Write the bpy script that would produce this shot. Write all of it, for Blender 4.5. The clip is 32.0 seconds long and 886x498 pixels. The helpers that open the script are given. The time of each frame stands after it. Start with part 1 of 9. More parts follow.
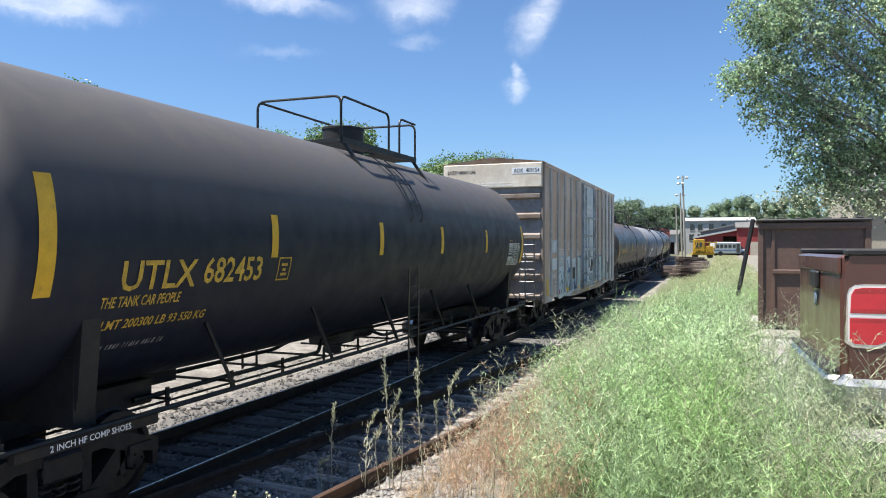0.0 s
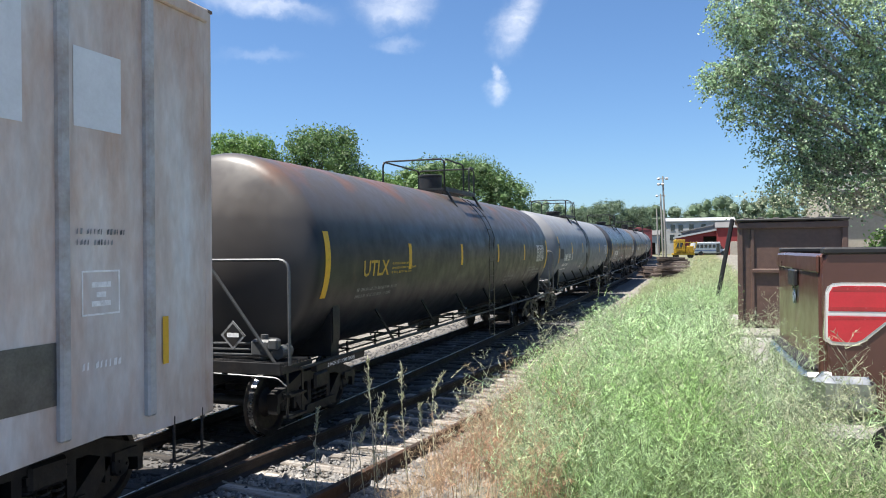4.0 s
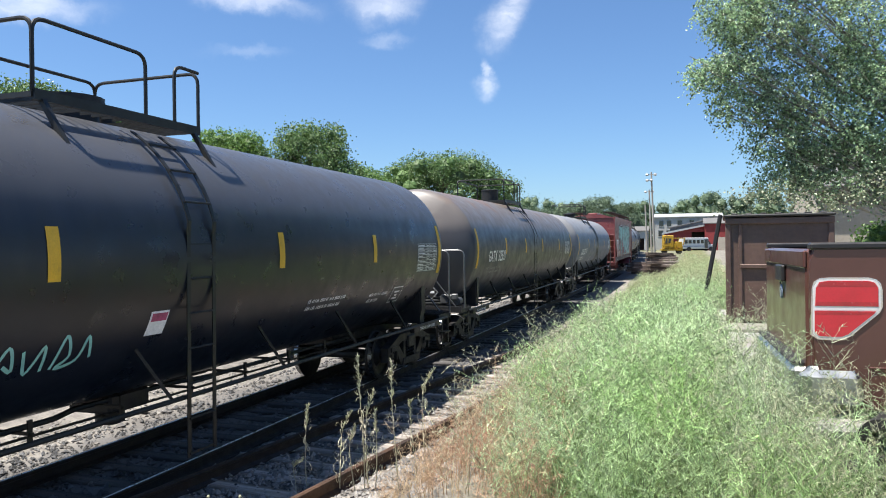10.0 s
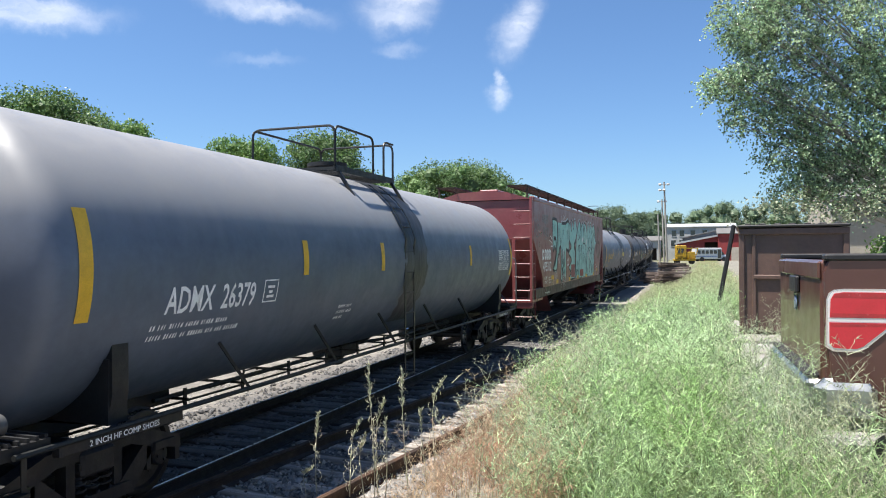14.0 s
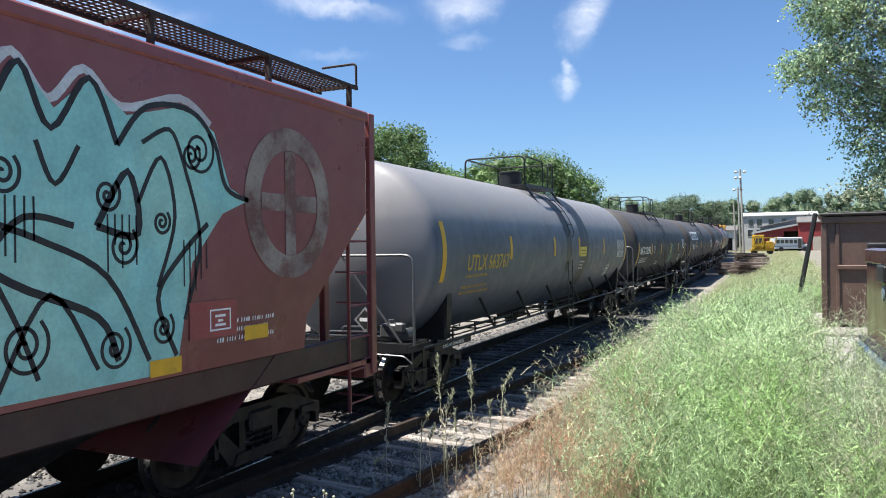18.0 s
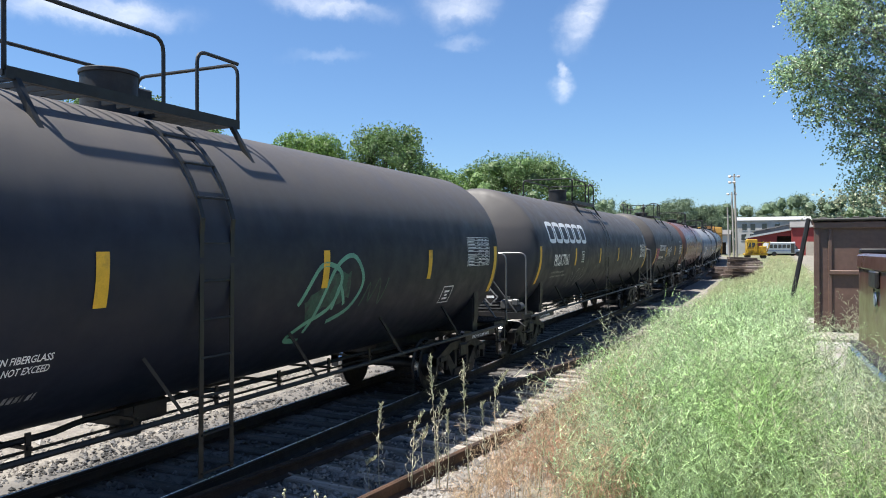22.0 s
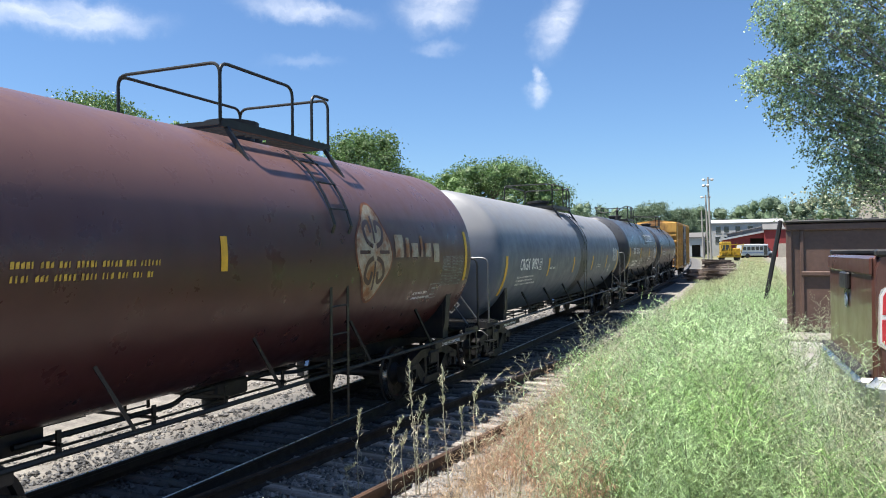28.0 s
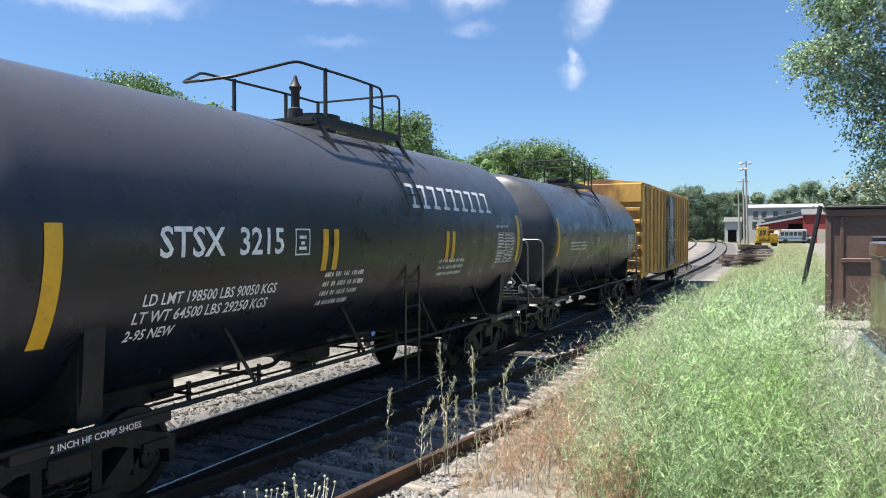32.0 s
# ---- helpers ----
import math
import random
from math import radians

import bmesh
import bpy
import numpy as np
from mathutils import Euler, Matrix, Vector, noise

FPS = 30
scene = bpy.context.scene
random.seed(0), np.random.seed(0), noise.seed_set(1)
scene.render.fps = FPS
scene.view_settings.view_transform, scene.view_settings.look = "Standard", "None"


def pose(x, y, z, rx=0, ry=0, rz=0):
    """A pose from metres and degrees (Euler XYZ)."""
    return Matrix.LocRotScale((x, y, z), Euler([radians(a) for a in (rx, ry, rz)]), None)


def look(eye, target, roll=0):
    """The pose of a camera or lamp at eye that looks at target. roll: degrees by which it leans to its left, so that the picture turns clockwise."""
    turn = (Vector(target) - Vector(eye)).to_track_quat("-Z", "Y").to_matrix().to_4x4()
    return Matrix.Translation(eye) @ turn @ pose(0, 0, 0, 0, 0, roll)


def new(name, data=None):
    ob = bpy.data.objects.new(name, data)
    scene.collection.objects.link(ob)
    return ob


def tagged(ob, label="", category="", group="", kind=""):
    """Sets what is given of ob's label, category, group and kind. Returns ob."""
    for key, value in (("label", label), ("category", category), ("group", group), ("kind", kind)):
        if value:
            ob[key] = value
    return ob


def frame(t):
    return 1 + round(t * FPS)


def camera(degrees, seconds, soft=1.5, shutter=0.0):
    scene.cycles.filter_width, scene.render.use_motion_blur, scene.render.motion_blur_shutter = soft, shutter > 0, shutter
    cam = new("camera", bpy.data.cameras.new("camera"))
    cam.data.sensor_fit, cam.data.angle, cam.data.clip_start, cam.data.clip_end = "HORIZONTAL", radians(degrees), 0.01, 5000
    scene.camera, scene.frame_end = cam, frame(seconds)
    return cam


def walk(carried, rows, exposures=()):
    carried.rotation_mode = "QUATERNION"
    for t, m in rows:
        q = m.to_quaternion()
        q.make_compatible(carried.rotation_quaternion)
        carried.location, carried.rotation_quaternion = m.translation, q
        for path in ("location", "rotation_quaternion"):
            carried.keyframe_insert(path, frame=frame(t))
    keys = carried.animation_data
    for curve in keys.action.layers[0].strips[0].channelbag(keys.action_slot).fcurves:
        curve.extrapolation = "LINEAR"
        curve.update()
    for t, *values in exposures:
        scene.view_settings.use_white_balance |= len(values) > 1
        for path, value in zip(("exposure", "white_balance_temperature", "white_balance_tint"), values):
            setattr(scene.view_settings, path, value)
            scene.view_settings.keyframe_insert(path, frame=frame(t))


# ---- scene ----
EXPO, SKY = 1.20, 0.060
SKYTINT = (0.81, 0.99, 1.17)
# wisps of cloud: yaw to the left of the track, height, half width, half height, lean, density
CLOUDS = [(50.0, 16.5, 6.0, 1.3, -3, 0.62), (33.0, 18.3, 5.0, 1.0, 4, 0.5), (22.5, 18.9, 3.0, 1.8, -10, 0.6), (13.2, 17.5, 1.6, 2.9, 25, 0.6), (15.0, 12.0, 1.0, 1.1, 0, 0.6), (14.9, 13.2, 0.45, 1.1, 4, 0.52), (33, 14.6, 3.0, 0.5, 0, 0.14), (23, 16.0, 1.6, 0.6, 0, 0.2)]
EYE = (0.0, 0.0, 2.5)
# seconds, yaw, pitch, roll in degrees; the camera is held by a standing person and only turns
PATH = [
    (0, 20.71, -0.05, -0.02), (0.5, 21.04, -0.18, 0.03), (1, 20.95, -0.28, -0.11), (1.5, 20.50, -0.32, -0.12), (2, 19.98, -0.26, -0.01),
    (2.5, 19.74, -0.20, -0.08), (3, 19.63, 0.01, 0.10), (3.5, 19.49, 0.11, 0.31), (5.5, 18.90, 0.01, 1.10), (6, 18.61, -0.12, 1.17),
    (6.5, 18.12, -0.08, 1.31), (7, 17.92, 0.06, 1.35), (7.5, 17.84, 0.15, 1.25), (8, 17.89, 0.18, 1.35), (8.5, 17.92, 0.06, 1.18),
    (9, 17.98, -0.01, 0.97), (9.5, 18.18, -0.01, 0.83), (10, 18.52, -0.16, 0.68), (10.5, 18.93, -0.19, 0.81), (11, 19.33, -0.19, 1.25),
    (11.5, 19.92, -0.17, 1.05), (12, 20.16, -0.09, 0.67), (12.5, 20.09, 0.16, 0.56), (13, 19.83, 0.31, -0.02), (13.5, 19.41, 0.48, 0.08),
    (14, 19.43, 0.52, 0.31), (14.5, 19.83, 0.65, 0.36), (16.5, 21.08, 0.74, 0.65), (17, 22.18, 0.34, 0.66), (17.5, 23.57, 0.17, 0.91),
    (18, 24.75, -0.06, 0.73), (18.5, 25.55, -0.05, 0.18), (19, 24.98, -0.39, 0.05), (19.5, 23.93, -0.50, 0.20), (20, 23.42, -0.21, 0.21),
    (20.5, 23.47, 0.10, 0.04), (21, 24.04, 0.03, -0.04), (21.5, 24.32, -0.02, 0.13), (22, 24.30, 0.03, 0.13), (22.5, 24.16, 0.17, 0.26),
    (23, 23.78, 0.32, 0.31), (23.5, 23.34, 0.54, 0.33), (24, 23.01, 0.62, 0.41), (24.5, 22.79, 0.64, 0.43), (25, 22.69, 0.79, 0.36),
    (25.5, 22.78, 0.95, 0.39), (26, 22.69, 0.86, 0.36), (26.5, 22.38, 0.71, 0.62), (28.5, 22.81, 0.26, 0.67), (29, 23.79, -0.10, 0.34),
    (29.5, 24.40, -0.66, 0.03), (30, 24.90, -1.07, -0.17), (30.5, 25.15, -1.13, -0.13), (31, 24.95, -1.13, -0.01), (31.5, 24.81, -1.16, -0.19),
    (32, 25.02, -0.99, 0.04),
]
cam = camera(62.5, 32.0, soft=1.0)
walk(cam, [(t, pose(*EYE, 90 + pitch, roll, yaw)) for t, yaw, pitch, roll in PATH], exposures=[(0.0, EXPO), (32.0, EXPO)])

# ---------------------------------------------------------------- sky and sun
SUN = Vector((-0.31, -0.19, 0.93)).normalized()
sun_data = bpy.data.lights.new("sun", "SUN")
sun_data.energy, sun_data.angle, sun_data.color = 5.0, radians(0.53), (1.0, 0.95, 0.87)
sun = new("sun", sun_data)
sun.matrix_world = look((0, 0, 60), Vector((0, 0, 60)) - SUN)

world = bpy.data.worlds.new("world")
scene.world = world
world.use_nodes = True


def sky_nodes():
    nt = world.node_tree
    nt.nodes.clear()
    N, L = nt.nodes.new, nt.links.new
    sky = N("ShaderNodeTexSky")
    sky.sky_type, sky.sun_disc = "NISHITA", False
    sky.sun_elevation = math.asin(SUN.z)
    sky.sun_rotation = math.atan2(SUN.x, SUN.y)
    sky.air_density, sky.dust_density, sky.ozone_density = 1.0, 0.5, 4.0
    co = N("ShaderNodeTexCoord")
    warp = N("ShaderNodeTexNoise")
    warp.inputs["Scale"].default_value, warp.inputs["Detail"].default_value = 14.0, 9.0
    warp.inputs["Roughness"].default_value = 0.62
    L(co.outputs["Generated"], warp.inputs["Vector"])
    off = N("ShaderNodeVectorMath")
    off.operation = "SUBTRACT"
    L(warp.outputs["Color"], off.inputs[0])
    off.inputs[1].default_value = (0.5, 0.5, 0.5)
    sc = N("ShaderNodeVectorMath")
    sc.operation = "SCALE"
    sc.inputs["Scale"].default_value = 0.06
    L(off.outputs[0], sc.inputs[0])
    d = N("ShaderNodeVectorMath")
    L(co.outputs["Generated"], d.inputs[0])
    L(sc.outputs[0], d.inputs[1])
    total = None
    # wisps of cloud: yaw to the left of the track, height, half width, half height, lean, density
    for yaw, el, wide, high, lean, dens in CLOUDS:
        m = N("ShaderNodeMapping")
        m.vector_type = "TEXTURE"
        y, e = radians(yaw), radians(el)
        c = Vector((-math.sin(y) * math.cos(e), math.cos(y) * math.cos(e), math.sin(e)))
        m.inputs["Location"].default_value = c
        q = (Matrix.Rotation(y, 3, "Z") @ Matrix.Rotation(e, 3, "X") @ Matrix.Rotation(radians(lean), 3, "Y")).to_euler()
        m.inputs["Rotation"].default_value = q
        m.inputs["Scale"].default_value = (radians(wide), 1.0, radians(high))
        L(d.outputs[0], m.inputs["Vector"])
        ln = N("ShaderNodeVectorMath")
        ln.operation = "LENGTH"
        L(m.outputs[0], ln.inputs[0])
        r = N("ShaderNodeMapRange")
        r.interpolation_type = "SMOOTHERSTEP"
        r.inputs["From Min"].default_value, r.inputs["From Max"].default_value = 1.45, -0.1
        r.inputs["To Min"].default_value, r.inputs["To Max"].default_value = 0.0, dens
        L(ln.outputs["Value"], r.inputs["Value"])
        if total is None:
            total = r.outputs[0]
        else:
            a = N("ShaderNodeMath")
            a.operation = "MAXIMUM"
            L(total, a.inputs[0])
            L(r.outputs[0], a.inputs[1])
            total = a.outputs[0]
    # thin the wisps out in streaks
    st = N("ShaderNodeMapping")
    st.inputs["Scale"].default_value = (7, 7, 26)
    st.inputs["Rotation"].default_value = (0.2, 0.35, 0.3)
    L(d.outputs[0], st.inputs["Vector"])
    fine = N("ShaderNodeTexNoise")
    fine.inputs["Scale"].default_value, fine.inputs["Detail"].default_value = 2.2, 8.0
    L(st.outputs[0], fine.inputs["Vector"])
    fr = N("ShaderNodeMapRange")
    fr.inputs["From Min"].default_value, fr.inputs["From Max"].default_value = 0.32, 0.68
    fr.inputs["To Min"].default_value = 0.42
    L(fine.outputs["Fac"], fr.inputs["Value"])
    thin = N("ShaderNodeMath")
    thin.operation = "MULTIPLY"
    L(total, thin.inputs[0])
    L(fr.outputs[0], thin.inputs[1])
    total = thin.outputs[0]
    mix = N("ShaderNodeMix")
    mix.data_type = "RGBA"
    L(total, mix.inputs[0])
    tint = N("ShaderNodeVectorMath")
    tint.operation = "MULTIPLY"
    L(sky.outputs[0], tint.inputs[0])
    tint.inputs[1].default_value = SKYTINT
    L(tint.outputs[0], mix.inputs[6])
    mix.inputs[7].default_value = (10.5, 10.6, 10.9, 1)
    bg = N("ShaderNodeBackground")
    bg.inputs["Strength"].default_value = SKY
    L(mix.outputs[2], bg.inputs["Color"])
    out = N("ShaderNodeOutputWorld")
    L(bg.outputs[0], out.inputs["Surface"])


sky_nodes()


# ---------------------------------------------------------------- materials
def material(name, colour, rough=0.6, metal=0.0, vary=0.15, scale=6.0, bump=0.0, bump_scale=60.0, second=None, amount=0.5, spot=2.0,
             stretch=(1, 1, 1), island=0.0, coat=0.0, translucent=0.0, emit=0.0, thing=0.0, spec=0.5, grime=0.78):
    """A surface with its colour varied at two scales, stains of a second colour, and fine relief."""
    if not translucent:
        colour, second = tuple(c * grime for c in colour), tuple(c * grime for c in second) if second else None
    m = bpy.data.materials.new(name)
    m.use_nodes = True
    nt = m.node_tree
    N, L = nt.nodes.new, nt.links.new
    b = nt.nodes["Principled BSDF"]
    b.inputs["Roughness"].default_value, b.inputs["Metallic"].default_value = rough, metal
    b.inputs["Specular IOR Level"].default_value = spec
    co = N("ShaderNodeTexCoord")
    mp = N("ShaderNodeMapping")
    mp.inputs["Scale"].default_value = stretch
    L(co.outputs["Object"], mp.inputs["Vector"])

    def tex(s, detail=5.0, rough_=0.6):
        n = N("ShaderNodeTexNoise")
        n.inputs["Scale"].default_value, n.inputs["Detail"].default_value = s, detail
        n.inputs["Roughness"].default_value = rough_
        L(mp.outputs[0], n.inputs["Vector"])
        return n.outputs["Fac"]

    def rng(sock, a, c, lo=0.3, hi=0.7):
        r = N("ShaderNodeMapRange")
        r.inputs["From Min"].default_value, r.inputs["From Max"].default_value = lo, hi
        r.inputs["To Min"].default_value, r.inputs["To Max"].default_value = a, c
        L(sock, r.inputs["Value"])
        return r.outputs[0]

    def mult(a, c):
        k = N("ShaderNodeMath")
        k.operation = "MULTIPLY"
        L(a, k.inputs[0])
        L(c, k.inputs[1])
        return k.outputs[0]

    col = N("ShaderNodeMix")
    col.data_type = "RGBA"
    col.inputs[6].default_value = (*colour, 1)
    col.inputs[7].default_value = (*(second or colour), 1)
    if second:
        L(rng(tex(spot, 8.0, 0.65), 0.0, 1.0, 0.62 - 0.35 * amount, 0.78 - 0.35 * amount), col.inputs[0])
    else:
        col.inputs[0].default_value = 0.0
    f = mult(rng(tex(scale), 1 - vary, 1 + vary), rng(tex(scale * 9, 3.0), 1 - vary * 0.6, 1 + vary * 0.6))
    if island:
        g = N("ShaderNodeNewGeometry")
        f = mult(f, rng(g.outputs["Random Per Island"], 1 - island, 1 + island, 0, 1))
    if thing:
        o = N("ShaderNodeObjectInfo")
        f = mult(f, rng(o.outputs["Random"], 1 - thing, 1 + thing, 0, 1))
    mul = N("ShaderNodeVectorMath")
    mul.operation = "SCALE"
    L(col.outputs[2], mul.inputs[0])
    L(f, mul.inputs["Scale"])
    L(mul.outputs[0], b.inputs["Base Color"])
    L(rng(tex(scale * 2.3), max(0.02, rough - 0.12), min(1, rough + 0.12)), b.inputs["Roughness"])
    if coat:
        b.inputs["Coat Weight"].default_value, b.inputs["Coat Roughness"].default_value = coat, 0.06
    if bump:
        bp = N("ShaderNodeBump")
        bp.inputs["Strength"].default_value, bp.inputs["Distance"].default_value = bump, 0.02
        L(tex(bump_scale, 4.0), bp.inputs["Height"])
        L(bp.outputs[0], b.inputs["Normal"])
    if translucent:
        t = N("ShaderNodeBsdfTranslucent")
        L(mul.outputs[0], t.inputs["Color"])
        ms = N("ShaderNodeMixShader")
        ms.inputs[0].default_value = translucent
        L(b.outputs[0], ms.inputs[1])
        L(t.outputs[0], ms.inputs[2])
        L(ms.outputs[0], nt.nodes["Material Output"].inputs["Surface"])
    if emit:
        b.inputs["Emission Color"].default_value, b.inputs["Emission Strength"].default_value = (*colour, 1), emit
    return m


def tank_paint(name, colour, dust, rust=0.0, rough=0.42, rust_colour=(0.20, 0.075, 0.035), metal=0.0, spec=0.5, top=None, ends=0.7):
    """Old tank paint: settled dust in streaks down the sides, and rust patches on it."""
    m = material(name, colour, rough, metal, spec=spec, vary=0.12, scale=1.3, second=dust, amount=0.5, spot=0.4, bump=0.012, bump_scale=14)
    nt = m.node_tree
    N, L = nt.nodes.new, nt.links.new
    b = nt.nodes["Principled BSDF"]
    src = b.inputs["Base Color"].links[0].from_socket
    co = N("ShaderNodeTexCoord")
    mp = N("ShaderNodeMapping")
    mp.inputs["Scale"].default_value = (0.25, 2.2, 0.25)
    L(co.outputs["Object"], mp.inputs["Vector"])
    n = N("ShaderNodeTexNoise")
    n.inputs["Scale"].default_value, n.inputs["Detail"].default_value = 2.0, 7.0
    L(mp.outputs[0], n.inputs["Vector"])
    r = N("ShaderNodeMapRange")
    r.inputs["From Min"].default_value, r.inputs["From Max"].default_value = 0.46, 0.74
    r.inputs["To Max"].default_value = 0.4
    L(n.outputs["Fac"], r.inputs["Value"])
    mx = N("ShaderNodeMix")
    mx.data_type = "RGBA"
    L(r.outputs[0], mx.inputs[0])
    L(src, mx.inputs[6])
    mx.inputs[7].default_value = (*[0.78 * c for c in dust], 1)
    last = mx.outputs[2]
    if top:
        # pale dust on the upper half, with its sunlit tone painted in too
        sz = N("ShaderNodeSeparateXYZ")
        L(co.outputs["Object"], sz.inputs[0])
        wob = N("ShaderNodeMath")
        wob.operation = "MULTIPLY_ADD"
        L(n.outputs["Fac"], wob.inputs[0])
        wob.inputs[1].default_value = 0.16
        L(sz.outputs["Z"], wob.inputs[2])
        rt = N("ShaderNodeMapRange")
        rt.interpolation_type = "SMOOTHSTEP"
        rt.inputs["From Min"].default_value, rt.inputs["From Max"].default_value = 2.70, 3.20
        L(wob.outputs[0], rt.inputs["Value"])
        # the ends take the same pale tone, which paints the sun on them
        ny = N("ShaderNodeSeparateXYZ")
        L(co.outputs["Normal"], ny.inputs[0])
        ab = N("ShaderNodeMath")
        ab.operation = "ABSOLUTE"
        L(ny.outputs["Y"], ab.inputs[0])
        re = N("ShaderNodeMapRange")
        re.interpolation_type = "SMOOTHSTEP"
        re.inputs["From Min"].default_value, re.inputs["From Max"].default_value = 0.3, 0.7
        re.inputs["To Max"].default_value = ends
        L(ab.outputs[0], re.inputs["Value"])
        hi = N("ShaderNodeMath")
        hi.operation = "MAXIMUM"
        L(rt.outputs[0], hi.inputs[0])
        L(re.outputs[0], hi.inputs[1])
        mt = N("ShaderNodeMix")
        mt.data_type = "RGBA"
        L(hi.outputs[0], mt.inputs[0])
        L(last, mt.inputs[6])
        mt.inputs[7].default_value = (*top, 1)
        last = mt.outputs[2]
    if rust:
        n2 = N("ShaderNodeTexNoise")
        n2.inputs["Scale"].default_value, n2.inputs["Detail"].default_value = 0.8, 9.0
        L(co.outputs["Object"], n2.inputs["Vector"])
        sep = N("ShaderNodeSeparateXYZ")
        L(co.outputs["Object"], sep.inputs[0])
        up = N("ShaderNodeMapRange")
        up.inputs["From Min"].default_value, up.inputs["From Max"].default_value = 2.9, 3.9
        up.inputs["To Max"].default_value = 0.22
        L(sep.outputs["Z"], up.inputs["Value"])
        ad = N("ShaderNodeMath")
        L(n2.outputs["Fac"], ad.inputs[0])
        L(up.outputs[0], ad.inputs[1])
        r2 = N("ShaderNodeMapRange")
        r2.inputs["From Min"].default_value, r2.inputs["From Max"].default_value = 0.78 - 0.2 * rust, 0.9 - 0.2 * rust
        r2.inputs["To Max"].default_value = 0.8
        L(ad.outputs[0], r2.inputs["Value"])
        m2 = N("ShaderNodeMix")
        m2.data_type = "RGBA"
        L(r2.outputs[0], m2.inputs[0])
        L(last, m2.inputs[6])
        m2.inputs[7].default_value = (*rust_colour, 1)
        last = m2.outputs[2]
    L(last, b.inputs["Base Color"])
    return m


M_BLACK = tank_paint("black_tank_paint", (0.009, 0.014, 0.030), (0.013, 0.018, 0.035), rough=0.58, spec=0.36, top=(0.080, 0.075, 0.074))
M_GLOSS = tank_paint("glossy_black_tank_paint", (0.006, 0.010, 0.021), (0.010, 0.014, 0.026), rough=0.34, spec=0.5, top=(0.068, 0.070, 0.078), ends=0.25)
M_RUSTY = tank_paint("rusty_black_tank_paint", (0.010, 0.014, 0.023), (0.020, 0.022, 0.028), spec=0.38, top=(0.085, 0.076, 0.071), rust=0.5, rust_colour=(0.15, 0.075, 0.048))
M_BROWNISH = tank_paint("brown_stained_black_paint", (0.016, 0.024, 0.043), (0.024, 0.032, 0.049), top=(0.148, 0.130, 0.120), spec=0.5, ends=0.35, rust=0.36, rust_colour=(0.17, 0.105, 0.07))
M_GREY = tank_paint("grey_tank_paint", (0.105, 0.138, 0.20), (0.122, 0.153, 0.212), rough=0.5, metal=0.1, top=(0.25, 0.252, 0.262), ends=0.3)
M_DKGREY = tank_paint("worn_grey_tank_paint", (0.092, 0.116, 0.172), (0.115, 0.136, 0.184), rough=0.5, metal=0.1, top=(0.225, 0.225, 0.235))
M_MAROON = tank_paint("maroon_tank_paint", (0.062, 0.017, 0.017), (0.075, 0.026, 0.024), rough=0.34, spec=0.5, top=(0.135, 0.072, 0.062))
M_FRAME = material("grimy_black_steel", (0.013, 0.014, 0.017), 0.6, 0.1, 0.3, 3.0, 0.15, 40, second=(0.030, 0.025, 0.023), amount=0.45)
M_FRAME_GREY = material("grey_painted_steel", (0.10, 0.105, 0.11), 0.55, 0.1, 0.2, 3.0, 0.1, 40, second=(0.05, 0.045, 0.04), amount=0.4)
M_WHEEL = material("worn_wheel_steel", (0.045, 0.040, 0.038), 0.55, 0.5, 0.3, 5.0, 0.1, 40)
M_TREAD = material("polished_tread_steel", (0.45, 0.45, 0.46), 0.28, 1.0, 0.1, 5.0)
M_PIPE = material("galvanised_pipe", (0.16, 0.165, 0.17), 0.45, 0.6, 0.2, 5.0)
M_BLKPIPE = material("black_pipe", (0.022, 0.024, 0.024), 0.5, 0.3, 0.2, 5.0)
M_YELLOW = material("yellow_reflective", (0.90, 0.52, 0.03), 0.5, 0.0, 0.12, 8.0, second=(0.50, 0.29, 0.04), amount=0.12, spot=5.0)
M_SIGN = material("lemon_yellow_sign", (0.92, 0.74, 0.12), 0.5, 0.0, 0.06, 8.0)
M_LETTER = material("white_stencil_paint", (0.82, 0.83, 0.84), 0.6, 0, 0.15, 12.0, second=(0.5, 0.5, 0.5), amount=0.2, spot=9, grime=1.0)
M_LETTERY = material("yellow_stencil_paint", (0.72, 0.46, 0.06), 0.6, 0, 0.25, 12.0, second=(0.35, 0.22, 0.05), amount=0.25, spot=9)
M_LETTERG = material("faded_grey_stencil_paint", (0.34, 0.35, 0.36), 0.6, 0, 0.25, 12.0, second=(0.09, 0.09, 0.09), amount=0.45, spot=9)
M_SHADEBED = material("shaded_ballast_stone", (0.115, 0.115, 0.118), 0.85, 0, 0.25, 2.0, 0.8, 45, second=(0.14, 0.125, 0.11), amount=0.35, island=0.5)
M_BALLAST = material("ballast_stone", (0.34, 0.325, 0.305), 0.9, 0, 0.25, 2.0, 0.8, 45, second=(0.22, 0.20, 0.18), amount=0.4, island=0.4)
M_RAIL = material("rusty_rail_steel", (0.115, 0.062, 0.038), 0.75, 0.3, 0.3, 4.0, 0.3, 60, second=(0.05, 0.032, 0.024), amount=0.5)
M_RAILTOP = material("worn_rail_head", (0.72, 0.71, 0.70), 0.3, 0.9, 0.12, 3.0)
M_TIE = material("weathered_tie_wood", (0.20, 0.17, 0.14), 0.9, 0, 0.3, 3.0, 0.8, 60, second=(0.40, 0.36, 0.32), amount=0.55, stretch=(0.2, 3, 1), thing=0.4)
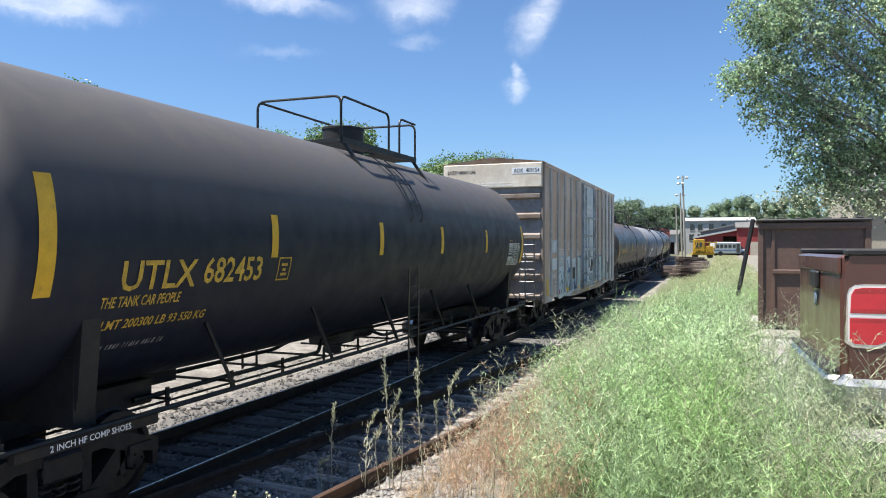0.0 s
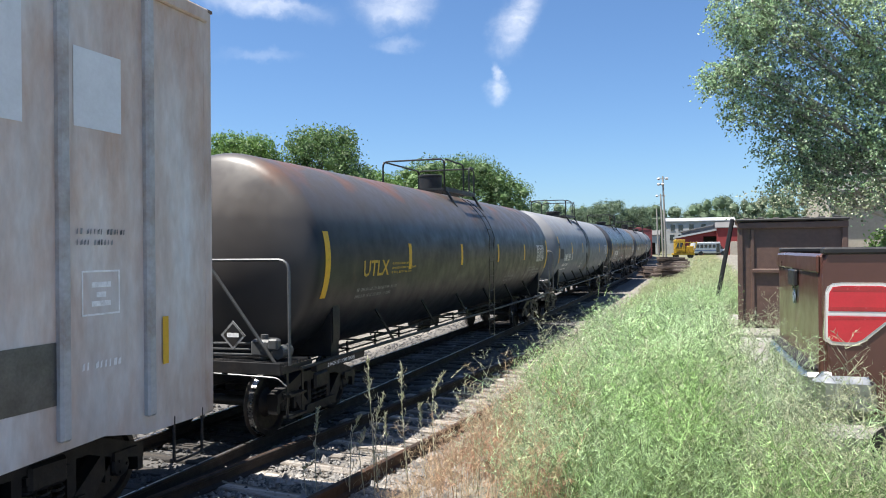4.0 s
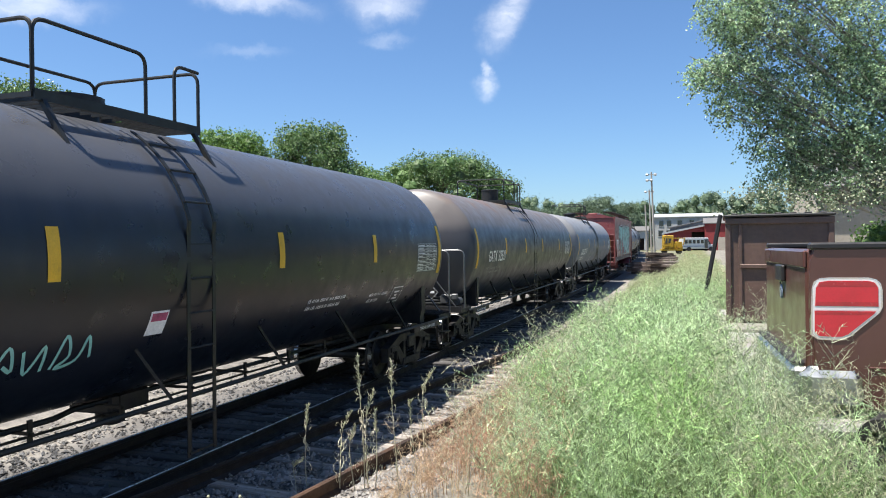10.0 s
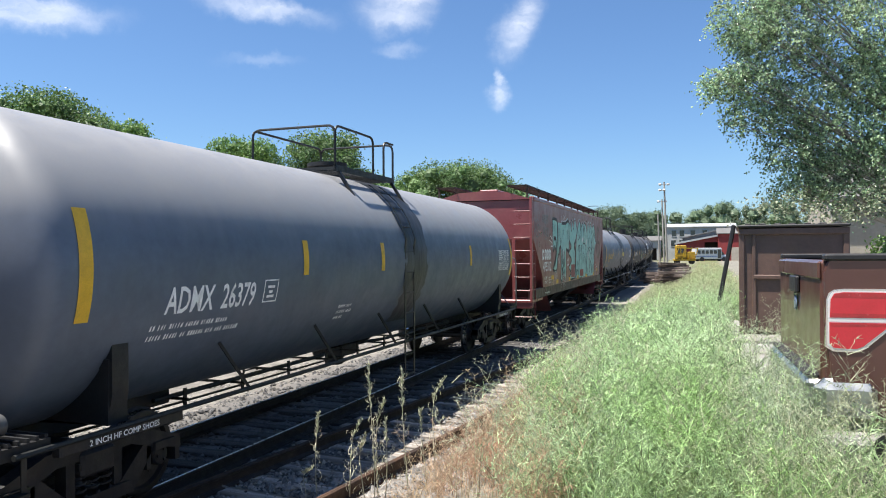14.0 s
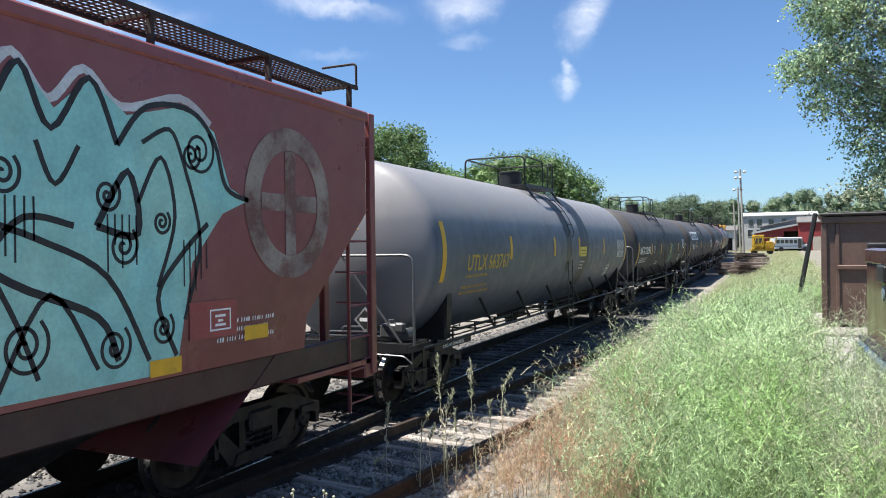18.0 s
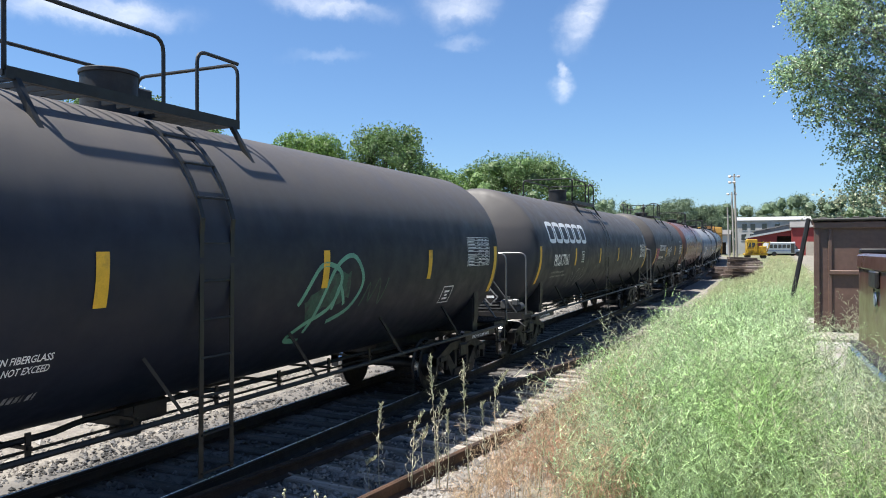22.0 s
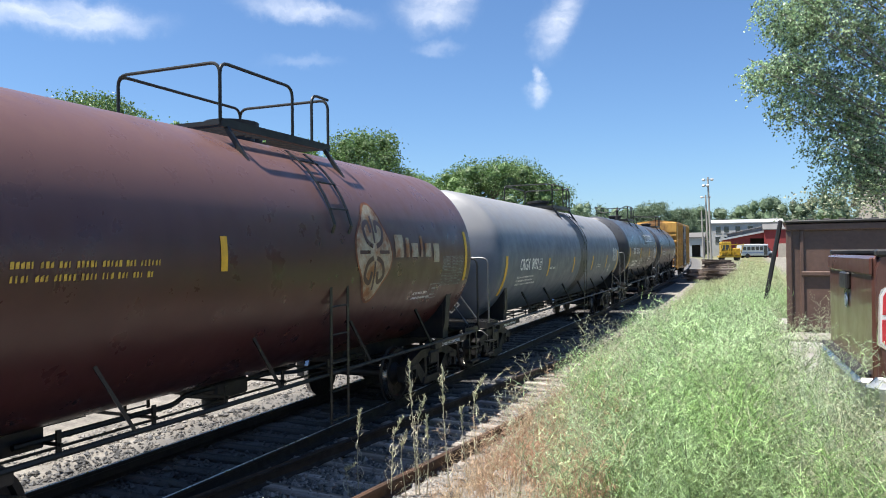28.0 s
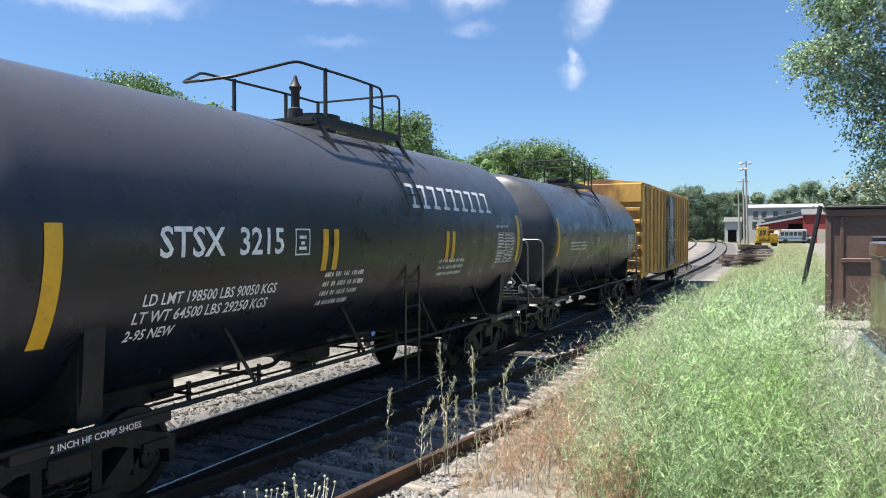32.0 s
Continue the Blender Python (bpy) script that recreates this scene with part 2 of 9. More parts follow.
M_TIE_DARK = material("creosoted_tie_wood", (0.062, 0.058, 0.056), 0.9, 0, 0.3, 3.0, 0.8, 60, second=(0.085, 0.072, 0.062), amount=0.4, stretch=(0.2, 3, 1), thing=0.35)
M_RAILDARK = material("shaded_rail_steel", (0.042, 0.032, 0.028), 0.7, 0.3, 0.3, 4.0, 0.3, 60)


# ---------------------------------------------------------------- building kit
class Kit:
    """Gathers simple solids into one mesh."""

    def __init__(self):
        self.v, self.f = [], []

    def add(self, verts, faces):
        n = len(self.v)
        self.v += [tuple(p) for p in verts]
        self.f += [tuple(n + i for i in q) for q in faces]
        return self

    def box(self, x0, x1, y0, y1, z0, z1, m=None):
        p = [(x, y, z) for x in (x0, x1) for y in (y0, y1) for z in (z0, z1)]
        if m is not None:
            p = [m @ Vector(q) for q in p]
        return self.add(p, [(0, 1, 3, 2), (4, 6, 7, 5), (0, 4, 5, 1), (2, 3, 7, 6), (0, 2, 6, 4), (1, 5, 7, 3)])

    def cbox(self, x0, x1, y0, y1, z0, z1, c=0.01, m=None):
        """A box with bevelled edges."""
        p, idx = [], {}
        for sx, sy, sz in [(a, b, d) for a in (0, 1) for b in (0, 1) for d in (0, 1)]:
            X, Y, Z = (x0, x1)[sx], (y0, y1)[sy], (z0, z1)[sz]
            dx, dy, dz = c * (1 - 2 * sx), c * (1 - 2 * sy), c * (1 - 2 * sz)
            idx[sx, sy, sz] = len(p)
            p += [(X, Y + dy, Z + dz), (X + dx, Y, Z + dz), (X + dx, Y + dy, Z)]
        g = lambda a, b, d, k: idx[a, b, d] + k
        f = []
        for s in (0, 1):
            f.append([g(s, 0, 0, 0), g(s, 1, 0, 0), g(s, 1, 1, 0), g(s, 0, 1, 0)])
            f.append([g(0, s, 0, 1), g(1, s, 0, 1), g(1, s, 1, 1), g(0, s, 1, 1)])
            f.append([g(0, 0, s, 2), g(1, 0, s, 2), g(1, 1, s, 2), g(0, 1, s, 2)])
        for a in (0, 1):
            for b in (0, 1):
                f.append([g(a, b, 0, 0), g(a, b, 1, 0), g(a, b, 1, 1), g(a, b, 0, 1)])
                f.append([g(a, 0, b, 0), g(a, 1, b, 0), g(a, 1, b, 2), g(a, 0, b, 2)])
                f.append([g(0, a, b, 1), g(1, a, b, 1), g(1, a, b, 2), g(0, a, b, 2)])
                for d in (0, 1):
                    f.append([g(a, b, d, 0), g(a, b, d, 1), g(a, b, d, 2)])
        if m is not None:
            p = [m @ Vector(q) for q in p]
        return self.add(p, f)

    def beam(self, a, b, w, h):
        """A square bar from a to b."""
        a, b = Vector(a), Vector(b)
        d = (b - a).normalized()
        s = d.cross(Vector((0, 0, 1)))
        s = s.normalized() if s.length > 1e-4 else Vector((1, 0, 0))
        u = s.cross(d)
        p = [q + s * i * w / 2 + u * j * h / 2 for q in (a, b) for i, j in ((-1, -1), (1, -1), (1, 1), (-1, 1))]
        return self.add(p, [(0, 3, 2, 1), (4, 5, 6, 7), (0, 1, 5, 4), (1, 2, 6, 5), (2, 3, 7, 6), (3, 0, 4, 7)])

    def tube(self, pts, r, n=8, cap=True):
        """A pipe along a line of points."""
        pts = [Vector(p) for p in pts]
        rs = r if isinstance(r, (list, tuple)) else [r] * len(pts)
        rings, up = [], None
        for i, p in enumerate(pts):
            d = (pts[min(i + 1, len(pts) - 1)] - pts[max(i - 1, 0)]).normalized()
            if up is None:
                up = d.orthogonal().normalized()
            up = (up - d * up.dot(d))
            up = up.normalized() if up.length > 1e-5 else d.orthogonal().normalized()
            s = d.cross(up)
            rings.append([p + (up * math.cos(a) + s * math.sin(a)) * rs[i] for a in [2 * math.pi * k / n for k in range(n)]])
        f = [(i * n + k, i * n + (k + 1) % n, (i + 1) * n + (k + 1) % n, (i + 1) * n + k) for i in range(len(pts) - 1) for k in range(n)]
        if cap:
            f += [tuple(range(n))[::-1], tuple((len(pts) - 1) * n + k for k in range(n))]
        return self.add([q for ring in rings for q in ring], f)

    def lathe(self, prof, axis="y", n=32, at=(0, 0, 0), cap=True):
        """A profile of (along, radius) turned about an axis through at."""
        p, f = [], []
        for l, r in prof:
            for k in range(n):
                a = 2 * math.pi * k / n
                c, s = r * math.cos(a), r * math.sin(a)
                q = {"y": (c, l, s), "x": (l, c, s), "z": (c, s, l)}[axis]
                p.append((q[0] + at[0], q[1] + at[1], q[2] + at[2]))
        for i in range(len(prof) - 1):
            for k in range(n):
                f.append((i * n + k, i * n + (k + 1) % n, (i + 1) * n + (k + 1) % n, (i + 1) * n + k))
        if cap:
            f += [tuple(range(n)), tuple((len(prof) - 1) * n + k for k in range(n))]
        return self.add(p, f)

    def plate(self, outline, x0, x1):
        """An outline of (y, z) given thickness from x0 to x1."""
        n = len(outline)
        p = [(x0, y, z) for y, z in outline] + [(x1, y, z) for y, z in outline]
        return self.add(p, [tuple(range(n))[::-1], tuple(range(n, 2 * n))] + [(i, (i + 1) % n, n + (i + 1) % n, n + i) for i in range(n)])

    def mesh(self, name, mat, smooth=0.6):
        me = bpy.data.meshes.new(name)
        me.from_pydata(self.v, [], self.f)
        bm = bmesh.new()
        bm.from_mesh(me)
        bmesh.ops.recalc_face_normals(bm, faces=bm.faces)
        bm.to_mesh(me)
        bm.free()
        me.materials.append(mat)
        if smooth:
            me.polygons.foreach_set("use_smooth", [True] * len(me.polygons))
            me.set_sharp_from_angle(angle=smooth)
        return me


CACHE = {}


def part(name, kit, mat, parent, label="", m=None, smooth=0.6, key=None):
    """One mesh object under a thing or a part. Alike parts share their mesh by key."""
    if key is not None and key in CACHE:
        me = CACHE[key]
    else:
        me = kit() if callable(kit) else kit
        me = me.mesh(name, mat, smooth) if isinstance(me, Kit) else me
        if key is not None:
            CACHE[key] = me
    ob = new(name, me)
    ob.parent = parent
    if m is not None:
        ob.matrix_basis = m
    return tagged(ob, label)


def thing(name, label, category, group="", kind="", m=None):
    ob = new(name)
    if m is not None:
        ob.matrix_basis = m
    return tagged(ob, label, category, group, kind)


def solid(name, kit, mat, label, category, group="", kind="", m=None, smooth=0.6):
    ob = new(name, kit.mesh(name, mat, smooth))
    if m is not None:
        ob.matrix_basis = m
    return tagged(ob, label, category, group, kind)


def raw(name, verts, faces, mat, smooth=False):
    me = bpy.data.meshes.new(name)
    verts, faces = np.asarray(verts, dtype=np.float32), np.asarray(faces, dtype=np.int32)
    me.vertices.add(len(verts))
    me.vertices.foreach_set("co", verts.ravel())
    k = faces.shape[1]
    me.loops.add(faces.size)
    me.loops.foreach_set("vertex_index", faces.ravel())
    me.polygons.add(len(faces))
    me.polygons.foreach_set("loop_start", np.arange(0, faces.size, k, dtype=np.int32))
    me.polygons.foreach_set("use_smooth", np.full(len(faces), smooth))
    me.update(calc_edges=True)
    me.materials.append(mat)
    return me


# ---------------------------------------------------------------- the line of the tracks
XC, BEND, RADIUS = -6.375, 57.0, 830.0
GRADE = 8e-5


def rise(s):
    s = min(max(s, 0.0), 130.0)
    return GRADE * s * s


def main_line(s, off=0.0):
    """Place and heading on the main track, off metres to its right."""
    if s < BEND:
        return XC + off, s, rise(s), 0.0
    th = (s - BEND) / RADIUS
    return XC - RADIUS + (RADIUS + off) * math.cos(th), BEND + (RADIUS + off) * math.sin(th), rise(s), th


def siding_x(y):
    y = max(y, -8.0)
    x = -4.53 + 0.127 * (y - 6.5)
    return x if y < 17 else x - 0.0068 * (min(y, 26.3) - 17) ** 2 - (0.127 * (y - 26.3) if y > 26.3 else 0)


def smooth01(t):
    t = np.clip(t, 0, 1)
    return t * t * (3 - 2 * t)


def ground_z(x, y):
    """Height of the bare ground: low by the tracks, a bank to the right of them, a level yard beyond it."""
    x, y = np.asarray(x, float), np.asarray(y, float)
    bed = GRADE * np.clip(y, 0, 130) ** 2 - 0.20
    curve = np.where(y > BEND, XC - (y - BEND) ** 2 / (2 * RADIUS), XC)
    edge = np.where(y < 17, -4.53 + 0.127 * (np.maximum(y, -8) - 6.5) + 1.35, -1.85)
    edge = np.where(y > 45, curve + 2.6 + (edge - curve - 2.6) * np.clip((70 - y) / 25, 0, 1), edge)
    up = smooth01((x - edge) / 2.2)
    z = bed + (1.0 - bed) * up
    left = smooth01((curve - 2.6 - x) / 2.5)
    z = z + left * (np.maximum(bed, -0.05) + 0.06 - bed)
    z = z + 0.9 * smooth01((curve - 22 - x) / 25)
    return z


# ---------------------------------------------------------------- ground
def ground_material():
    m = material("gravelly_ground", (0.215, 0.195, 0.17), 0.95, 0, 0.38, 3.0, 0.9, 40, second=(0.29, 0.265, 0.23), amount=0.5, spot=0.3)
    nt = m.node_tree
    N, L = nt.nodes.new, nt.links.new
    b = nt.nodes["Principled BSDF"]
    src = b.inputs["Base Color"].links[0].from_socket
    at = N("ShaderNodeAttribute")
    at.attribute_name = "green"
    co = N("ShaderNodeTexCoord")
    n = N("ShaderNodeTexNoise")
    n.inputs["Scale"].default_value, n.inputs["Detail"].default_value = 0.5, 8.0
    L(co.outputs["Object"], n.inputs["Vector"])
    gcol = N("ShaderNodeMix")
    gcol.data_type = "RGBA"
    gcol.inputs[6].default_value, gcol.inputs[7].default_value = (0.07, 0.10, 0.030, 1), (0.20, 0.17, 0.085, 1)
    r = N("ShaderNodeMapRange")
    r.inputs["From Min"].default_value, r.inputs["From Max"].default_value = 0.4, 0.65
    L(n.outputs["Fac"], r.inputs["Value"])
    L(r.outputs[0], gcol.inputs[0])
    mx = N("ShaderNodeMix")
    mx.data_type = "RGBA"
    L(at.outputs["Fac"], mx.inputs[0])
    L(src, mx.inputs[6])
    L(gcol.outputs[2], mx.inputs[7])
    # the train's shade on the track bed is mixed into the ground colour
    bed_shade = N("ShaderNodeAttribute")
    bed_shade.attribute_name = "bed_shade"
    mo = N("ShaderNodeMix")
    mo.data_type = "RGBA"
    L(bed_shade.outputs["Fac"], mo.inputs[0])
    L(mx.outputs[2], mo.inputs[6])
    mo.inputs[7].default_value = (0.092, 0.088, 0.086, 1)
    L(mo.outputs[2], b.inputs["Base Color"])
    return m


def build_ground():
    xs = np.unique(np.concatenate([np.linspace(-1600, -120, 14), np.linspace(-120, -14, 30), np.arange(-14, 6, 0.33), np.linspace(6, 60, 24), np.linspace(60, 1600, 16)]))
    ys = np.unique(np.concatenate([np.linspace(-600, -20, 10), np.linspace(-20, 3, 24), np.arange(3, 32, 0.33), np.linspace(32, 180, 80), np.linspace(180, 2200, 20)]))
    X, Y = np.meshgrid(xs, ys)
    Z = ground_z(X, Y)
    rng = np.random.default_rng(3)
    near = (np.abs(X) < 30) & (Y < 60)
    Z = Z + np.where(near, rng.normal(0, 0.018, Z.shape), 0)
    nx, ny = len(xs), len(ys)
    i = np.arange(nx * ny).reshape(ny, nx)
    f = np.stack([i[:-1, :-1], i[:-1, 1:], i[1:, 1:], i[1:, :-1]], -1).reshape(-1, 4)
    me = raw("ground", np.stack([X, Y, Z], -1).reshape(-1, 3), f, ground_material(), True)
    curve = np.where(Y > BEND, XC - (Y - BEND) ** 2 / (2 * RADIUS), XC)
    edge = np.where(Y < 17, -4.53 + 0.127 * (np.maximum(Y, -8) - 6.5) + 1.5, -1.6)
    grass = smooth01((X - np.maximum(edge + 0.3, -0.36 * Y)) / 0.9) * (1 - 0.85 * smooth01((X - 0.9 - Y * 0.012) / 1.2) * (Y < 300))
    far_left = smooth01((curve - 17 - X) / 4)
    apron = smooth01((Y - 70) / 30) * smooth01((curve + 1.0 - X) * -1 / 3) * smooth01((4 - X) / 3)
    far = smooth01((Y - 230) / 40)
    g = np.clip(np.maximum.reduce([grass, far_left, apron * 0.7, far]), 0, 1)
    att = me.attributes.new("green", "FLOAT", "POINT")
    att.data.foreach_set("value", g.ravel().astype(np.float32))
    # darker bed between and beside the main line's rails, painted for the train's shade
    o = smooth01((X - curve + 2.0) / 0.5) * smooth01((curve + 2.35 - X) / 0.5) * 0.9
    att = me.attributes.new("bed_shade", "FLOAT", "POINT")
    att.data.foreach_set("value", o.ravel().astype(np.float32))
    tagged(new("ground", me), "gravel yard with green weedy verges beside the railway tracks", "ground", kind="structure")


build_ground()


# ---------------------------------------------------------------- tracks
RAIL = [(-0.07, -0.17), (0.07, -0.17), (0.07, -0.155), (0.012, -0.13), (0.010, -0.05), (0.036, -0.036), (0.036, -0.006), (0.028, 0.0), (-0.028, 0.0), (-0.036, -0.006), (-0.036, -0.036), (-0.010, -0.05), (-0.012, -0.13), (-0.07, -0.155)]


def sweep(profile, line, closed=True):
    """A profile of (across, up) carried along a line of (x, y, z, heading)."""
    v, n = [], len(profile)
    for x, y, z, h in line:
        v += [(x + a * math.cos(h), y + a * math.sin(h), z + b) for a, b in profile]
    f = [(i * n + k, i * n + (k + 1) % n, (i + 1) * n + (k + 1) % n, (i + 1) * n + k) for i in range(len(line) - 1) for k in range(n if closed else n - 1)]
    f += [tuple(range(n))[::-1], tuple((len(line) - 1) * n + k for k in range(n))]
    return Kit().add(v, f)


def siding_line(y, off):
    x, h = siding_x(y), -math.atan((siding_x(y + 0.1) - siding_x(y - 0.1)) / 0.2)
    return x + off * math.cos(h), y + off * math.sin(h), rise(y), h


def yard_line(s, off):
    a = 4.6 * float(smooth01((s - 50) / 34))
    return main_line(s, off - a)


def build_track(name, label, line, s0, s1, step, ties, tie_mat, tie_len=2.6):
    tr = thing(name, label, "railway track", "railway tracks", "structure")
    ss = list(np.arange(s0, s1 + 0.01, step))
    for side in (-1, 1):
        # all but the siding's near rail have the train's shade in their colour
        r = part("rail", sweep(RAIL, [line(s, side * 0.7525) for s in ss]), M_RAIL if name == "siding_track" and side > 0 else M_RAILDARK, tr, "steel rail")
        part("rail_head", sweep([(-0.011, 0.0), (0.011, 0.0), (0.009, 0.003), (-0.009, 0.003)], [line(s, side * 0.7525) for s in ss]), M_RAILTOP if name != "siding_track" else M_RAIL, r, "worn running surface of the rail")
    rng = random.Random(5)
    for s in np.arange(s0 + 0.2, ties, 0.53):
        x, y, z, h = line(s, 0.0)
        me_key = ("tie", tie_mat.name, tie_len)
        part("tie", lambda: Kit().cbox(-tie_len / 2, tie_len / 2, -0.115, 0.115, -0.33, -0.165, 0.012), tie_mat, tr,
             m=pose(x + rng.uniform(-0.05, 0.05), y, z + (0.008 if tie_mat is M_TIE else 0.0) + rng.uniform(-0.012, 0.006), 0, 0, math.degrees(h) + rng.uniform(-1.5, 1.5)), key=me_key, smooth=0)
    return tr


build_track("main_track", "main railway track with worn rails on dark creosoted ties", main_line, -30, 200, 2.0, 62, M_TIE_DARK)
build_track("siding_track", "rusty siding track with grey weathered ties, overgrown with weeds", siding_line, -7.0, 27.0, 1.0, 27, M_TIE)
build_track("yard_track", "second rusty track branching off round the bend", yard_line, 52, 200, 2.0, 54, M_TIE_DARK)


def stones(name, label, n, area, size, mat, seed, keep=None, lift=0.0):
    """Loose broken stones on the ground."""
    rng = np.random.default_rng(seed)
    x, y = rng.uniform(area[0], area[1], n), area[2] + (area[3] - area[2]) * rng.uniform(0, 1, n) ** 1.5
    if keep is not None:
        k = keep(x, y, rng)
        x, y = x[k], y[k]
    n = len(x)
    z = ground_z(x, y) + lift
    s = size * rng.lognormal(0, 0.35, n)
    base = np.array([(1, 0, 0), (-1, 0, 0), (0, 1, 0), (0, -1, 0), (0, 0, 1), (0, 0, -1)], float)
    tri = np.array([(0, 2, 4), (2, 1, 4), (1, 3, 4), (3, 0, 4), (2, 0, 5), (1, 2, 5), (3, 1, 5), (0, 3, 5)])
    a = rng.uniform(0, 2 * np.pi, n)
    v = base[None] * rng.uniform(0.6, 1.15, (n, 6, 3))
    ca, sa = np.cos(a)[:, None], np.sin(a)[:, None]
    v = np.stack([v[..., 0] * ca - v[..., 1] * sa, v[..., 0] * sa + v[..., 1] * ca, v[..., 2] * 0.75 + v[..., 0] * 0.25], -1)
    v = v * s[:, None, None] + np.stack([x, y, z + s * 0.25], -1)[:, None]
    f = (tri[None] + 6 * np.arange(n)[:, None, None]).reshape(-1, 3)
    tagged(new(name, raw(name, v.reshape(-1, 3), f, mat)), label, "gravel", kind="stuff")


stones("ballast", "broken grey ballast stones between and beside the tracks", 32000, (-9.6, -2.2, 3.0, 34.0), 0.024, M_BALLAST, 7,
       keep=lambda x, y, r: ((x < XC - 1.9) | (x > XC + 2.3)) & (x < np.array([siding_x(q) for q in y]) + 2.0 + r.normal(0, 0.35, len(x))) & ((np.abs(x - np.array([siding_x(q) for q in y])) > 1.3) | (y < 8.3) | (r.uniform(0, 1, len(x)) < 0.4)))
stones("siding_ballast", "grey stones heaped between the rails of the siding", 15000, (-6.2, -2.6, 3.4, 12.5), 0.028, M_BALLAST, 37, lift=0.015,
       keep=lambda x, y, r: (np.abs(x - np.array([siding_x(q) for q in y])) < 1.25) & ((y < 8.3) | (r.uniform(0, 1, len(x)) < 0.35)))
stones("track_cinders", "cinders and stones between the rails of the main line, train shade in their colour", 16000, (XC - 2.0, XC + 2.45, 3.0, 34.0), 0.03, M_SHADEBED, 17)
stones("siding_stones", "larger pale broken stones beside the near rail", 3600, (-3.6, -1.6, 4.5, 15.0), 0.036, M_BALLAST, 27)


# ---------------------------------------------------------------- lettering
WORDS = {}


def letter(words):
    """The outlines of some words in the built-in font, set once for all."""
    obs = {}
    for w in words:
        c = bpy.data.curves.new("letters", "FONT")
        c.body, c.size, c.resolution_u, c.offset = w, 1.0, 2, 0.016
        obs[w] = new("letters", c)
    dg = bpy.context.evaluated_depsgraph_get()
    for w, ob in obs.items():
        me = bpy.data.meshes.new_from_object(ob.evaluated_get(dg))
        v = np.array([p.co[:2] for p in me.vertices])
        WORDS[w] = (v, [tuple(p.vertices) for p in me.polygons], v.min(0), v.max(0))
        bpy.data.meshes.remove(me)
    for ob in obs.values():
        c = ob.data
        bpy.data.objects.remove(ob)
        bpy.data.curves.remove(c)


def word_kit(w, u0, z0, width, height, lean=0.0):
    v, f, lo, hi = WORDS[w]
    k = (v - lo) / (hi - lo)
    return [(u0 + a * width + b * height * lean, z0 + b * height) for a, b in k], f


def bars(u0, z0, width, height, rows, seed=0, cols=1):
    """Lines of small lettering too fine to read."""
    r = random.Random(seed)
    p, f = [], []
    for i in range(rows):
        h = height / rows
        zb = z0 + height - (i + 0.75) * h
        a = u0
        end = u0 + width * r.uniform(0.72, 1.0)
        c = min(0.06, h * 0.42)
        while a < end:
            for _ in range(r.randint(2, 6)):
                n = len(p)
                k, w, q = r.uniform(0.0, 0.35), c * r.uniform(0.3, 0.75), h * 0.55
                p += [(a, zb), (a + w, zb + q * k * 0.4), (a + w + c * 0.1, zb + q), (a + c * 0.1, zb + q * (1 - k))]
                f.append((n, n + 1, n + 2, n + 3))
                a += c
            a += c * 0.8
    return p, f


def grid_plate(u0, z0, width, height, rows, cols, t=0.008):
    """A stencilled table: its ruled lines and lines of lettering in the cells."""
    p, f = [], []

    def quad(a, b, c, d):
        n = len(p)
        p.extend([(a, b), (c, b), (c, d), (a, d)])
        f.append((n, n + 1, n + 2, n + 3))
    for i in range(rows + 1):
        z = z0 + height * i / rows
        quad(u0, z - t / 2, u0 + width, z + t / 2)
    for u in [0.0, 1.0] + list(cols):
        quad(u0 + width * u - t / 2, z0, u0 + width * u + t / 2, z0 + height)
    r = random.Random(rows)
    for i in range(rows):
        z = z0 + height * (i + 0.3) / rows
        c = [0.0] + list(cols) + [1.0]
        for a, b in zip(c, c[1:]):
            if r.random() < 0.85:
                quad(u0 + width * (a + 0.03), z, u0 + width * (a + (b - a) * r.uniform(0.5, 0.9)), z + height / rows * 0.26)
    return p, f


def frame_plate(u0, z0, w, h, t=0.016):
    p, f = [], []
    for a, b, c, d in ((u0, z0, u0 + w, z0 + t), (u0, z0 + h - t, u0 + w, z0 + h), (u0, z0 + t, u0 + t, z0 + h - t), (u0 + w - t, z0 + t, u0 + w, z0 + h - t)):
        n = len(p)
        p += [(a, b), (c, b), (c, d), (a, d)]
        f.append((n, n + 1, n + 2, n + 3))
    for i, q in ((0.62, 0.5), (0.4, 0.25), (0.2, 0.5)):
        n = len(p)
        p += [(u0 + w * (0.5 - q / 2), z0 + h * i), (u0 + w * (0.5 + q / 2), z0 + h * i), (u0 + w * (0.5 + q / 2), z0 + h * (i + 0.12)), (u0 + w * (0.5 - q / 2), z0 + h * (i + 0.12))]
        f.append((n, n + 1, n + 2, n + 3))
    return p, f


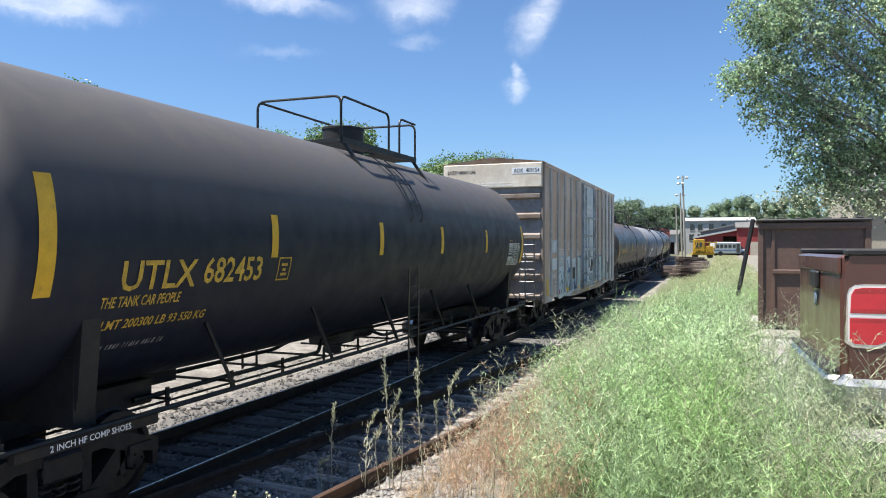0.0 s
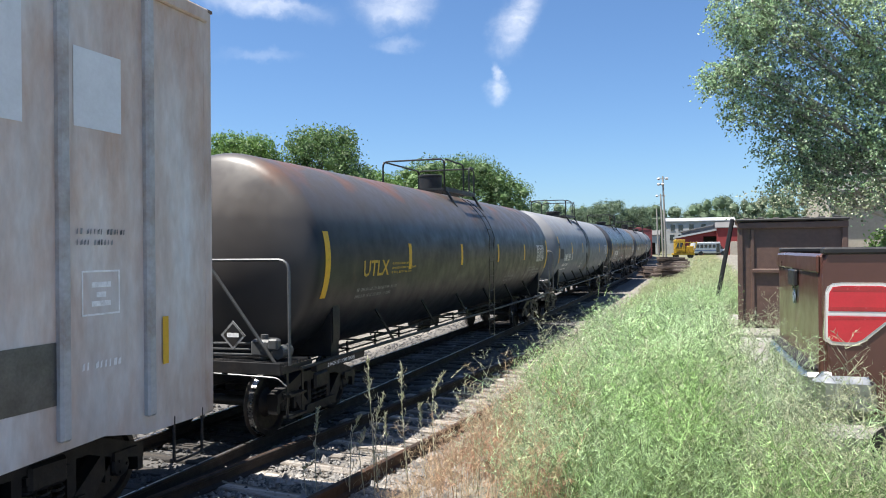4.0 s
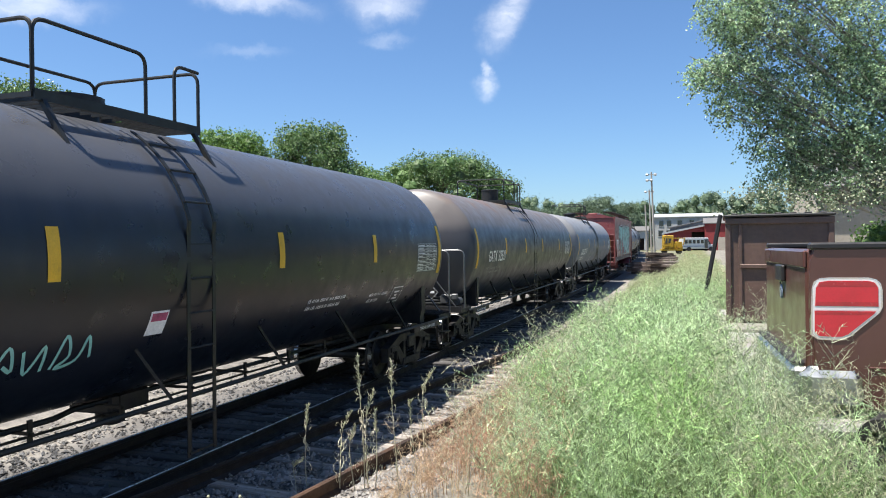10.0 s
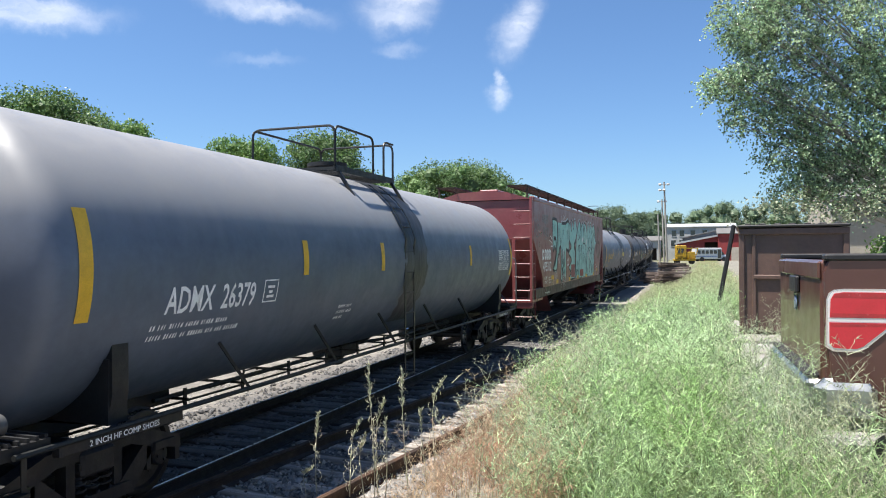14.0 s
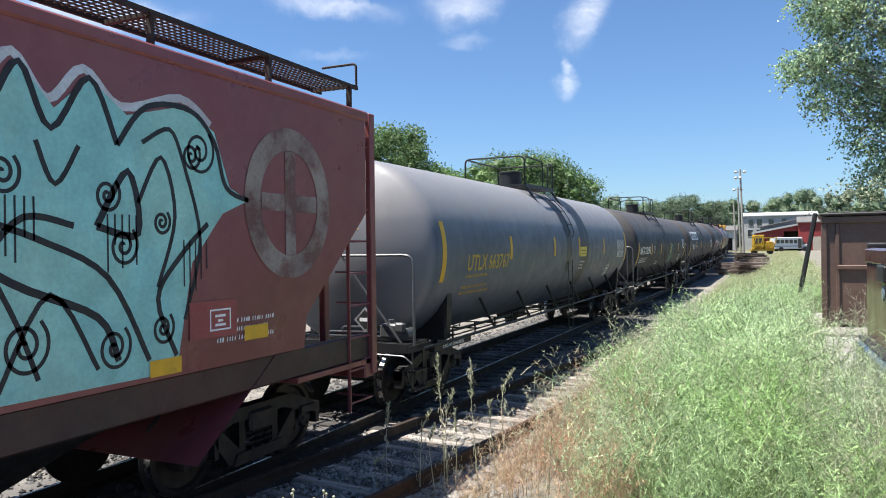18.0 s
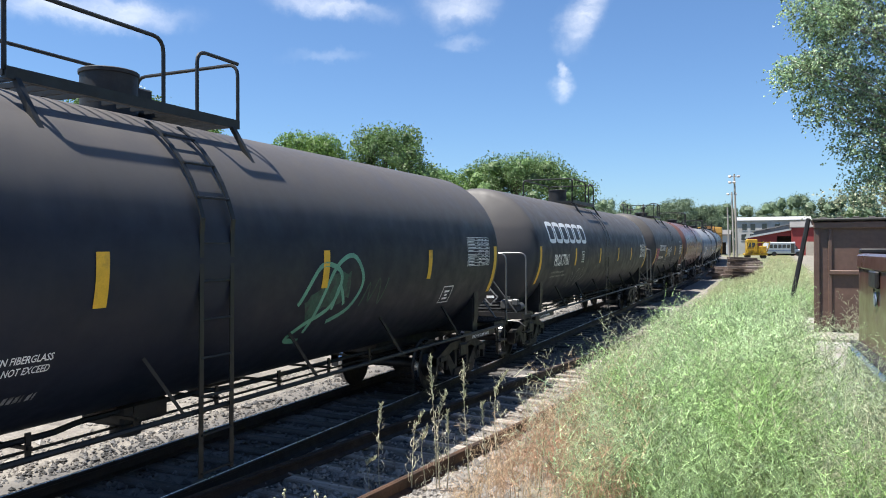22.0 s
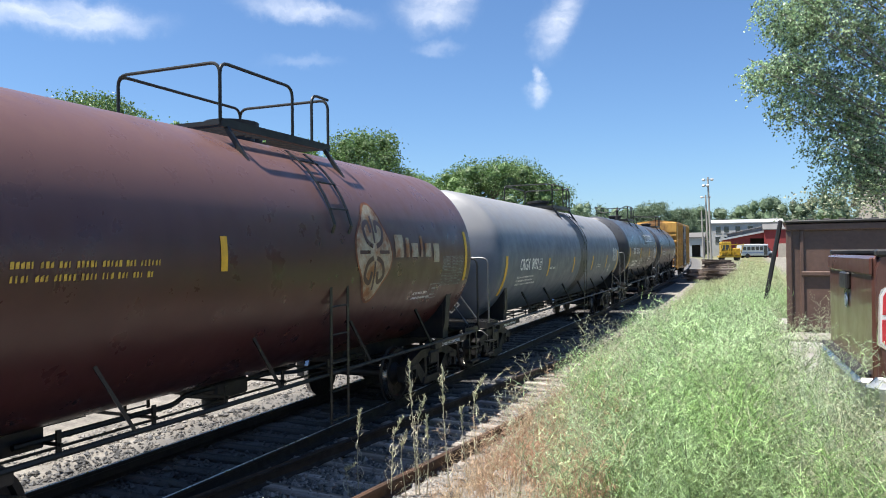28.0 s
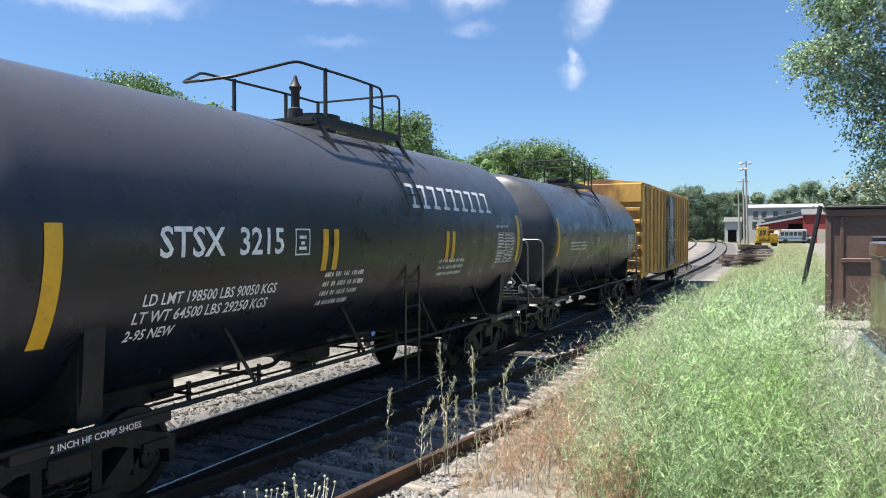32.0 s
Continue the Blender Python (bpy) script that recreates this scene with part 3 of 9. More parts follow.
def stroke(pts, w, closed=False, rough=0.0, seed=0):
    """A painted line of width w through points, rounded by a spline."""
    r = random.Random(seed)
    q = []
    n = len(pts)
    for i in range(n if closed else n - 1):
        p0, p1, p2, p3 = [Vector(pts[(i + d) % n] if closed else pts[min(max(i + d, 0), n - 1)]) for d in (-1, 0, 1, 2)]
        for k in range(5):
            t = k / 5
            q.append(0.5 * ((2 * p1) + (p2 - p0) * t + (2 * p0 - 5 * p1 + 4 * p2 - p3) * t * t + (3 * p1 - p0 - 3 * p2 + p3) * t ** 3))
    q.append(Vector(pts[0 if closed else -1]))
    v, f = [], []
    for i, p in enumerate(q):
        d = q[min(i + 1, len(q) - 1)] - q[max(i - 1, 0)]
        d = Vector((-d.y, d.x)).normalized() * (w / 2 * (1 + r.uniform(-rough, rough)))
        v += [tuple(p + d), tuple(p - d)]
        if i:
            f.append((2 * i - 2, 2 * i - 1, 2 * i + 1, 2 * i))
    return v, f


CURVED = set()


def on_tank(R, zc, lift=0.005):
    def put(u, z):
        s = max(-0.99, min(0.99, (z - zc) / R))
        return ((R + lift) * math.sqrt(1 - s * s), u, zc + (R + lift) * s)
    CURVED.add(put)
    return put


def on_wall(x, lift=0.006):
    return lambda u, z: (x + lift, u, z)


def decal(name, shape, put, mat, parent, label=""):
    """Paint of a flat outline laid on a car's side."""
    p, f = shape
    me = bpy.data.meshes.new(name)
    if put in CURVED and name != "small_lettering":
        # cut into narrow bands, so that the paint follows the curve
        me.from_pydata([(u, z, 0) for u, z in p], [], f)
        bm = bmesh.new()
        bm.from_mesh(me)
        z = min(q[1] for q in p) + 0.06
        while z < max(q[1] for q in p):
            bmesh.ops.bisect_plane(bm, geom=bm.verts[:] + bm.edges[:] + bm.faces[:], plane_co=(0, z, 0), plane_no=(0, 1, 0))
            z += 0.06
        for v in bm.verts:
            v.co = put(v.co.x, v.co.y)
        bm.to_mesh(me)
        bm.free()
    else:
        me.from_pydata([put(u, z) for u, z in p], [], f)
    me.materials.append(mat)
    ob = new(name, me)
    ob.parent = parent
    return tagged(ob, label, kind="stuff" if name in ("small_lettering", "data_table") else "")


def join(*shapes):
    p, f = [], []
    for a, b in shapes:
        n = len(p)
        p += a
        f += [tuple(i + n for i in q) for q in b]
    return p, f


def strip(u, z0, z1, w=0.13):
    n = 8
    p = [(u + s * w / 2, z0 + (z1 - z0) * i / n) for i in range(n + 1) for s in (-1, 1)]
    return p, [(2 * i, 2 * i + 1, 2 * i + 3, 2 * i + 2) for i in range(n)]


# ---------------------------------------------------------------- running gear
def side_frame():
    k = Kit()
    top = [(-1.15, 0.46), (-1.15, 0.60), (-0.95, 0.66), (-0.55, 0.80), (0.55, 0.80), (0.95, 0.66), (1.15, 0.60), (1.15, 0.46), (0.98, 0.50), (0.74, 0.56), (0.45, 0.66), (-0.45, 0.66), (-0.74, 0.56), (-0.98, 0.50)]
    k.plate(top, -0.07, 0.09)
    k.plate([(-0.78, 0.58), (-0.62, 0.62), (-0.30, 0.33), (-0.38, 0.20), (-0.50, 0.22)], -0.06, 0.08)
    k.plate([(0.78, 0.58), (0.62, 0.62), (0.30, 0.33), (0.38, 0.20), (0.50, 0.22)], -0.06, 0.08)
    k.plate([(-0.46, 0.20), (0.46, 0.20), (0.40, 0.32), (-0.40, 0.32)], -0.10, 0.11)
    for s in (-1, 1):
        k.box(-0.06, 0.07, s * 0.28 - 0.05, s * 0.28 + 0.05, 0.30, 0.70)
        k.box(-0.10, 0.12, s * 0.89 - 0.15, s * 0.89 + 0.15, 0.52, 0.60)
        k.plate([(s * 1.08, 0.34), (s * 1.15, 0.34), (s * 1.15, 0.60), (s * 1.08, 0.60)], -0.06, 0.08)
        k.plate([(s * 0.66, 0.34), (s * 0.72, 0.34), (s * 0.72, 0.60), (s * 0.66, 0.60)], -0.06, 0.08)
    return k


def spring():
    pts = [(0.035 + 0.055 * math.cos(a), 0.055 * math.sin(a), 0.32 + a * 0.0098) for a in np.arange(0, 2 * math.pi * 4.2, 0.7)]
    return Kit().tube(pts, 0.013, 5)


def wheelset():
    k = Kit()
    for s in (-1, 1):
        prof = [(0.683, 0.09), (0.683, 0.40), (0.683, 0.455), (0.690, 0.472), (0.705, 0.476), (0.716, 0.462), (0.728, 0.4445), (0.815, 0.4395), (0.82, 0.43), (0.82, 0.375), (0.775, 0.355), (0.745, 0.20), (0.80, 0.14), (0.83, 0.12), (0.83, 0.09)]
        k.lathe([(s * a, r) for a, r in prof], "x", 36)
        for q in range(6):
            a = q * math.pi / 3
            k.lathe([(s * 0.765, 0.012), (s * 0.775, 0.012)], "x", 6, (0, 0.27 * math.cos(a), 0.27 * math.sin(a)))
    k.lathe([(-1.02, 0.075), (1.02, 0.075)], "x", 12)
    return k


def wheel_tread():
    return Kit().lathe([(0.735, 0.4455), (0.81, 0.441)], "x", 36, cap=False)


def bearing():
    k = Kit().lathe([(0.90, 0.11), (1.03, 0.11), (1.05, 0.095), (1.06, 0.05)], "x", 14)
    for q in range(3):
        a = q * 2.094
        k.lathe([(1.05, 0.016), (1.075, 0.016)], "x", 6, (0, 0.06 * math.cos(a), 0.06 * math.sin(a)))
    return k


WHEELS = []


def bogie(car, yb, mat=None):
    mat = mat or M_FRAME
    for s in (-1, 1):
        m = pose(s * 0.99, yb, 0, 0, 0, 0 if s > 0 else 180)
        part("bogie_side_frame", side_frame, mat, car, "cast steel bogie side frame", m, key=("sf", mat.name))
        for y in (-0.15, 0.0, 0.15):
            part("spring", spring, mat, car, "", m @ pose(0, y, 0), key=("sp", mat.name))
        part("spring_cap", lambda: Kit().box(-0.04, 0.11, -0.22, 0.22, 0.575, 0.64), mat, car, "", m, key=("sc", mat.name))
        part("brake_beam", lambda: Kit().beam((-0.72, 0, 0.42), (0.72, 0, 0.42), 0.09, 0.07).box(-0.80, -0.62, -0.05, 0.05, 0.28, 0.56).box(0.62, 0.80, -0.05, 0.05, 0.28, 0.56), mat, car, "", pose(0, yb + s * 0.36, 0), key=("bb", mat.name))
    part("bolster", lambda: Kit().cbox(-1.12, 1.12, -0.2, 0.2, 0.5, 0.74, 0.03).lathe([(0.7, 0.2), (0.86, 0.2)], "z", 16), mat, car, "", pose(0, yb, 0), key=("bo", mat.name))
    for s in (-1, 1):
        w = part("wheelset", wheelset, M_WHEEL, car, "steel wheels on an axle", pose(0, yb + s * 0.89, 0.44), key="ws")
        for q in (0, 180):
            part("tread", wheel_tread, M_TREAD, w, "polished wheel tread", pose(0, 0, 0, 0, 0, q), key="wt")
            part("axle_bearing", bearing, M_FRAME, w, "", pose(0, 0, 0, 0, 0, q), key="be")
        WHEELS.append((w, car, yb + s * 0.89))


def coupler(car, y, s):
    """A knuckle coupler and its air hose at the end of the centre sill."""
    k = Kit().cbox(-0.10, 0.10, 0, 0.42, 0.78, 0.92, 0.02)
    k.cbox(-0.17, 0.17, 0.36, 0.52, 0.74, 0.98, 0.03)
    k.cbox(0.05, 0.18, 0.48, 0.66, 0.72, 1.0, 0.03)
    k.cbox(-0.20, -0.08, 0.48, 0.60, 0.76, 0.96, 0.03)
    part("coupler", k, M_WHEEL, car, "rusty knuckle coupler", pose(0, y, 0, 0, 0, 0 if s > 0 else 180), key="cp")
    h = Kit().tube([(0.30, 0.05, 0.80), (0.32, 0.2, 0.66), (0.30, 0.38, 0.50), (0.22, 0.52, 0.46), (0.1, 0.62, 0.55)], 0.026, 6)
    part("air_hose", h, M_BLKPIPE, car, "black rubber air hose", pose(0, y, 0, 0, 0, 0 if s > 0 else 180), key="ah")


def rounded(pts, r, n=4):
    """A line of points with its corners rounded."""
    pts = [Vector(p) for p in pts]
    out = [pts[0]]
    for a, b, c in zip(pts, pts[1:], pts[2:]):
        d1, d2 = (a - b), (c - b)
        q = min(r, d1.length * 0.45, d2.length * 0.45)
        p, s = b + d1.normalized() * q, b + d2.normalized() * q
        for i in range(n + 1):
            t = i / n
            out.append((1 - t) ** 2 * p + 2 * t * (1 - t) * b + t * t * s)
    return out + [pts[-1]]


# ---------------------------------------------------------------- tank cars
DISH, KNUCKLE = 2.75, 0.30


def head_depth(r, R):
    """How far a dished head with a tight knuckle bulges at radius r."""
    rk = R - KNUCKLE
    h = math.sqrt((DISH - KNUCKLE) ** 2 - rk ** 2)
    turn = rk * DISH / (DISH - KNUCKLE)
    if r <= turn:
        return math.sqrt(DISH ** 2 - r * r) - h
    return math.sqrt(max(0.0, KNUCKLE ** 2 - (r - rk) ** 2))


def tank_shell(hl, R, zc, bands=()):
    turn = (R - KNUCKLE) * DISH / (DISH - KNUCKLE)
    radii = [0.01] + [turn * i / 14 for i in range(1, 14)]
    a0 = math.asin((turn - R + KNUCKLE) / KNUCKLE)
    radii += [R - KNUCKLE + KNUCKLE * math.sin(a0 + (math.pi / 2 - a0) * i / 8) for i in range(9)]
    prof = [(-hl - head_depth(r, R), r) for r in radii]
    prof += [(-hl * 0.98, R)]
    ys = sorted(b for b in bands)
    for b in ys:
        prof += [(b - 0.05, R), (b - 0.046, R + 0.008), (b + 0.046, R + 0.008), (b + 0.05, R)]
    prof += [(hl * 0.98, R)] + [(hl + head_depth(r, R), r) for r in radii[::-1]]
    return Kit().lathe(prof, "y", 72, (0, 0, zc))


def car_group():
    return "cars of the freight train"


def tank_car(label, first, last, R, zc, paint, frame_paint=None, rails="box", strips=(), pipe=None, stain=None, bands=(), dome="drum", end_rail=True, lad=0.0, drum=0.0, plat=1.18, step=0.0, valve=True, drum_r=0.285):
    """A tank car: shell, heads, saddles, end platforms, dome platform, ladders, pipes and running gear."""
    a = (last - first) / 2
    hl = a + 0.12
    fm, pm = frame_paint or M_FRAME, pipe or M_BLKPIPE
    car = thing("tank_car", label, "tank car", car_group())
    car["mid"], car["hl"] = (first + last) / 2 - 0.09, hl
    put = on_tank(R, zc)
    top = zc + R
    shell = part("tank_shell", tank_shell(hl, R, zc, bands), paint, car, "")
    yb = a - 0.55
    end = hl + 0.92
    # stub sills, saddles and bolsters
    for s in (-1, 1):
        k = Kit().cbox(-0.32, 0.32, min(s * (yb - 1.9), s * end), max(s * (yb - 1.9), s * end), 0.74, 1.02, 0.015)
        k.box(-0.05, 0.05, min(s * (yb - 2.6), s * (yb - 1.9)), max(s * (yb - 2.6), s * (yb - 1.9)), 0.86, 1.05)
        part("stub_sill", k, fm, car)
        arc = [(R * math.sin(t) * 1.0, zc - R * math.cos(t)) for t in np.linspace(1.10, -1.10, 15)]
        o = [(-1.30, 0.98), (1.30, 0.98), (1.36, 1.25)] + arc + [(-1.36, 1.25)]
        k = Kit()
        n = len(o)
        v = [(x, y, z) for y in (s * yb - 0.10, s * yb + 0.10) for x, z in o]
        k.add(v, [tuple(range(n)), tuple(range(n, 2 * n))[::-1]] + [(i, (i + 1) % n, n + (i + 1) % n, n + i) for i in range(n)])
        for x in (-1.28, 1.28):
            k.box(x - 0.05, x + 0.05, s * yb - 0.12, s * yb + 0.12, 0.98, 1.58)
        part("saddle", k, fm, car)
        # end platform deck, brackets and steps
        d0, d1 = sorted((s * (end - 0.05), s * (end - 0.78)))
        deck = part("end_platform", Kit().box(-1.42, 1.42, s * end - 0.05, s * end + 0.0, 0.96, 1.10), fm, car, "open grated end platform")
        for x in (-1.38, -0.5, 0.5, 1.38):
            part("platform_beam", Kit().box(x - 0.03, x + 0.03, d0, d1, 0.95, 1.05), fm, deck, smooth=0)
        for i in range(9):
            y = d0 + 0.03 + (d1 - d0 - 0.06) * i / 8
            part("grating_bar", lambda: Kit().box(-1.40, 1.40, -0.014, 0.014, 1.052, 1.085), fm, deck, "", pose(0, y, 0), key=("gb", fm.name), smooth=0)
        for x in (-1.40, 1.40):
            k = Kit()
            y = s * (end - 0.35)
            for q in (-0.19, 0.19):
                k.beam((x, y + q, 1.05), (x, y + q, 0.38), 0.012, 0.05)
            for z in (0.39, 0.66):
                k.box(x - 0.06, x + 0.06, y - 0.2, y + 0.2, z - 0.015, z + 0.015)
            part("corner_step", k, pm, car)
        if end_rail:
            k = Kit()
            y = s * (end - 0.16)
            hz = 2.40
            k.tube(rounded([(-1.44, y, 1.05), (-1.44, y, hz), (1.44, y, hz), (1.44, y, 1.05)], 0.16), 0.021, 7)
            part("end_handrail", k, M_PIPE if pipe is None else pipe, car, "bent pipe handrail across the end")
            for q in (-1, 1):
                k = Kit().beam((q * 0.20, y, hz - 0.03), (q * 1.22, y, 1.08), 0.045, 0.02)
                part("corner_brace", k, M_PIPE, car, "flat diagonal brace of the end handrail")
        coupler(car, s * end, s)
        bogie(car, s * yb)
        for x in (-1.40, 1.40):
            part("bolster_web", Kit().cbox(x - 0.05, x + 0.05, s * yb - 0.75, s * yb + 0.75, 0.86, 0.97, 0.012), fm, car)
        decal("lettering", word_kit("2 INCH HF COMP SHOES", s * yb - 0.45, 0.885, 0.85, 0.055), on_wall(1.45, 0.004), M_LETTER, car, "small stencilled lettering")
    # air brake valve and its piping on the leading end
    ye = -(end - 0.10)
    if valve:
        k = Kit().cbox(0.82, 1.12, ye + 0.10, ye + 0.38, 1.14, 1.36, 0.03).lathe([(0, 0.09), (0.26, 0.09)], "y", 12, (1.22, ye + 0.12, 1.20)).lathe([(1.1, 0.05), (1.42, 0.05)], "z", 8, (0.98, ye + 0.2, 0)).cbox(1.12, 1.26, ye + 0.05, ye + 0.16, 1.24, 1.38, 0.02)
        part("brake_valve", k, M_FRAME_GREY, car, "greasy grey brake valve")
        for i, (x0, z) in enumerate(((-0.6, 1.13), (-0.2, 1.20), (0.1, 1.28))):
            part("brake_pipe", Kit().tube(rounded([(x0, ye + 0.2, 1.06), (x0, ye + 0.2, z), (0.86, ye + 0.2, z + 0.02)], 0.05), 0.016, 6), M_PIPE, car)
    part("release_lever", Kit().tube(rounded([(0.2, ye - 0.02, 0.92), (1.30, ye - 0.02, 0.90), (1.44, ye - 0.02, 0.80)], 0.05), 0.013, 6), M_PIPE, car, "thin coupler release lever")
    # diamond placard
    k = Kit().plate([(0, -0.19), (0.19, 0), (0, 0.19), (-0.19, 0)], 0, 0.012)
    pl = part("placard", k, M_LETTERG, car, "square warning placard turned on its corner", pose(0.62, -(end - 0.13), 1.42, 0, 0, -90), key="placard")
    part("placard_face", lambda: Kit().plate([(0, -0.15), (0.15, 0), (0, 0.15), (-0.15, 0)], 0.012, 0.014), M_FRAME, pl, "dark face of the placard", key="placard_face")
    part("placard_bar", lambda: Kit().plate([(-0.09, -0.025), (0.09, -0.025), (0.09, 0.03), (-0.09, 0.03)], 0.014, 0.016), M_LETTER, pl, "white bar of print", key="placard_bar")
    # side pipe rail with brackets
    zr = 0.98
    for s in (-1, 1):
        k = Kit().tube([(s * 1.46, -end + 0.4, zr), (s * 1.46, end - 0.4, zr)], 0.026, 7)
        part("side_handrail", k, pm, car, "pipe running along the side")
        for y in np.arange(-yb + 1.6, yb - 1.2, 2.15):
            q = s * R * 0.82
            part("rail_bracket", Kit().beam((s * 1.46, y + 0.28, zr), (q, y, zc - R * 0.57), 0.045, 0.03), pm, car)
    # heater pipes and the bottom outlet
    for x, z in ((0.42, 0.84), (-0.42, 0.84)):
        part("heater_pipe", Kit().tube(rounded([(x, -yb + 1.5, z), (x, -1.2, z), (x * 0.6, -0.8, zc - R - 0.04), (x * 0.6, 0.8, zc - R - 0.04), (x, 1.2, z), (x, yb - 1.5, z)], 0.1), 0.03, 7), pm, car, "steam heating pipe under the tank")
    for y in np.arange(-yb + 1.8, yb - 1.6, 1.15):
        part("pipe_hanger", lambda: Kit().beam((0.62, 0, 0.72), (0.62, 0, 0.95), 0.02, 0.05).beam((-0.5, 0, 0.82), (0.66, 0, 0.82), 0.03, 0.03), pm, car, "", pose(0, y, 0), key=("ph", pm.name))
    k = Kit().lathe([(zc - R - 0.38, 0.10), (zc - R - 0.36, 0.16), (zc - R - 0.24, 0.16), (zc - R - 0.22, 0.12), (zc - R + 0.05, 0.2)], "z", 16)
    k.cbox(-0.3, 0.3, -0.32, 0.32, zc - R - 0.2, zc - R + 0.02, 0.03)
    part("outlet_valve", k, fm, car)
    part("brake_reservoir", Kit().lathe([(-0.5, 0.05), (-0.46, 0.16), (0.46, 0.16), (0.5, 0.05)], "y", 14, (-0.55, 2.0, 0.80)), fm, car)
    part("brake_rod", Kit().tube([(0.16, -yb, 0.66), (0.16, yb, 0.66)], 0.016, 5), fm, car)
    # dome platform
    px, py, pz = 0.78, plat, top + 0.02
    sh = pose(0, lad, 0)
    k = Kit()
    for y in np.linspace(-py, py, 17):
        for x0, x1 in (((-px, px),) if abs(y) > 0.42 else ((-px, -0.45), (0.45, px))):
            part("grating_slat", lambda: Kit().box(x0, x1, -0.012, 0.012, -0.045, 0.005), pm, car, "", sh @ pose(0, y, pz), key=("gs", pm.name, x0, x1), smooth=0)
    for s in (-1, 1):
        part("platform_beam", Kit().box(s * px - 0.03, s * px + 0.03, -py, py, pz - 0.07, pz + 0.03), pm, car, "side beam of the dome platform", m=sh)
        for y in (-py + 0.1, py - 0.1):
            part("platform_strut", Kit().beam((s * px, y, pz - 0.05), (s * R * 0.72, y, zc + R * 0.66), 0.05, 0.05), pm, car, m=sh)
    h = 0.68
    if rails == "box":
        for s in (-1, 1):
            k = Kit().tube(rounded([(s * px, -py, pz), (s * px, -py, pz + h), (s * px, 0.28, pz + h), (s * px, 0.28, pz)] if s > 0 else [(s * px, -py, pz), (s * px, -py, pz + h), (s * px, py, pz + h), (s * px, py, pz)], 0.14), 0.021, 7)
            part("platform_railing", k, pm, car, "bent pipe railing", m=sh)
            k = Kit().tube(rounded([(px, py * s if s < 0 else py, pz), (px, s * py, pz + h), (-px, s * py, pz + h), (-px, s * py, pz)], 0.14), 0.021, 7)
            part("platform_railing", k, pm, car, "bent pipe railing", m=sh)
        part("platform_railing", Kit().tube(rounded([(px, 0.75, pz), (px, 0.75, pz + h), (px, py, pz + h)], 0.14), 0.021, 7), pm, car, "bent pipe railing", m=sh)
    else:
        for s in (-1, 1):
            pts = [(0.0, -2.40, pz + 0.30), (s * px * 0.5, -2.3, pz + 0.33), (s * px, -1.55, pz + h - 0.04), (s * px, -0.2, pz + h), (s * px, 0.62, pz + h), (s * px, 0.66, pz)] if s > 0 else [(0.0, -2.40, pz + 0.30), (s * px * 0.5, -2.3, pz + 0.33), (s * px, -1.55, pz + h - 0.04), (s * px, 0.2, pz + h), (s * px, py, pz + h), (px, py, pz + h), (px, py, pz)]
            part("platform_railing", Kit().tube(rounded(pts, 0.12), 0.019, 6), pm, car, "bent pipe railing", m=sh)
            for y in (-0.9, 0.3):
                part("railing_post", Kit().beam((s * px, y, pz - 0.05), (s * px, y, pz + h), 0.04, 0.04), pm, car, m=sh)
        part("railing_post", Kit().beam((-px, py, pz - 0.05), (-px, py, pz + h), 0.04, 0.04), pm, car, m=sh)
        part("platform_railing", Kit().tube([(px, 0.66, pz + h * 0.55), (px, 0.3, pz + h * 0.55)], 0.016, 6), pm, car, m=sh)
    if dome == "drum":
        k = Kit().lathe([(top - 0.12, drum_r), (top + 0.40, drum_r), (top + 0.405, drum_r + 0.015), (top + 0.44, drum_r + 0.015), (top + 0.45, drum_r), (top + 0.46, 0.05)], "z", 28)
        part("dome", k, fm, car, "bolted round manway", m=pose(0, lad + drum, 0))
        part("dome_hatch_arm", Kit().cbox(-0.1, 0.1, 0.28, 0.50, top + 0.05, top + 0.34, 0.02), fm, car, m=pose(0, lad + drum, 0))
    else:
        k = Kit().lathe([(top - 0.1, 0.30), (top + 0.16, 0.30), (top + 0.17, 0.36), (top + 0.24, 0.36), (top + 0.27, 0.1)], "z", 20)
        part("dome", k, fm, car, "low bolted manway cover", m=sh)
        if rails != "swept":
            part("valve_cover", Kit().lathe([(top - 0.05, 0.12), (top + 0.17, 0.12), (top + 0.2, 0.08), (top + 0.26, 0.03)], "z", 14, (-0.1, 0.62, 0)), fm, car, m=sh)
        k = Kit().lathe([(top - 0.05, 0.10), (top + 0.2, 0.10), (top + 0.22, 0.06), (top + 0.44, 0.06), (top + 0.5, 0.09), (top + 0.56, 0.05), (top + 0.66, 0.02)], "z", 12, (0.25, -0.85, 0))
        if rails == "swept":
            part("safety_valve", k, fm, car, "upright safety valve", m=sh)
    # side ladders from the rail to the platform
    for s in (-1, 1):
        w = 0.42
        yl = 0.22 if s > 0 else -0.22
        k = Kit()
        for q in (-w / 2, w / 2):
            pts = [(s * 1.50, yl + q, 0.36), (s * 1.52, yl + q, zc + 0.25)]
            pts += [(s * (R + 0.06) * math.cos(t), yl + q, zc + (R + 0.06) * math.sin(t)) for t in np.linspace(0.25, 1.02, 7)]
            for i in range(len(pts) - 1):
                k.beam(pts[i], pts[i + 1], 0.055, 0.012)
        for z in np.arange(0.40, zc + 0.3, 0.36):
            k.tube([(s * 1.51, yl - w / 2, z), (s * 1.51, yl + w / 2, z)], 0.013, 6)
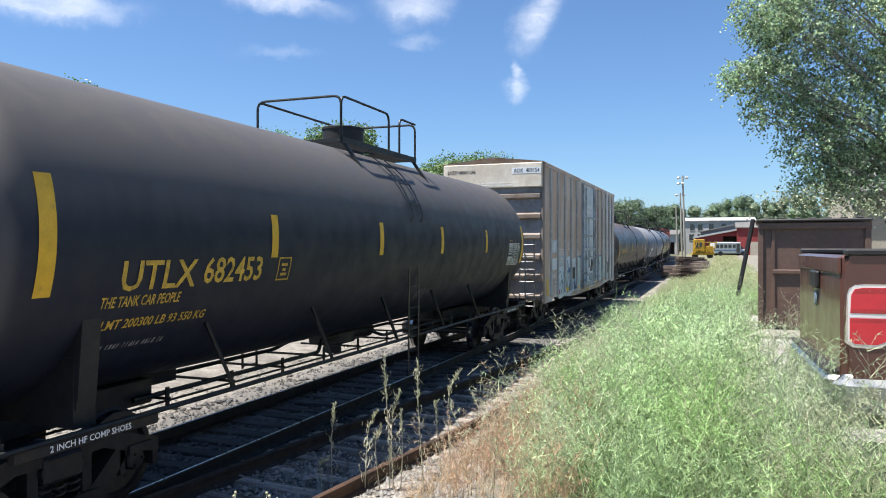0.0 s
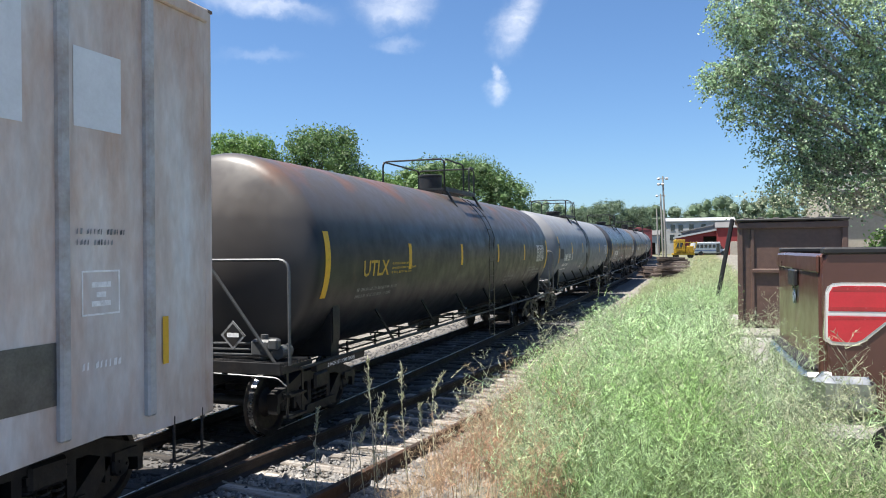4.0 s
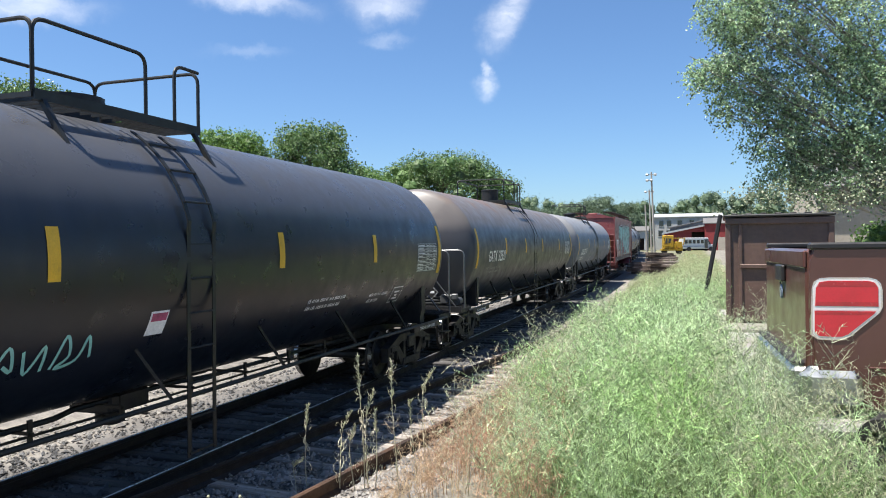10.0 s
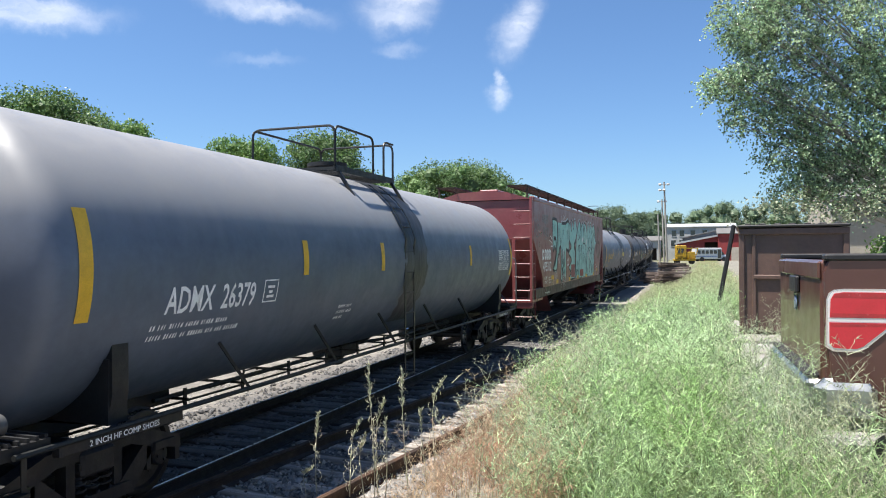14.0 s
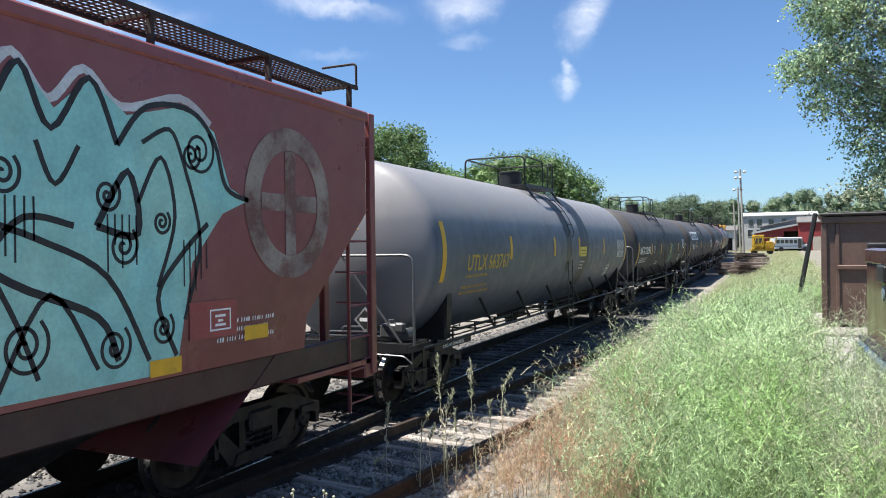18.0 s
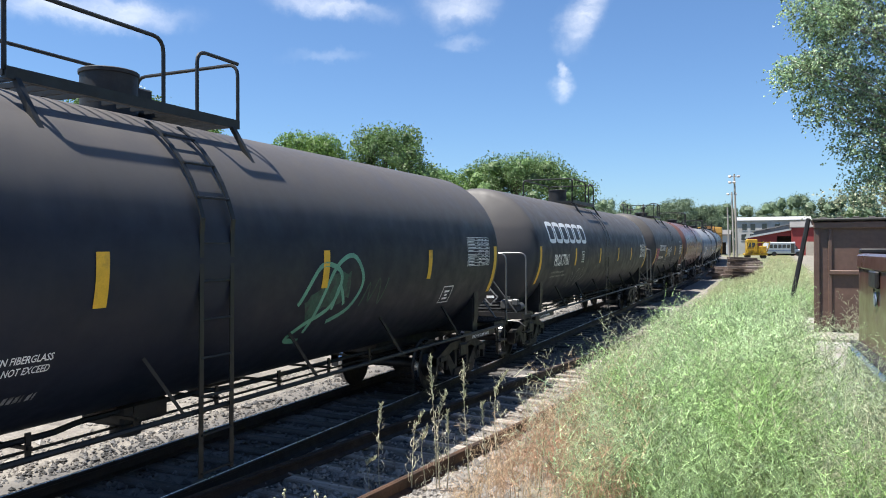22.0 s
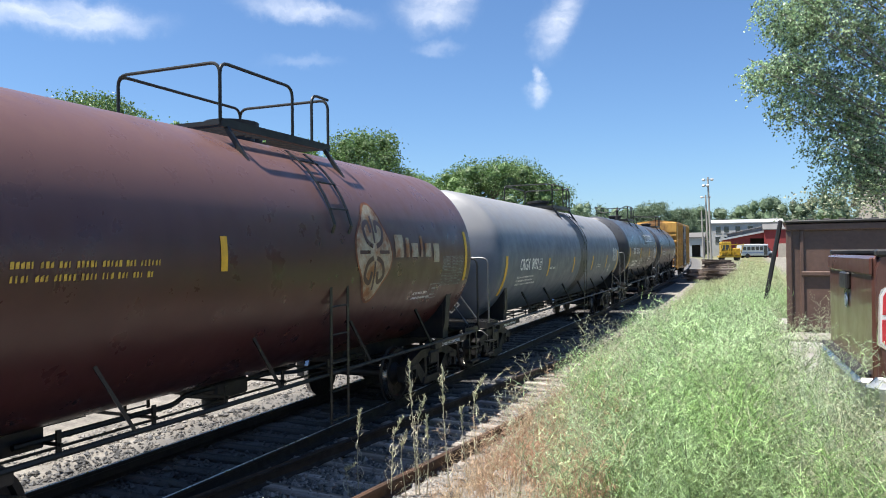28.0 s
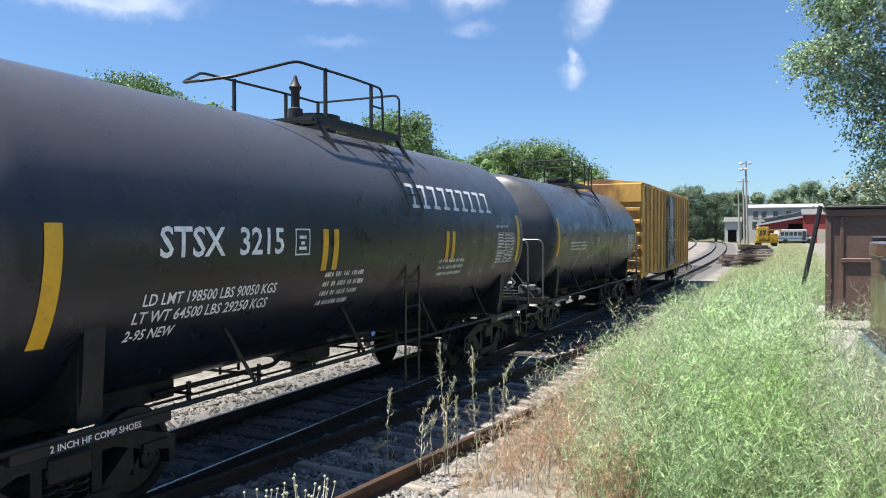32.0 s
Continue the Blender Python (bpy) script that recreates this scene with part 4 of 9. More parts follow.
        for t in (0.38, 0.62, 0.86):
            c = ((R + 0.07) * math.cos(t) * s, zc + (R + 0.07) * math.sin(t))
            k.tube([(c[0], yl - w / 2, c[1]), (c[0], yl + w / 2, c[1])], 0.013, 6)
        part("side_ladder", k, pm, car, "steel ladder up the tank side", m=pose(0, lad + step, 0))
    if stain:
        # spill of product below the dome
        for u0, u1, zl in stain:
            p, f = [], []
            n = 24
            zs = [zl + (top - 0.03 - zl) * i / n for i in range(n + 1)]
            r = random.Random(int(abs(u0) * 100))
            for i, z in enumerate(zs):
                e = r.uniform(-0.06, 0.06)
                p += [(u0 - e - 0.1 * i / n, z), (u1 + e + 0.16 * i / n, z)]
            f = [(2 * i, 2 * i + 1, 2 * i + 3, 2 * i + 2) for i in range(n)]
            decal("spill_stain", (p, f), on_tank(R, zc, 0.003), M_SPILL, car, "dark dried spill down the tank")
    for u, z0, z1, w in strips:
        decal("reflective_strip", strip(u, z0, z1, w), put, M_YELLOW, car, "yellow reflective strip")
    return car, put


M_SPILL = material("dried_spill", (0.022, 0.027, 0.036), 0.5, 0, 0.3, 3.0, 0.05, 30, second=(0.042, 0.047, 0.058), amount=0.5, spot=1.5, stretch=(1, 2, 0.3))


def std_strips(a, extra=(-4.7, -1.6, 1.25, 4.4), low=0.0):
    return [(-a, 1.95 - low, 2.92 - 1.4 * low, 0.15), (a, 1.95 - low, 2.92 - 1.4 * low, 0.15)] + [(u, 2.25 - 0.8 * low, 2.70 - 0.8 * low, 0.13) for u in extra]


def marks(car, put, items):
    """Lettering on the near side and the same reporting marks on the head. Items: words, start, foot, width, height, paint."""
    for i, (w, u, z, wd, h, mat) in enumerate(items):
        if w == "":
            decal("small_lettering", bars(u, z, wd, h, max(1, round(h / (0.085 if h < 0.28 else 0.1))), i), put, mat, car, "lines of small stencilled lettering")
        elif w == "#":
            decal("data_table", grid_plate(u, z, wd, h, 10, (0.45, 0.62, 0.8)), put, mat, car, "white stencilled data table")
        elif w == "[]":
            decal("data_plate", frame_plate(u, z, wd, h), put, mat, car, "small framed stencil")
        else:
            decal("lettering", word_kit(w, u, z, wd, h), put, mat, car, "stencilled lettering")


def head_marks(car, w, x0, z0, width, height, mat, lines=2, R=1.525, zc=2.40):
    """Lettering on the leading head of the tank."""
    hl = car["hl"]

    def put(u, z):
        return (u, -hl - head_depth(min(0.98 * R, math.hypot(u, z - zc)), R) - 0.006, z)
    CURVED.add(put)
    decal("lettering", word_kit(w, x0, z0, width, height), put, mat, car, "stencilled lettering")
    if lines:
        decal("small_lettering", bars(x0 + width * 0.1, z0 - 0.1 - 0.1 * lines, width * 0.6, 0.1 * lines, lines, lines), put, mat, car)

letter(["UTLX", "682453", "THE TANK CAR PEOPLE", "LD LMT 200300 LB 93 550 KG", "ADMX  25439", "LD LMT 187400 LB 85 000 KG", "ADMX  26018", "GATX  32531", "32531", "ADMX  26379", "475312", "LD LMT", "LT WT",
        "663767", "NATX 252942", "PROX 77161", "STSX 51503", "LD LMT 227700 LB 100800 KG", "CRGX  8092", "STSX  3215", "LD LMT 198500 LBS 90050 KGS", "LT WT 64500 LBS 29250 KGS", "2-95 NEW",
        "AOK  409154", "EXCESS HEIGHT CAR", "CLOSE AND LOCK DOORS", "BEFORE MOVING CAR", "AOK", "VIOLENT", "WORLD!", "PLATE", "C", "4 IN FIBERGLASS", "DO NOT EXCEED", "2 INCH HF COMP SHOES", "25561 GALS", "96770 LITERS"])

CARS = []
WH, YE, GY = M_LETTER, M_LETTERY, M_LETTERG


def build_tanks():
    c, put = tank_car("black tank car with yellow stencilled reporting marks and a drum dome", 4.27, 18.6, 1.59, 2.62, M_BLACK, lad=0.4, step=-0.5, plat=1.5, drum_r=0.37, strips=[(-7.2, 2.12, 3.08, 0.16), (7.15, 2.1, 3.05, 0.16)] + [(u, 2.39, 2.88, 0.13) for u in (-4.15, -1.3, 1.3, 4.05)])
    marks(c, put, [("UTLX", -6.42, 2.12, 0.97, 0.27, YE), ("682453", -5.34, 2.14, 0.98, 0.27, YE), ("THE TANK CAR PEOPLE", -6.59, 1.98, 0.98, 0.10, YE), ("LD LMT 200300 LB 93 550 KG", -6.68, 1.78, 1.55, 0.09, YE),
                   ("", -6.7, 1.56, 1.4, 0.1, GY), ("[]", -4.04, 2.12, 0.26, 0.27, YE), ("#", 5.89, 2.07, 1.0, 0.53, WH), ("", 5.9, 2.64, 0.4, 0.05, YE)])
    decal("graffiti_tag", join(stroke([(0.72, 1.6), (0.77, 1.75), (0.82, 1.55), (0.9, 1.75), (0.95, 1.6)], 0.018), stroke([(1.0, 1.6), (1.07, 1.75), (1.14, 1.58), (1.25, 1.72), (1.36, 1.62)], 0.018)), put, GY, c, "faded grey scrawl")
    CARS.append(c)
    c, put = tank_car("rust-streaked black tank car with white stencils", 39.1, 54.43, 1.525, 2.40, M_RUSTY, lad=0.6, strips=std_strips(7.66, (-4.6, -1.6, 1.45, 4.4), 0.1))
    marks(c, put, [("UTLX", -6.5, 2.1, 0.97, 0.25, YE), ("", -5.4, 2.1, 1.0, 0.22, YE), ("", -6.6, 1.75, 1.5, 0.2, GY), ("", 2.6, 1.6, 1.1, 0.2, GY), ("", 5.2, 1.8, 1.1, 0.17, GY), ("#", 6.1, 2.1, 1.05, 0.5, WH), ("", 6.0, 1.6, 0.8, 0.3, GY)])
    CARS.append(c)
    c, put = tank_car("pale grey tank car with white stencils and dark spill streaks", 56.9, 71.75, 1.525, 2.40, M_GREY, M_FRAME, lad=-0.55, strips=std_strips(7.45, (-4.6, -1.75, 3.9)), stain=[(-0.25, 0.5, 1.2)], dome="low")
    marks(c, put, [("ADMX  25439", -6.32, 1.99, 1.46, 0.28, WH), ("LD LMT 187400 LB 85 000 KG", -6.5, 1.8, 1.3, 0.1, WH), ("", -6.55, 1.64, 1.3, 0.1, WH), ("[]", -4.6, 2.02, 0.28, 0.28, WH), ("", -1.9, 1.6, 0.5, 0.25, WH), ("#", 6.1, 2.1, 1.05, 0.5, WH), ("[]", 5.4, 1.5, 0.4, 0.25, WH)])
    decal("paint_patch", strip(-6.85, 2.1, 2.46, 0.66), put, M_BLACK, c, "dark repainted patch")
    decal("paint_patch", strip(-7.42, 2.48, 2.7, 0.3), put, M_BLACK, c, "dark repainted patch")
    head_marks(c, "ADMX  25439", -0.45, 2.85, 0.9, 0.15, WH, 2)
    CARS.append(c)
    c, put = tank_car("glossy black tank car with white reporting marks", 74.44, 89.33, 1.525, 2.40, M_GLOSS, lad=-0.53, strips=std_strips(7.45, (-4.45, -2.2, 1.3, 4.2)), dome="low")
    marks(c, put, [("ADMX  26018", -6.23, 1.93, 1.95, 0.31, WH), ("", -6.35, 1.7, 2.4, 0.2, WH), ("[]", -3.75, 2.0, 0.27, 0.28, WH), ("#", 6.2, 2.03, 1.05, 0.52, WH), ("[]", 5.3, 1.5, 0.45, 0.28, WH), ("", 4.3, 1.55, 0.6, 0.2, WH), ("", 2.2, 1.6, 1.2, 0.2, WH)])
    decal("graffiti_tag", join(stroke([(-2.6, 1.5), (-2.5, 1.75), (-2.4, 1.55), (-2.5, 1.6)], 0.03), stroke([(-2.35, 1.7), (-2.25, 1.5), (-2.15, 1.72), (-2.1, 1.5)], 0.03), stroke([(-2.0, 1.5), (-1.95, 1.78), (-1.85, 1.6), (-1.95, 1.5), (-1.75, 1.55), (-1.7, 1.75), (-1.6, 1.55)], 0.03)), put, M_TEAL, c, "teal scribbled tag")
    decal("sign_plate", strip(-0.85, 1.66, 1.9, 0.26), on_tank(1.525, 2.40, 0.004), M_LETTER, c, "small white warning plate")
    decal("sign_band", strip(-0.85, 1.8, 1.88, 0.22), on_tank(1.525, 2.40, 0.009), M_PINK, c, "red band of the warning plate")
    head_marks(c, "ADMX  26018", -0.2, 2.78, 0.95, 0.15, WH, 0)
    head_marks(c, "25561 GALS", -0.1, 2.58, 0.52, 0.08, WH, 0)
    head_marks(c, "96770 LITERS", -0.1, 2.47, 0.58, 0.08, WH, 0)
    CARS.append(c)
    c, put = tank_car("brown-stained black tank car with white reporting marks", 92.25, 107.32, 1.525, 2.40, M_BROWNISH, lad=-0.55, strips=std_strips(7.5, (-4.55, -1.9, 0.9, 4.4)))
    marks(c, put, [("GATX  32531", -6.44, 2.07, 1.76, 0.29, WH), ("", -6.5, 1.75, 1.7, 0.2, GY), ("#", 5.9, 2.1, 1.1, 0.5, WH), ("", 4.6, 2.1, 0.6, 0.2, GY)])
    head_marks(c, "32531", 0.2, 2.72, 0.5, 0.15, WH, 1)
    CARS.append(c)
    c, put = tank_car("light grey tank car with white reporting marks and a spill streak", 109.87, 124.4, 1.525, 2.40, M_GREY, lad=-0.25, strips=std_strips(7.27, (-3.65, -1.2, 3.6)), stain=[(-0.15, 0.75, 1.3)], dome="low")
    marks(c, put, [("ADMX  26379", -6.26, 1.93, 1.5, 0.28, WH), ("", -6.4, 1.66, 1.35, 0.2, WH), ("[]", -4.59, 1.95, 0.3, 0.27, WH), ("", -2.5, 1.55, 0.4, 0.25, WH), ("#", 6.0, 2.1, 1.0, 0.5, WH)])
    head_marks(c, "ADMX  26379", -0.1, 2.78, 0.95, 0.14, WH, 1)
    CARS.append(c)
    c, put = tank_car("worn grey tank car with yellow stencils and black spill stripes", 145.62, 160.59, 1.55, 2.44, M_DKGREY, lad=0.1, strips=std_strips(7.48, (-4.3, -1.2, 1.13, 4.1)), stain=[(-0.1, 0.3, 1.9), (1.35, 2.12, 1.3)])
    marks(c, put, [("UTLX", -6.5, 2.09, 0.92, 0.28, YE), ("663767", -5.5, 2.09, 1.1, 0.28, YE), ("", -6.5, 1.95, 0.9, 0.1, YE), ("", -6.55, 1.66, 1.4, 0.2, YE), ("#", 6.1, 2.1, 1.05, 0.55, WH), ("[]", 4.9, 1.55, 0.4, 0.32, WH), ("", 1.3, 1.85, 0.4, 0.25, WH)])
    decal("yellow_sign", strip(1.56, 2.2, 2.46, 0.7), put, M_SIGN, c, "yellow warning sign with small print")
    decal("small_lettering", bars(1.28, 2.24, 0.55, 0.16, 2, 3), on_tank(1.55, 2.44, 0.010), M_BLACK, c)
    head_marks(c, "UTLX", 0.0, 2.8, 0.4, 0.16, YE, 1, R=1.55, zc=2.44)
    CARS.append(c)
    c, put = tank_car("dusty black tank car with white marks and a green tag", 163.48, 178.25, 1.525, 2.40, M_BLACK, lad=-0.5, drum=0.3, plat=1.4, strips=std_strips(7.4, (-4.2, -1.6, 1.6, 4.5), 0.27), valve=False)
    marks(c, put, [("NATX 252942", -7.05, 2.08, 2.5, 0.3, WH), ("", -6.9, 1.75, 2.0, 0.22, WH), ("[]", -3.7, 2.1, 0.3, 0.28, WH), ("#", 6.03, 2.2, 1.05, 0.5, WH), ("4 IN FIBERGLASS", -2.4, 1.66, 0.5, 0.06, WH), ("DO NOT EXCEED", -2.4, 1.57, 0.5, 0.06, WH), ("", -2.6, 1.3, 0.8, 0.12, GY), ("[]", 5.2, 1.6, 0.4, 0.28, WH)])
    tag = join(stroke([(1.15, 1.85), (1.5, 2.3), (1.95, 2.2), (1.85, 1.8), (1.4, 1.6), (1.2, 1.45), (1.5, 1.4)], 0.06), stroke([(1.5, 1.5), (1.75, 2.2), (2.2, 2.42), (2.5, 2.1), (2.3, 1.75), (1.9, 1.6)], 0.06), stroke([(1.9, 1.75), (1.95, 2.05), (2.15, 1.8)], 0.05))
    decal("graffiti_tag", tag, put, M_GREENPAINT, c, "pale green outlined graffiti")
    decal("graffiti_fill", stroke([(1.35, 1.75), (1.7, 1.95), (2.2, 2.05)], 0.35, rough=0.3, seed=4), on_tank(1.525, 2.40, 0.003), M_GREENDARK, c, "dark green sprayed fill")
    decal("graffiti_tag", stroke([(2.55, 1.75), (2.7, 2.05), (2.75, 1.8), (2.95, 2.1), (3.05, 1.75), (3.2, 2.1)], 0.03), put, M_GREENDARK, c, "dark green scribble")
    head_marks(c, "NATX 252942", -0.3, 3.02, 1.0, 0.14, WH, 2)
    CARS.append(c)
    c, put = tank_car("matt black tank car with a large white block logo", 181.33, 196.52, 1.525, 2.40, M_BLACK, lad=-0.35, drum=-0.3, plat=1.45, strips=std_strips(7.6, (-4.3, -1.2, 1.7, 4.2), 0.27))
    marks(c, put, [("PROX 77161", -6.42, 2.05, 1.38, 0.3, WH), ("", -6.5, 1.75, 1.5, 0.2, GY), ("[]", -3.62, 2.1, 0.28, 0.3, WH), ("#", 6.2, 2.1, 1.05, 0.5, WH)])
    # the owner's logo, as six plain white block shapes
    blocks = []
    for i in range(6):
        u = -6.75 + i * 0.64
        blocks.append(stroke([(u + 0.06, 2.68), (u, 2.76), (u, 3.02), (u + 0.06, 3.09), (u + 0.42, 3.09), (u + 0.48, 3.02), (u + 0.48, 2.76), (u + 0.42, 2.68)], 0.10, True))
    decal("logo", join(*blocks), put, WH, c, "large white block logo")
    decal("worn_patch", strip(7.35, 2.0, 3.0, 0.3), put, M_LETTERG, c, "pale worn patch")
    decal("graffiti_tag", join(stroke([(-4.55, 1.35), (-4.3, 1.85), (-4.15, 1.45), (-4.4, 1.6)], 0.018), stroke([(-4.0, 1.5), (-3.85, 1.85), (-3.65, 1.9), (-3.6, 1.5), (-3.35, 1.55), (-3.2, 1.95), (-3.25, 1.6), (-2.85, 1.75), (-2.75, 1.95)], 0.018)), put, GY, c, "faded grey scrawl")
    head_marks(c, "PROX 77161", -0.3, 3.08, 0.7, 0.12, WH, 3)
    CARS.append(c)
    c, put = tank_car("short black tank car with white marks and pink graffiti", 199.36, 209.72, 1.57, 2.48, M_BLACK, rails="swept", dome="low", lad=0.4, strips=[(-5.15, 1.7, 2.42, 0.16), (5.1, 1.75, 2.6, 0.16), (-1.75, 2.0, 2.42, 0.11), (-1.52, 2.0, 2.48, 0.11), (1.65, 2.05, 2.5, 0.11), (1.9, 2.05, 2.5, 0.11)], valve=False)
    marks(c, put, [("STSX 51503", -4.05, 2.29, 1.75, 0.28, WH), ("[]", -2.2, 2.27, 0.27, 0.3, WH), ("LD LMT 227700 LB 100800 KG", -4.2, 1.93, 1.65, 0.11, WH), ("", -4.3, 1.62, 1.5, 0.22, GY), ("", -1.75, 1.6, 0.8, 0.4, GY), ("", 1.5, 1.6, 0.9, 0.35, GY), ("#", 3.75, 2.05, 1.0, 0.5, WH), ("", 3.75, 2.65, 0.5, 0.15, WH)])
    loops = [[(-5.0, 2.12), (-4.97, 2.36), (-4.86, 2.40), (-4.80, 2.25), (-4.90, 2.10)], [(-4.84, 2.14), (-4.78, 2.38), (-4.68, 2.40), (-4.64, 2.22), (-4.74, 2.08)], [(-4.66, 2.12), (-4.56, 2.30), (-4.46, 2.36), (-4.42, 2.2), (-4.55, 2.08)], [(-4.5, 2.1), (-4.40, 2.40), (-4.28, 2.38), (-4.24, 2.16), (-4.38, 2.02)], [(-4.95, 2.06), (-4.7, 2.14), (-4.45, 2.10)]]
    pink = join(*[stroke(o, 0.045, rough=0.25, seed=i) for i, o in enumerate(loops)], *[stroke([(-4.98 + 0.075 * i, 2.08), (-4.99 + 0.075 * i, 1.86), (-5.02 + 0.075 * i, 1.52 + 0.09 * (i * 7 % 5))], 0.022, rough=0.4, seed=i) for i in range(10)])
    decal("graffiti_tag", pink, put, M_PINK, c, "pink dripping graffiti")
    wht = join(stroke([(-1.25, 2.45), (-1.15, 2.1), (-1.05, 2.35), (-0.95, 2.1), (-0.85, 2.45)], 0.04), stroke([(-0.75, 2.4), (-0.65, 2.2), (-0.5, 2.45), (-0.7, 1.95)], 0.04), stroke([(-0.4, 2.0), (-0.35, 2.4), (-0.1, 2.3), (-0.35, 2.2), (-0.05, 1.95)], 0.04), stroke([(0.05, 2.3), (0.15, 2.5), (0.25, 2.3), (0.15, 2.2), (0.2, 2.5)], 0.035))
    decal("graffiti_tag", wht, put, WH, c, "white scrawled graffiti")
    head_marks(c, "STSX 51503", -0.1, 2.75, 0.75, 0.14, WH, 2, R=1.57, zc=2.48)
    CARS.append(c)
    c, put = tank_car("short maroon tank car with a worn cream flower logo", 212.5, 222.86, 1.57, 2.48, M_MAROON, M_FRAME, dome="low", pipe=M_BLKPIPE, lad=0.4, strips=[(-5.1, 2.0, 2.9, 0.12), (5.1, 2.0, 2.9, 0.12), (-1.7, 2.35, 2.7, 0.1)])
    marks(c, put, [("", -4.0, 2.3, 1.4, 0.2, YE), ("", 3.0, 1.75, 0.7, 0.15, WH), ("#", 4.0, 1.95, 0.95, 0.5, GY), ("[]", 3.6, 1.75, 0.4, 0.25, GY)])
    # knot-shaped emblem: a cream lobed disc with scorched curls inside it
    disc = [(1.5 + (0.47 + 0.05 * math.cos(4 * t + 0.5)) * math.cos(t), 2.53 + (0.62 + 0.06 * math.cos(4 * t + 0.5)) * math.sin(t)) for t in np.arange(0, 6.28, 0.2)]
    decal("logo_rim", stroke(disc, 0.07, True), on_tank(1.57, 2.48, 0.004), M_SCORCH, c, "scorched rim of the logo")
    decal("logo", (disc, [tuple(range(len(disc)))]), on_tank(1.57, 2.48, 0.006), M_CREAM, c, "cream knot logo, scorched at its rim")
    curls = [stroke([(1.5 + sx * 0.05, 2.53 + sz * 0.08), (1.5 + sx * 0.22, 2.53 + sz * 0.16), (1.5 + sx * 0.27, 2.53 + sz * 0.34), (1.5 + sx * 0.12, 2.53 + sz * 0.42), (1.5 + sx * 0.08, 2.53 + sz * 0.27)], 0.07) for sx in (-1, 1) for sz in (-1, 1)]
    curls += [stroke([(1.5, 2.0), (1.5, 2.4)], 0.05), stroke([(1.5, 2.66), (1.5, 3.04)], 0.05), stroke([(1.06, 2.53), (1.36, 2.53)], 0.05), stroke([(1.64, 2.53), (1.94, 2.53)], 0.05)]
    for o in curls:
        decal("logo_curl", o, on_tank(1.57, 2.48, 0.009), M_MAROON, c, "dark curl of the logo")
    for u, w, z, h in ((2.15, 0.28, 2.45, 0.34), (2.52, 0.12, 2.45, 0.30), (2.72, 0.24, 2.45, 0.22), (3.06, 0.09, 2.45, 0.34), (3.24, 0.24, 2.45, 0.22), (3.58, 0.24, 2.36, 0.31)):
        decal("logo_bar", strip(u + w / 2, z, z + h, w), put, M_CREAM, c, "worn cream bar of the firm's name")
    CARS.append(c)
    c, put = tank_car("blue-grey tank car with white reporting marks", 225.3, 240.6, 1.525, 2.40, M_GREY, lad=0.8, strips=[(-7.5, 1.55, 2.42, 0.16), (7.45, 1.6, 2.5, 0.15)] + [(u, 1.86, 2.33, 0.13) for u in (-3.72, -0.65, 2.3, 5.0)], stain=[(0.35, 1.25, 1.1)], dome="low", valve=False)
    marks(c, put, [("CRGX  8092", -6.43, 2.07, 1.6, 0.28, WH), ("", -6.5, 1.7, 1.9, 0.25, WH), ("[]", -4.75, 2.05, 0.27, 0.28, WH), ("", -3.6, 2.0, 0.5, 0.12, WH), ("", 3.2, 1.9, 0.6, 0.15, WH), ("#", 6.3, 2.1, 1.05, 0.5, WH), ("[]", 5.65, 1.7, 0.4, 0.25, WH)])
    head_marks(c, "CRGX  8092", 0.12, 2.8, 0.75, 0.14, WH, 2)
    CARS.append(c)
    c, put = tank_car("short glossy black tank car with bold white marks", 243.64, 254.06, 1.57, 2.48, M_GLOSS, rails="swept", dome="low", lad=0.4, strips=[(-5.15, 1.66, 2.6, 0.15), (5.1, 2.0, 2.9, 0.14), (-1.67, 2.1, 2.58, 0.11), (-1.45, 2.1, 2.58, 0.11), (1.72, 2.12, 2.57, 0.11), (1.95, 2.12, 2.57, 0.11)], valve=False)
    marks(c, put, [("STSX  3215", -4.15, 2.31, 1.7, 0.28, WH), ("[]", -2.25, 2.29, 0.27, 0.29, WH), ("LD LMT 198500 LBS 90050 KGS", -4.25, 1.9, 1.78, 0.11, WH), ("LT WT 64500 LBS 29250 KGS", -4.31, 1.75, 1.75, 0.11, WH), ("2-95 NEW", -4.33, 1.6, 0.55, 0.1, WH), ("", -1.6, 1.65, 0.9, 0.45, WH), ("", 1.5, 1.85, 1.0, 0.3, WH), ("#", 3.95, 2.0, 0.9, 0.55, WH), ("", 3.9, 2.62, 0.6, 0.1, WH)])
    # the firm's name, as eight plain serifed shapes
    lg = []
    for i in range(9):
        u = 0.72 + i * 0.36
        lg += [stroke([(u, 2.92), (u + 0.1, 3.24)], 0.07), stroke([(u - 0.1, 3.24), (u + 0.16, 3.24)], 0.05), stroke([(u - 0.08, 2.93), (u + 0.14, 2.93)], 0.05)]
    decal("logo", join(*lg), put, WH, c, "row of white serifed logo shapes")
    head_marks(c, "STSX  3215", -0.1, 2.7, 0.7, 0.14, WH, 2, R=1.57, zc=2.48)
    CARS.append(c)
    c, put = tank_car("short shiny black tank car with white stencils", 256.91, 266.8, 1.55, 2.44, M_GLOSS, dome="low", lad=0.3, strips=[(-4.9, 2.0, 2.9, 0.14), (4.9, 2.0, 2.9, 0.14)])
    marks(c, put, [("", -3.8, 2.1, 1.6, 0.25, WH), ("", -3.8, 1.8, 1.4, 0.2, GY), ("#", 3.6, 2.0, 1.0, 0.5, WH)])
    CARS.append(c)


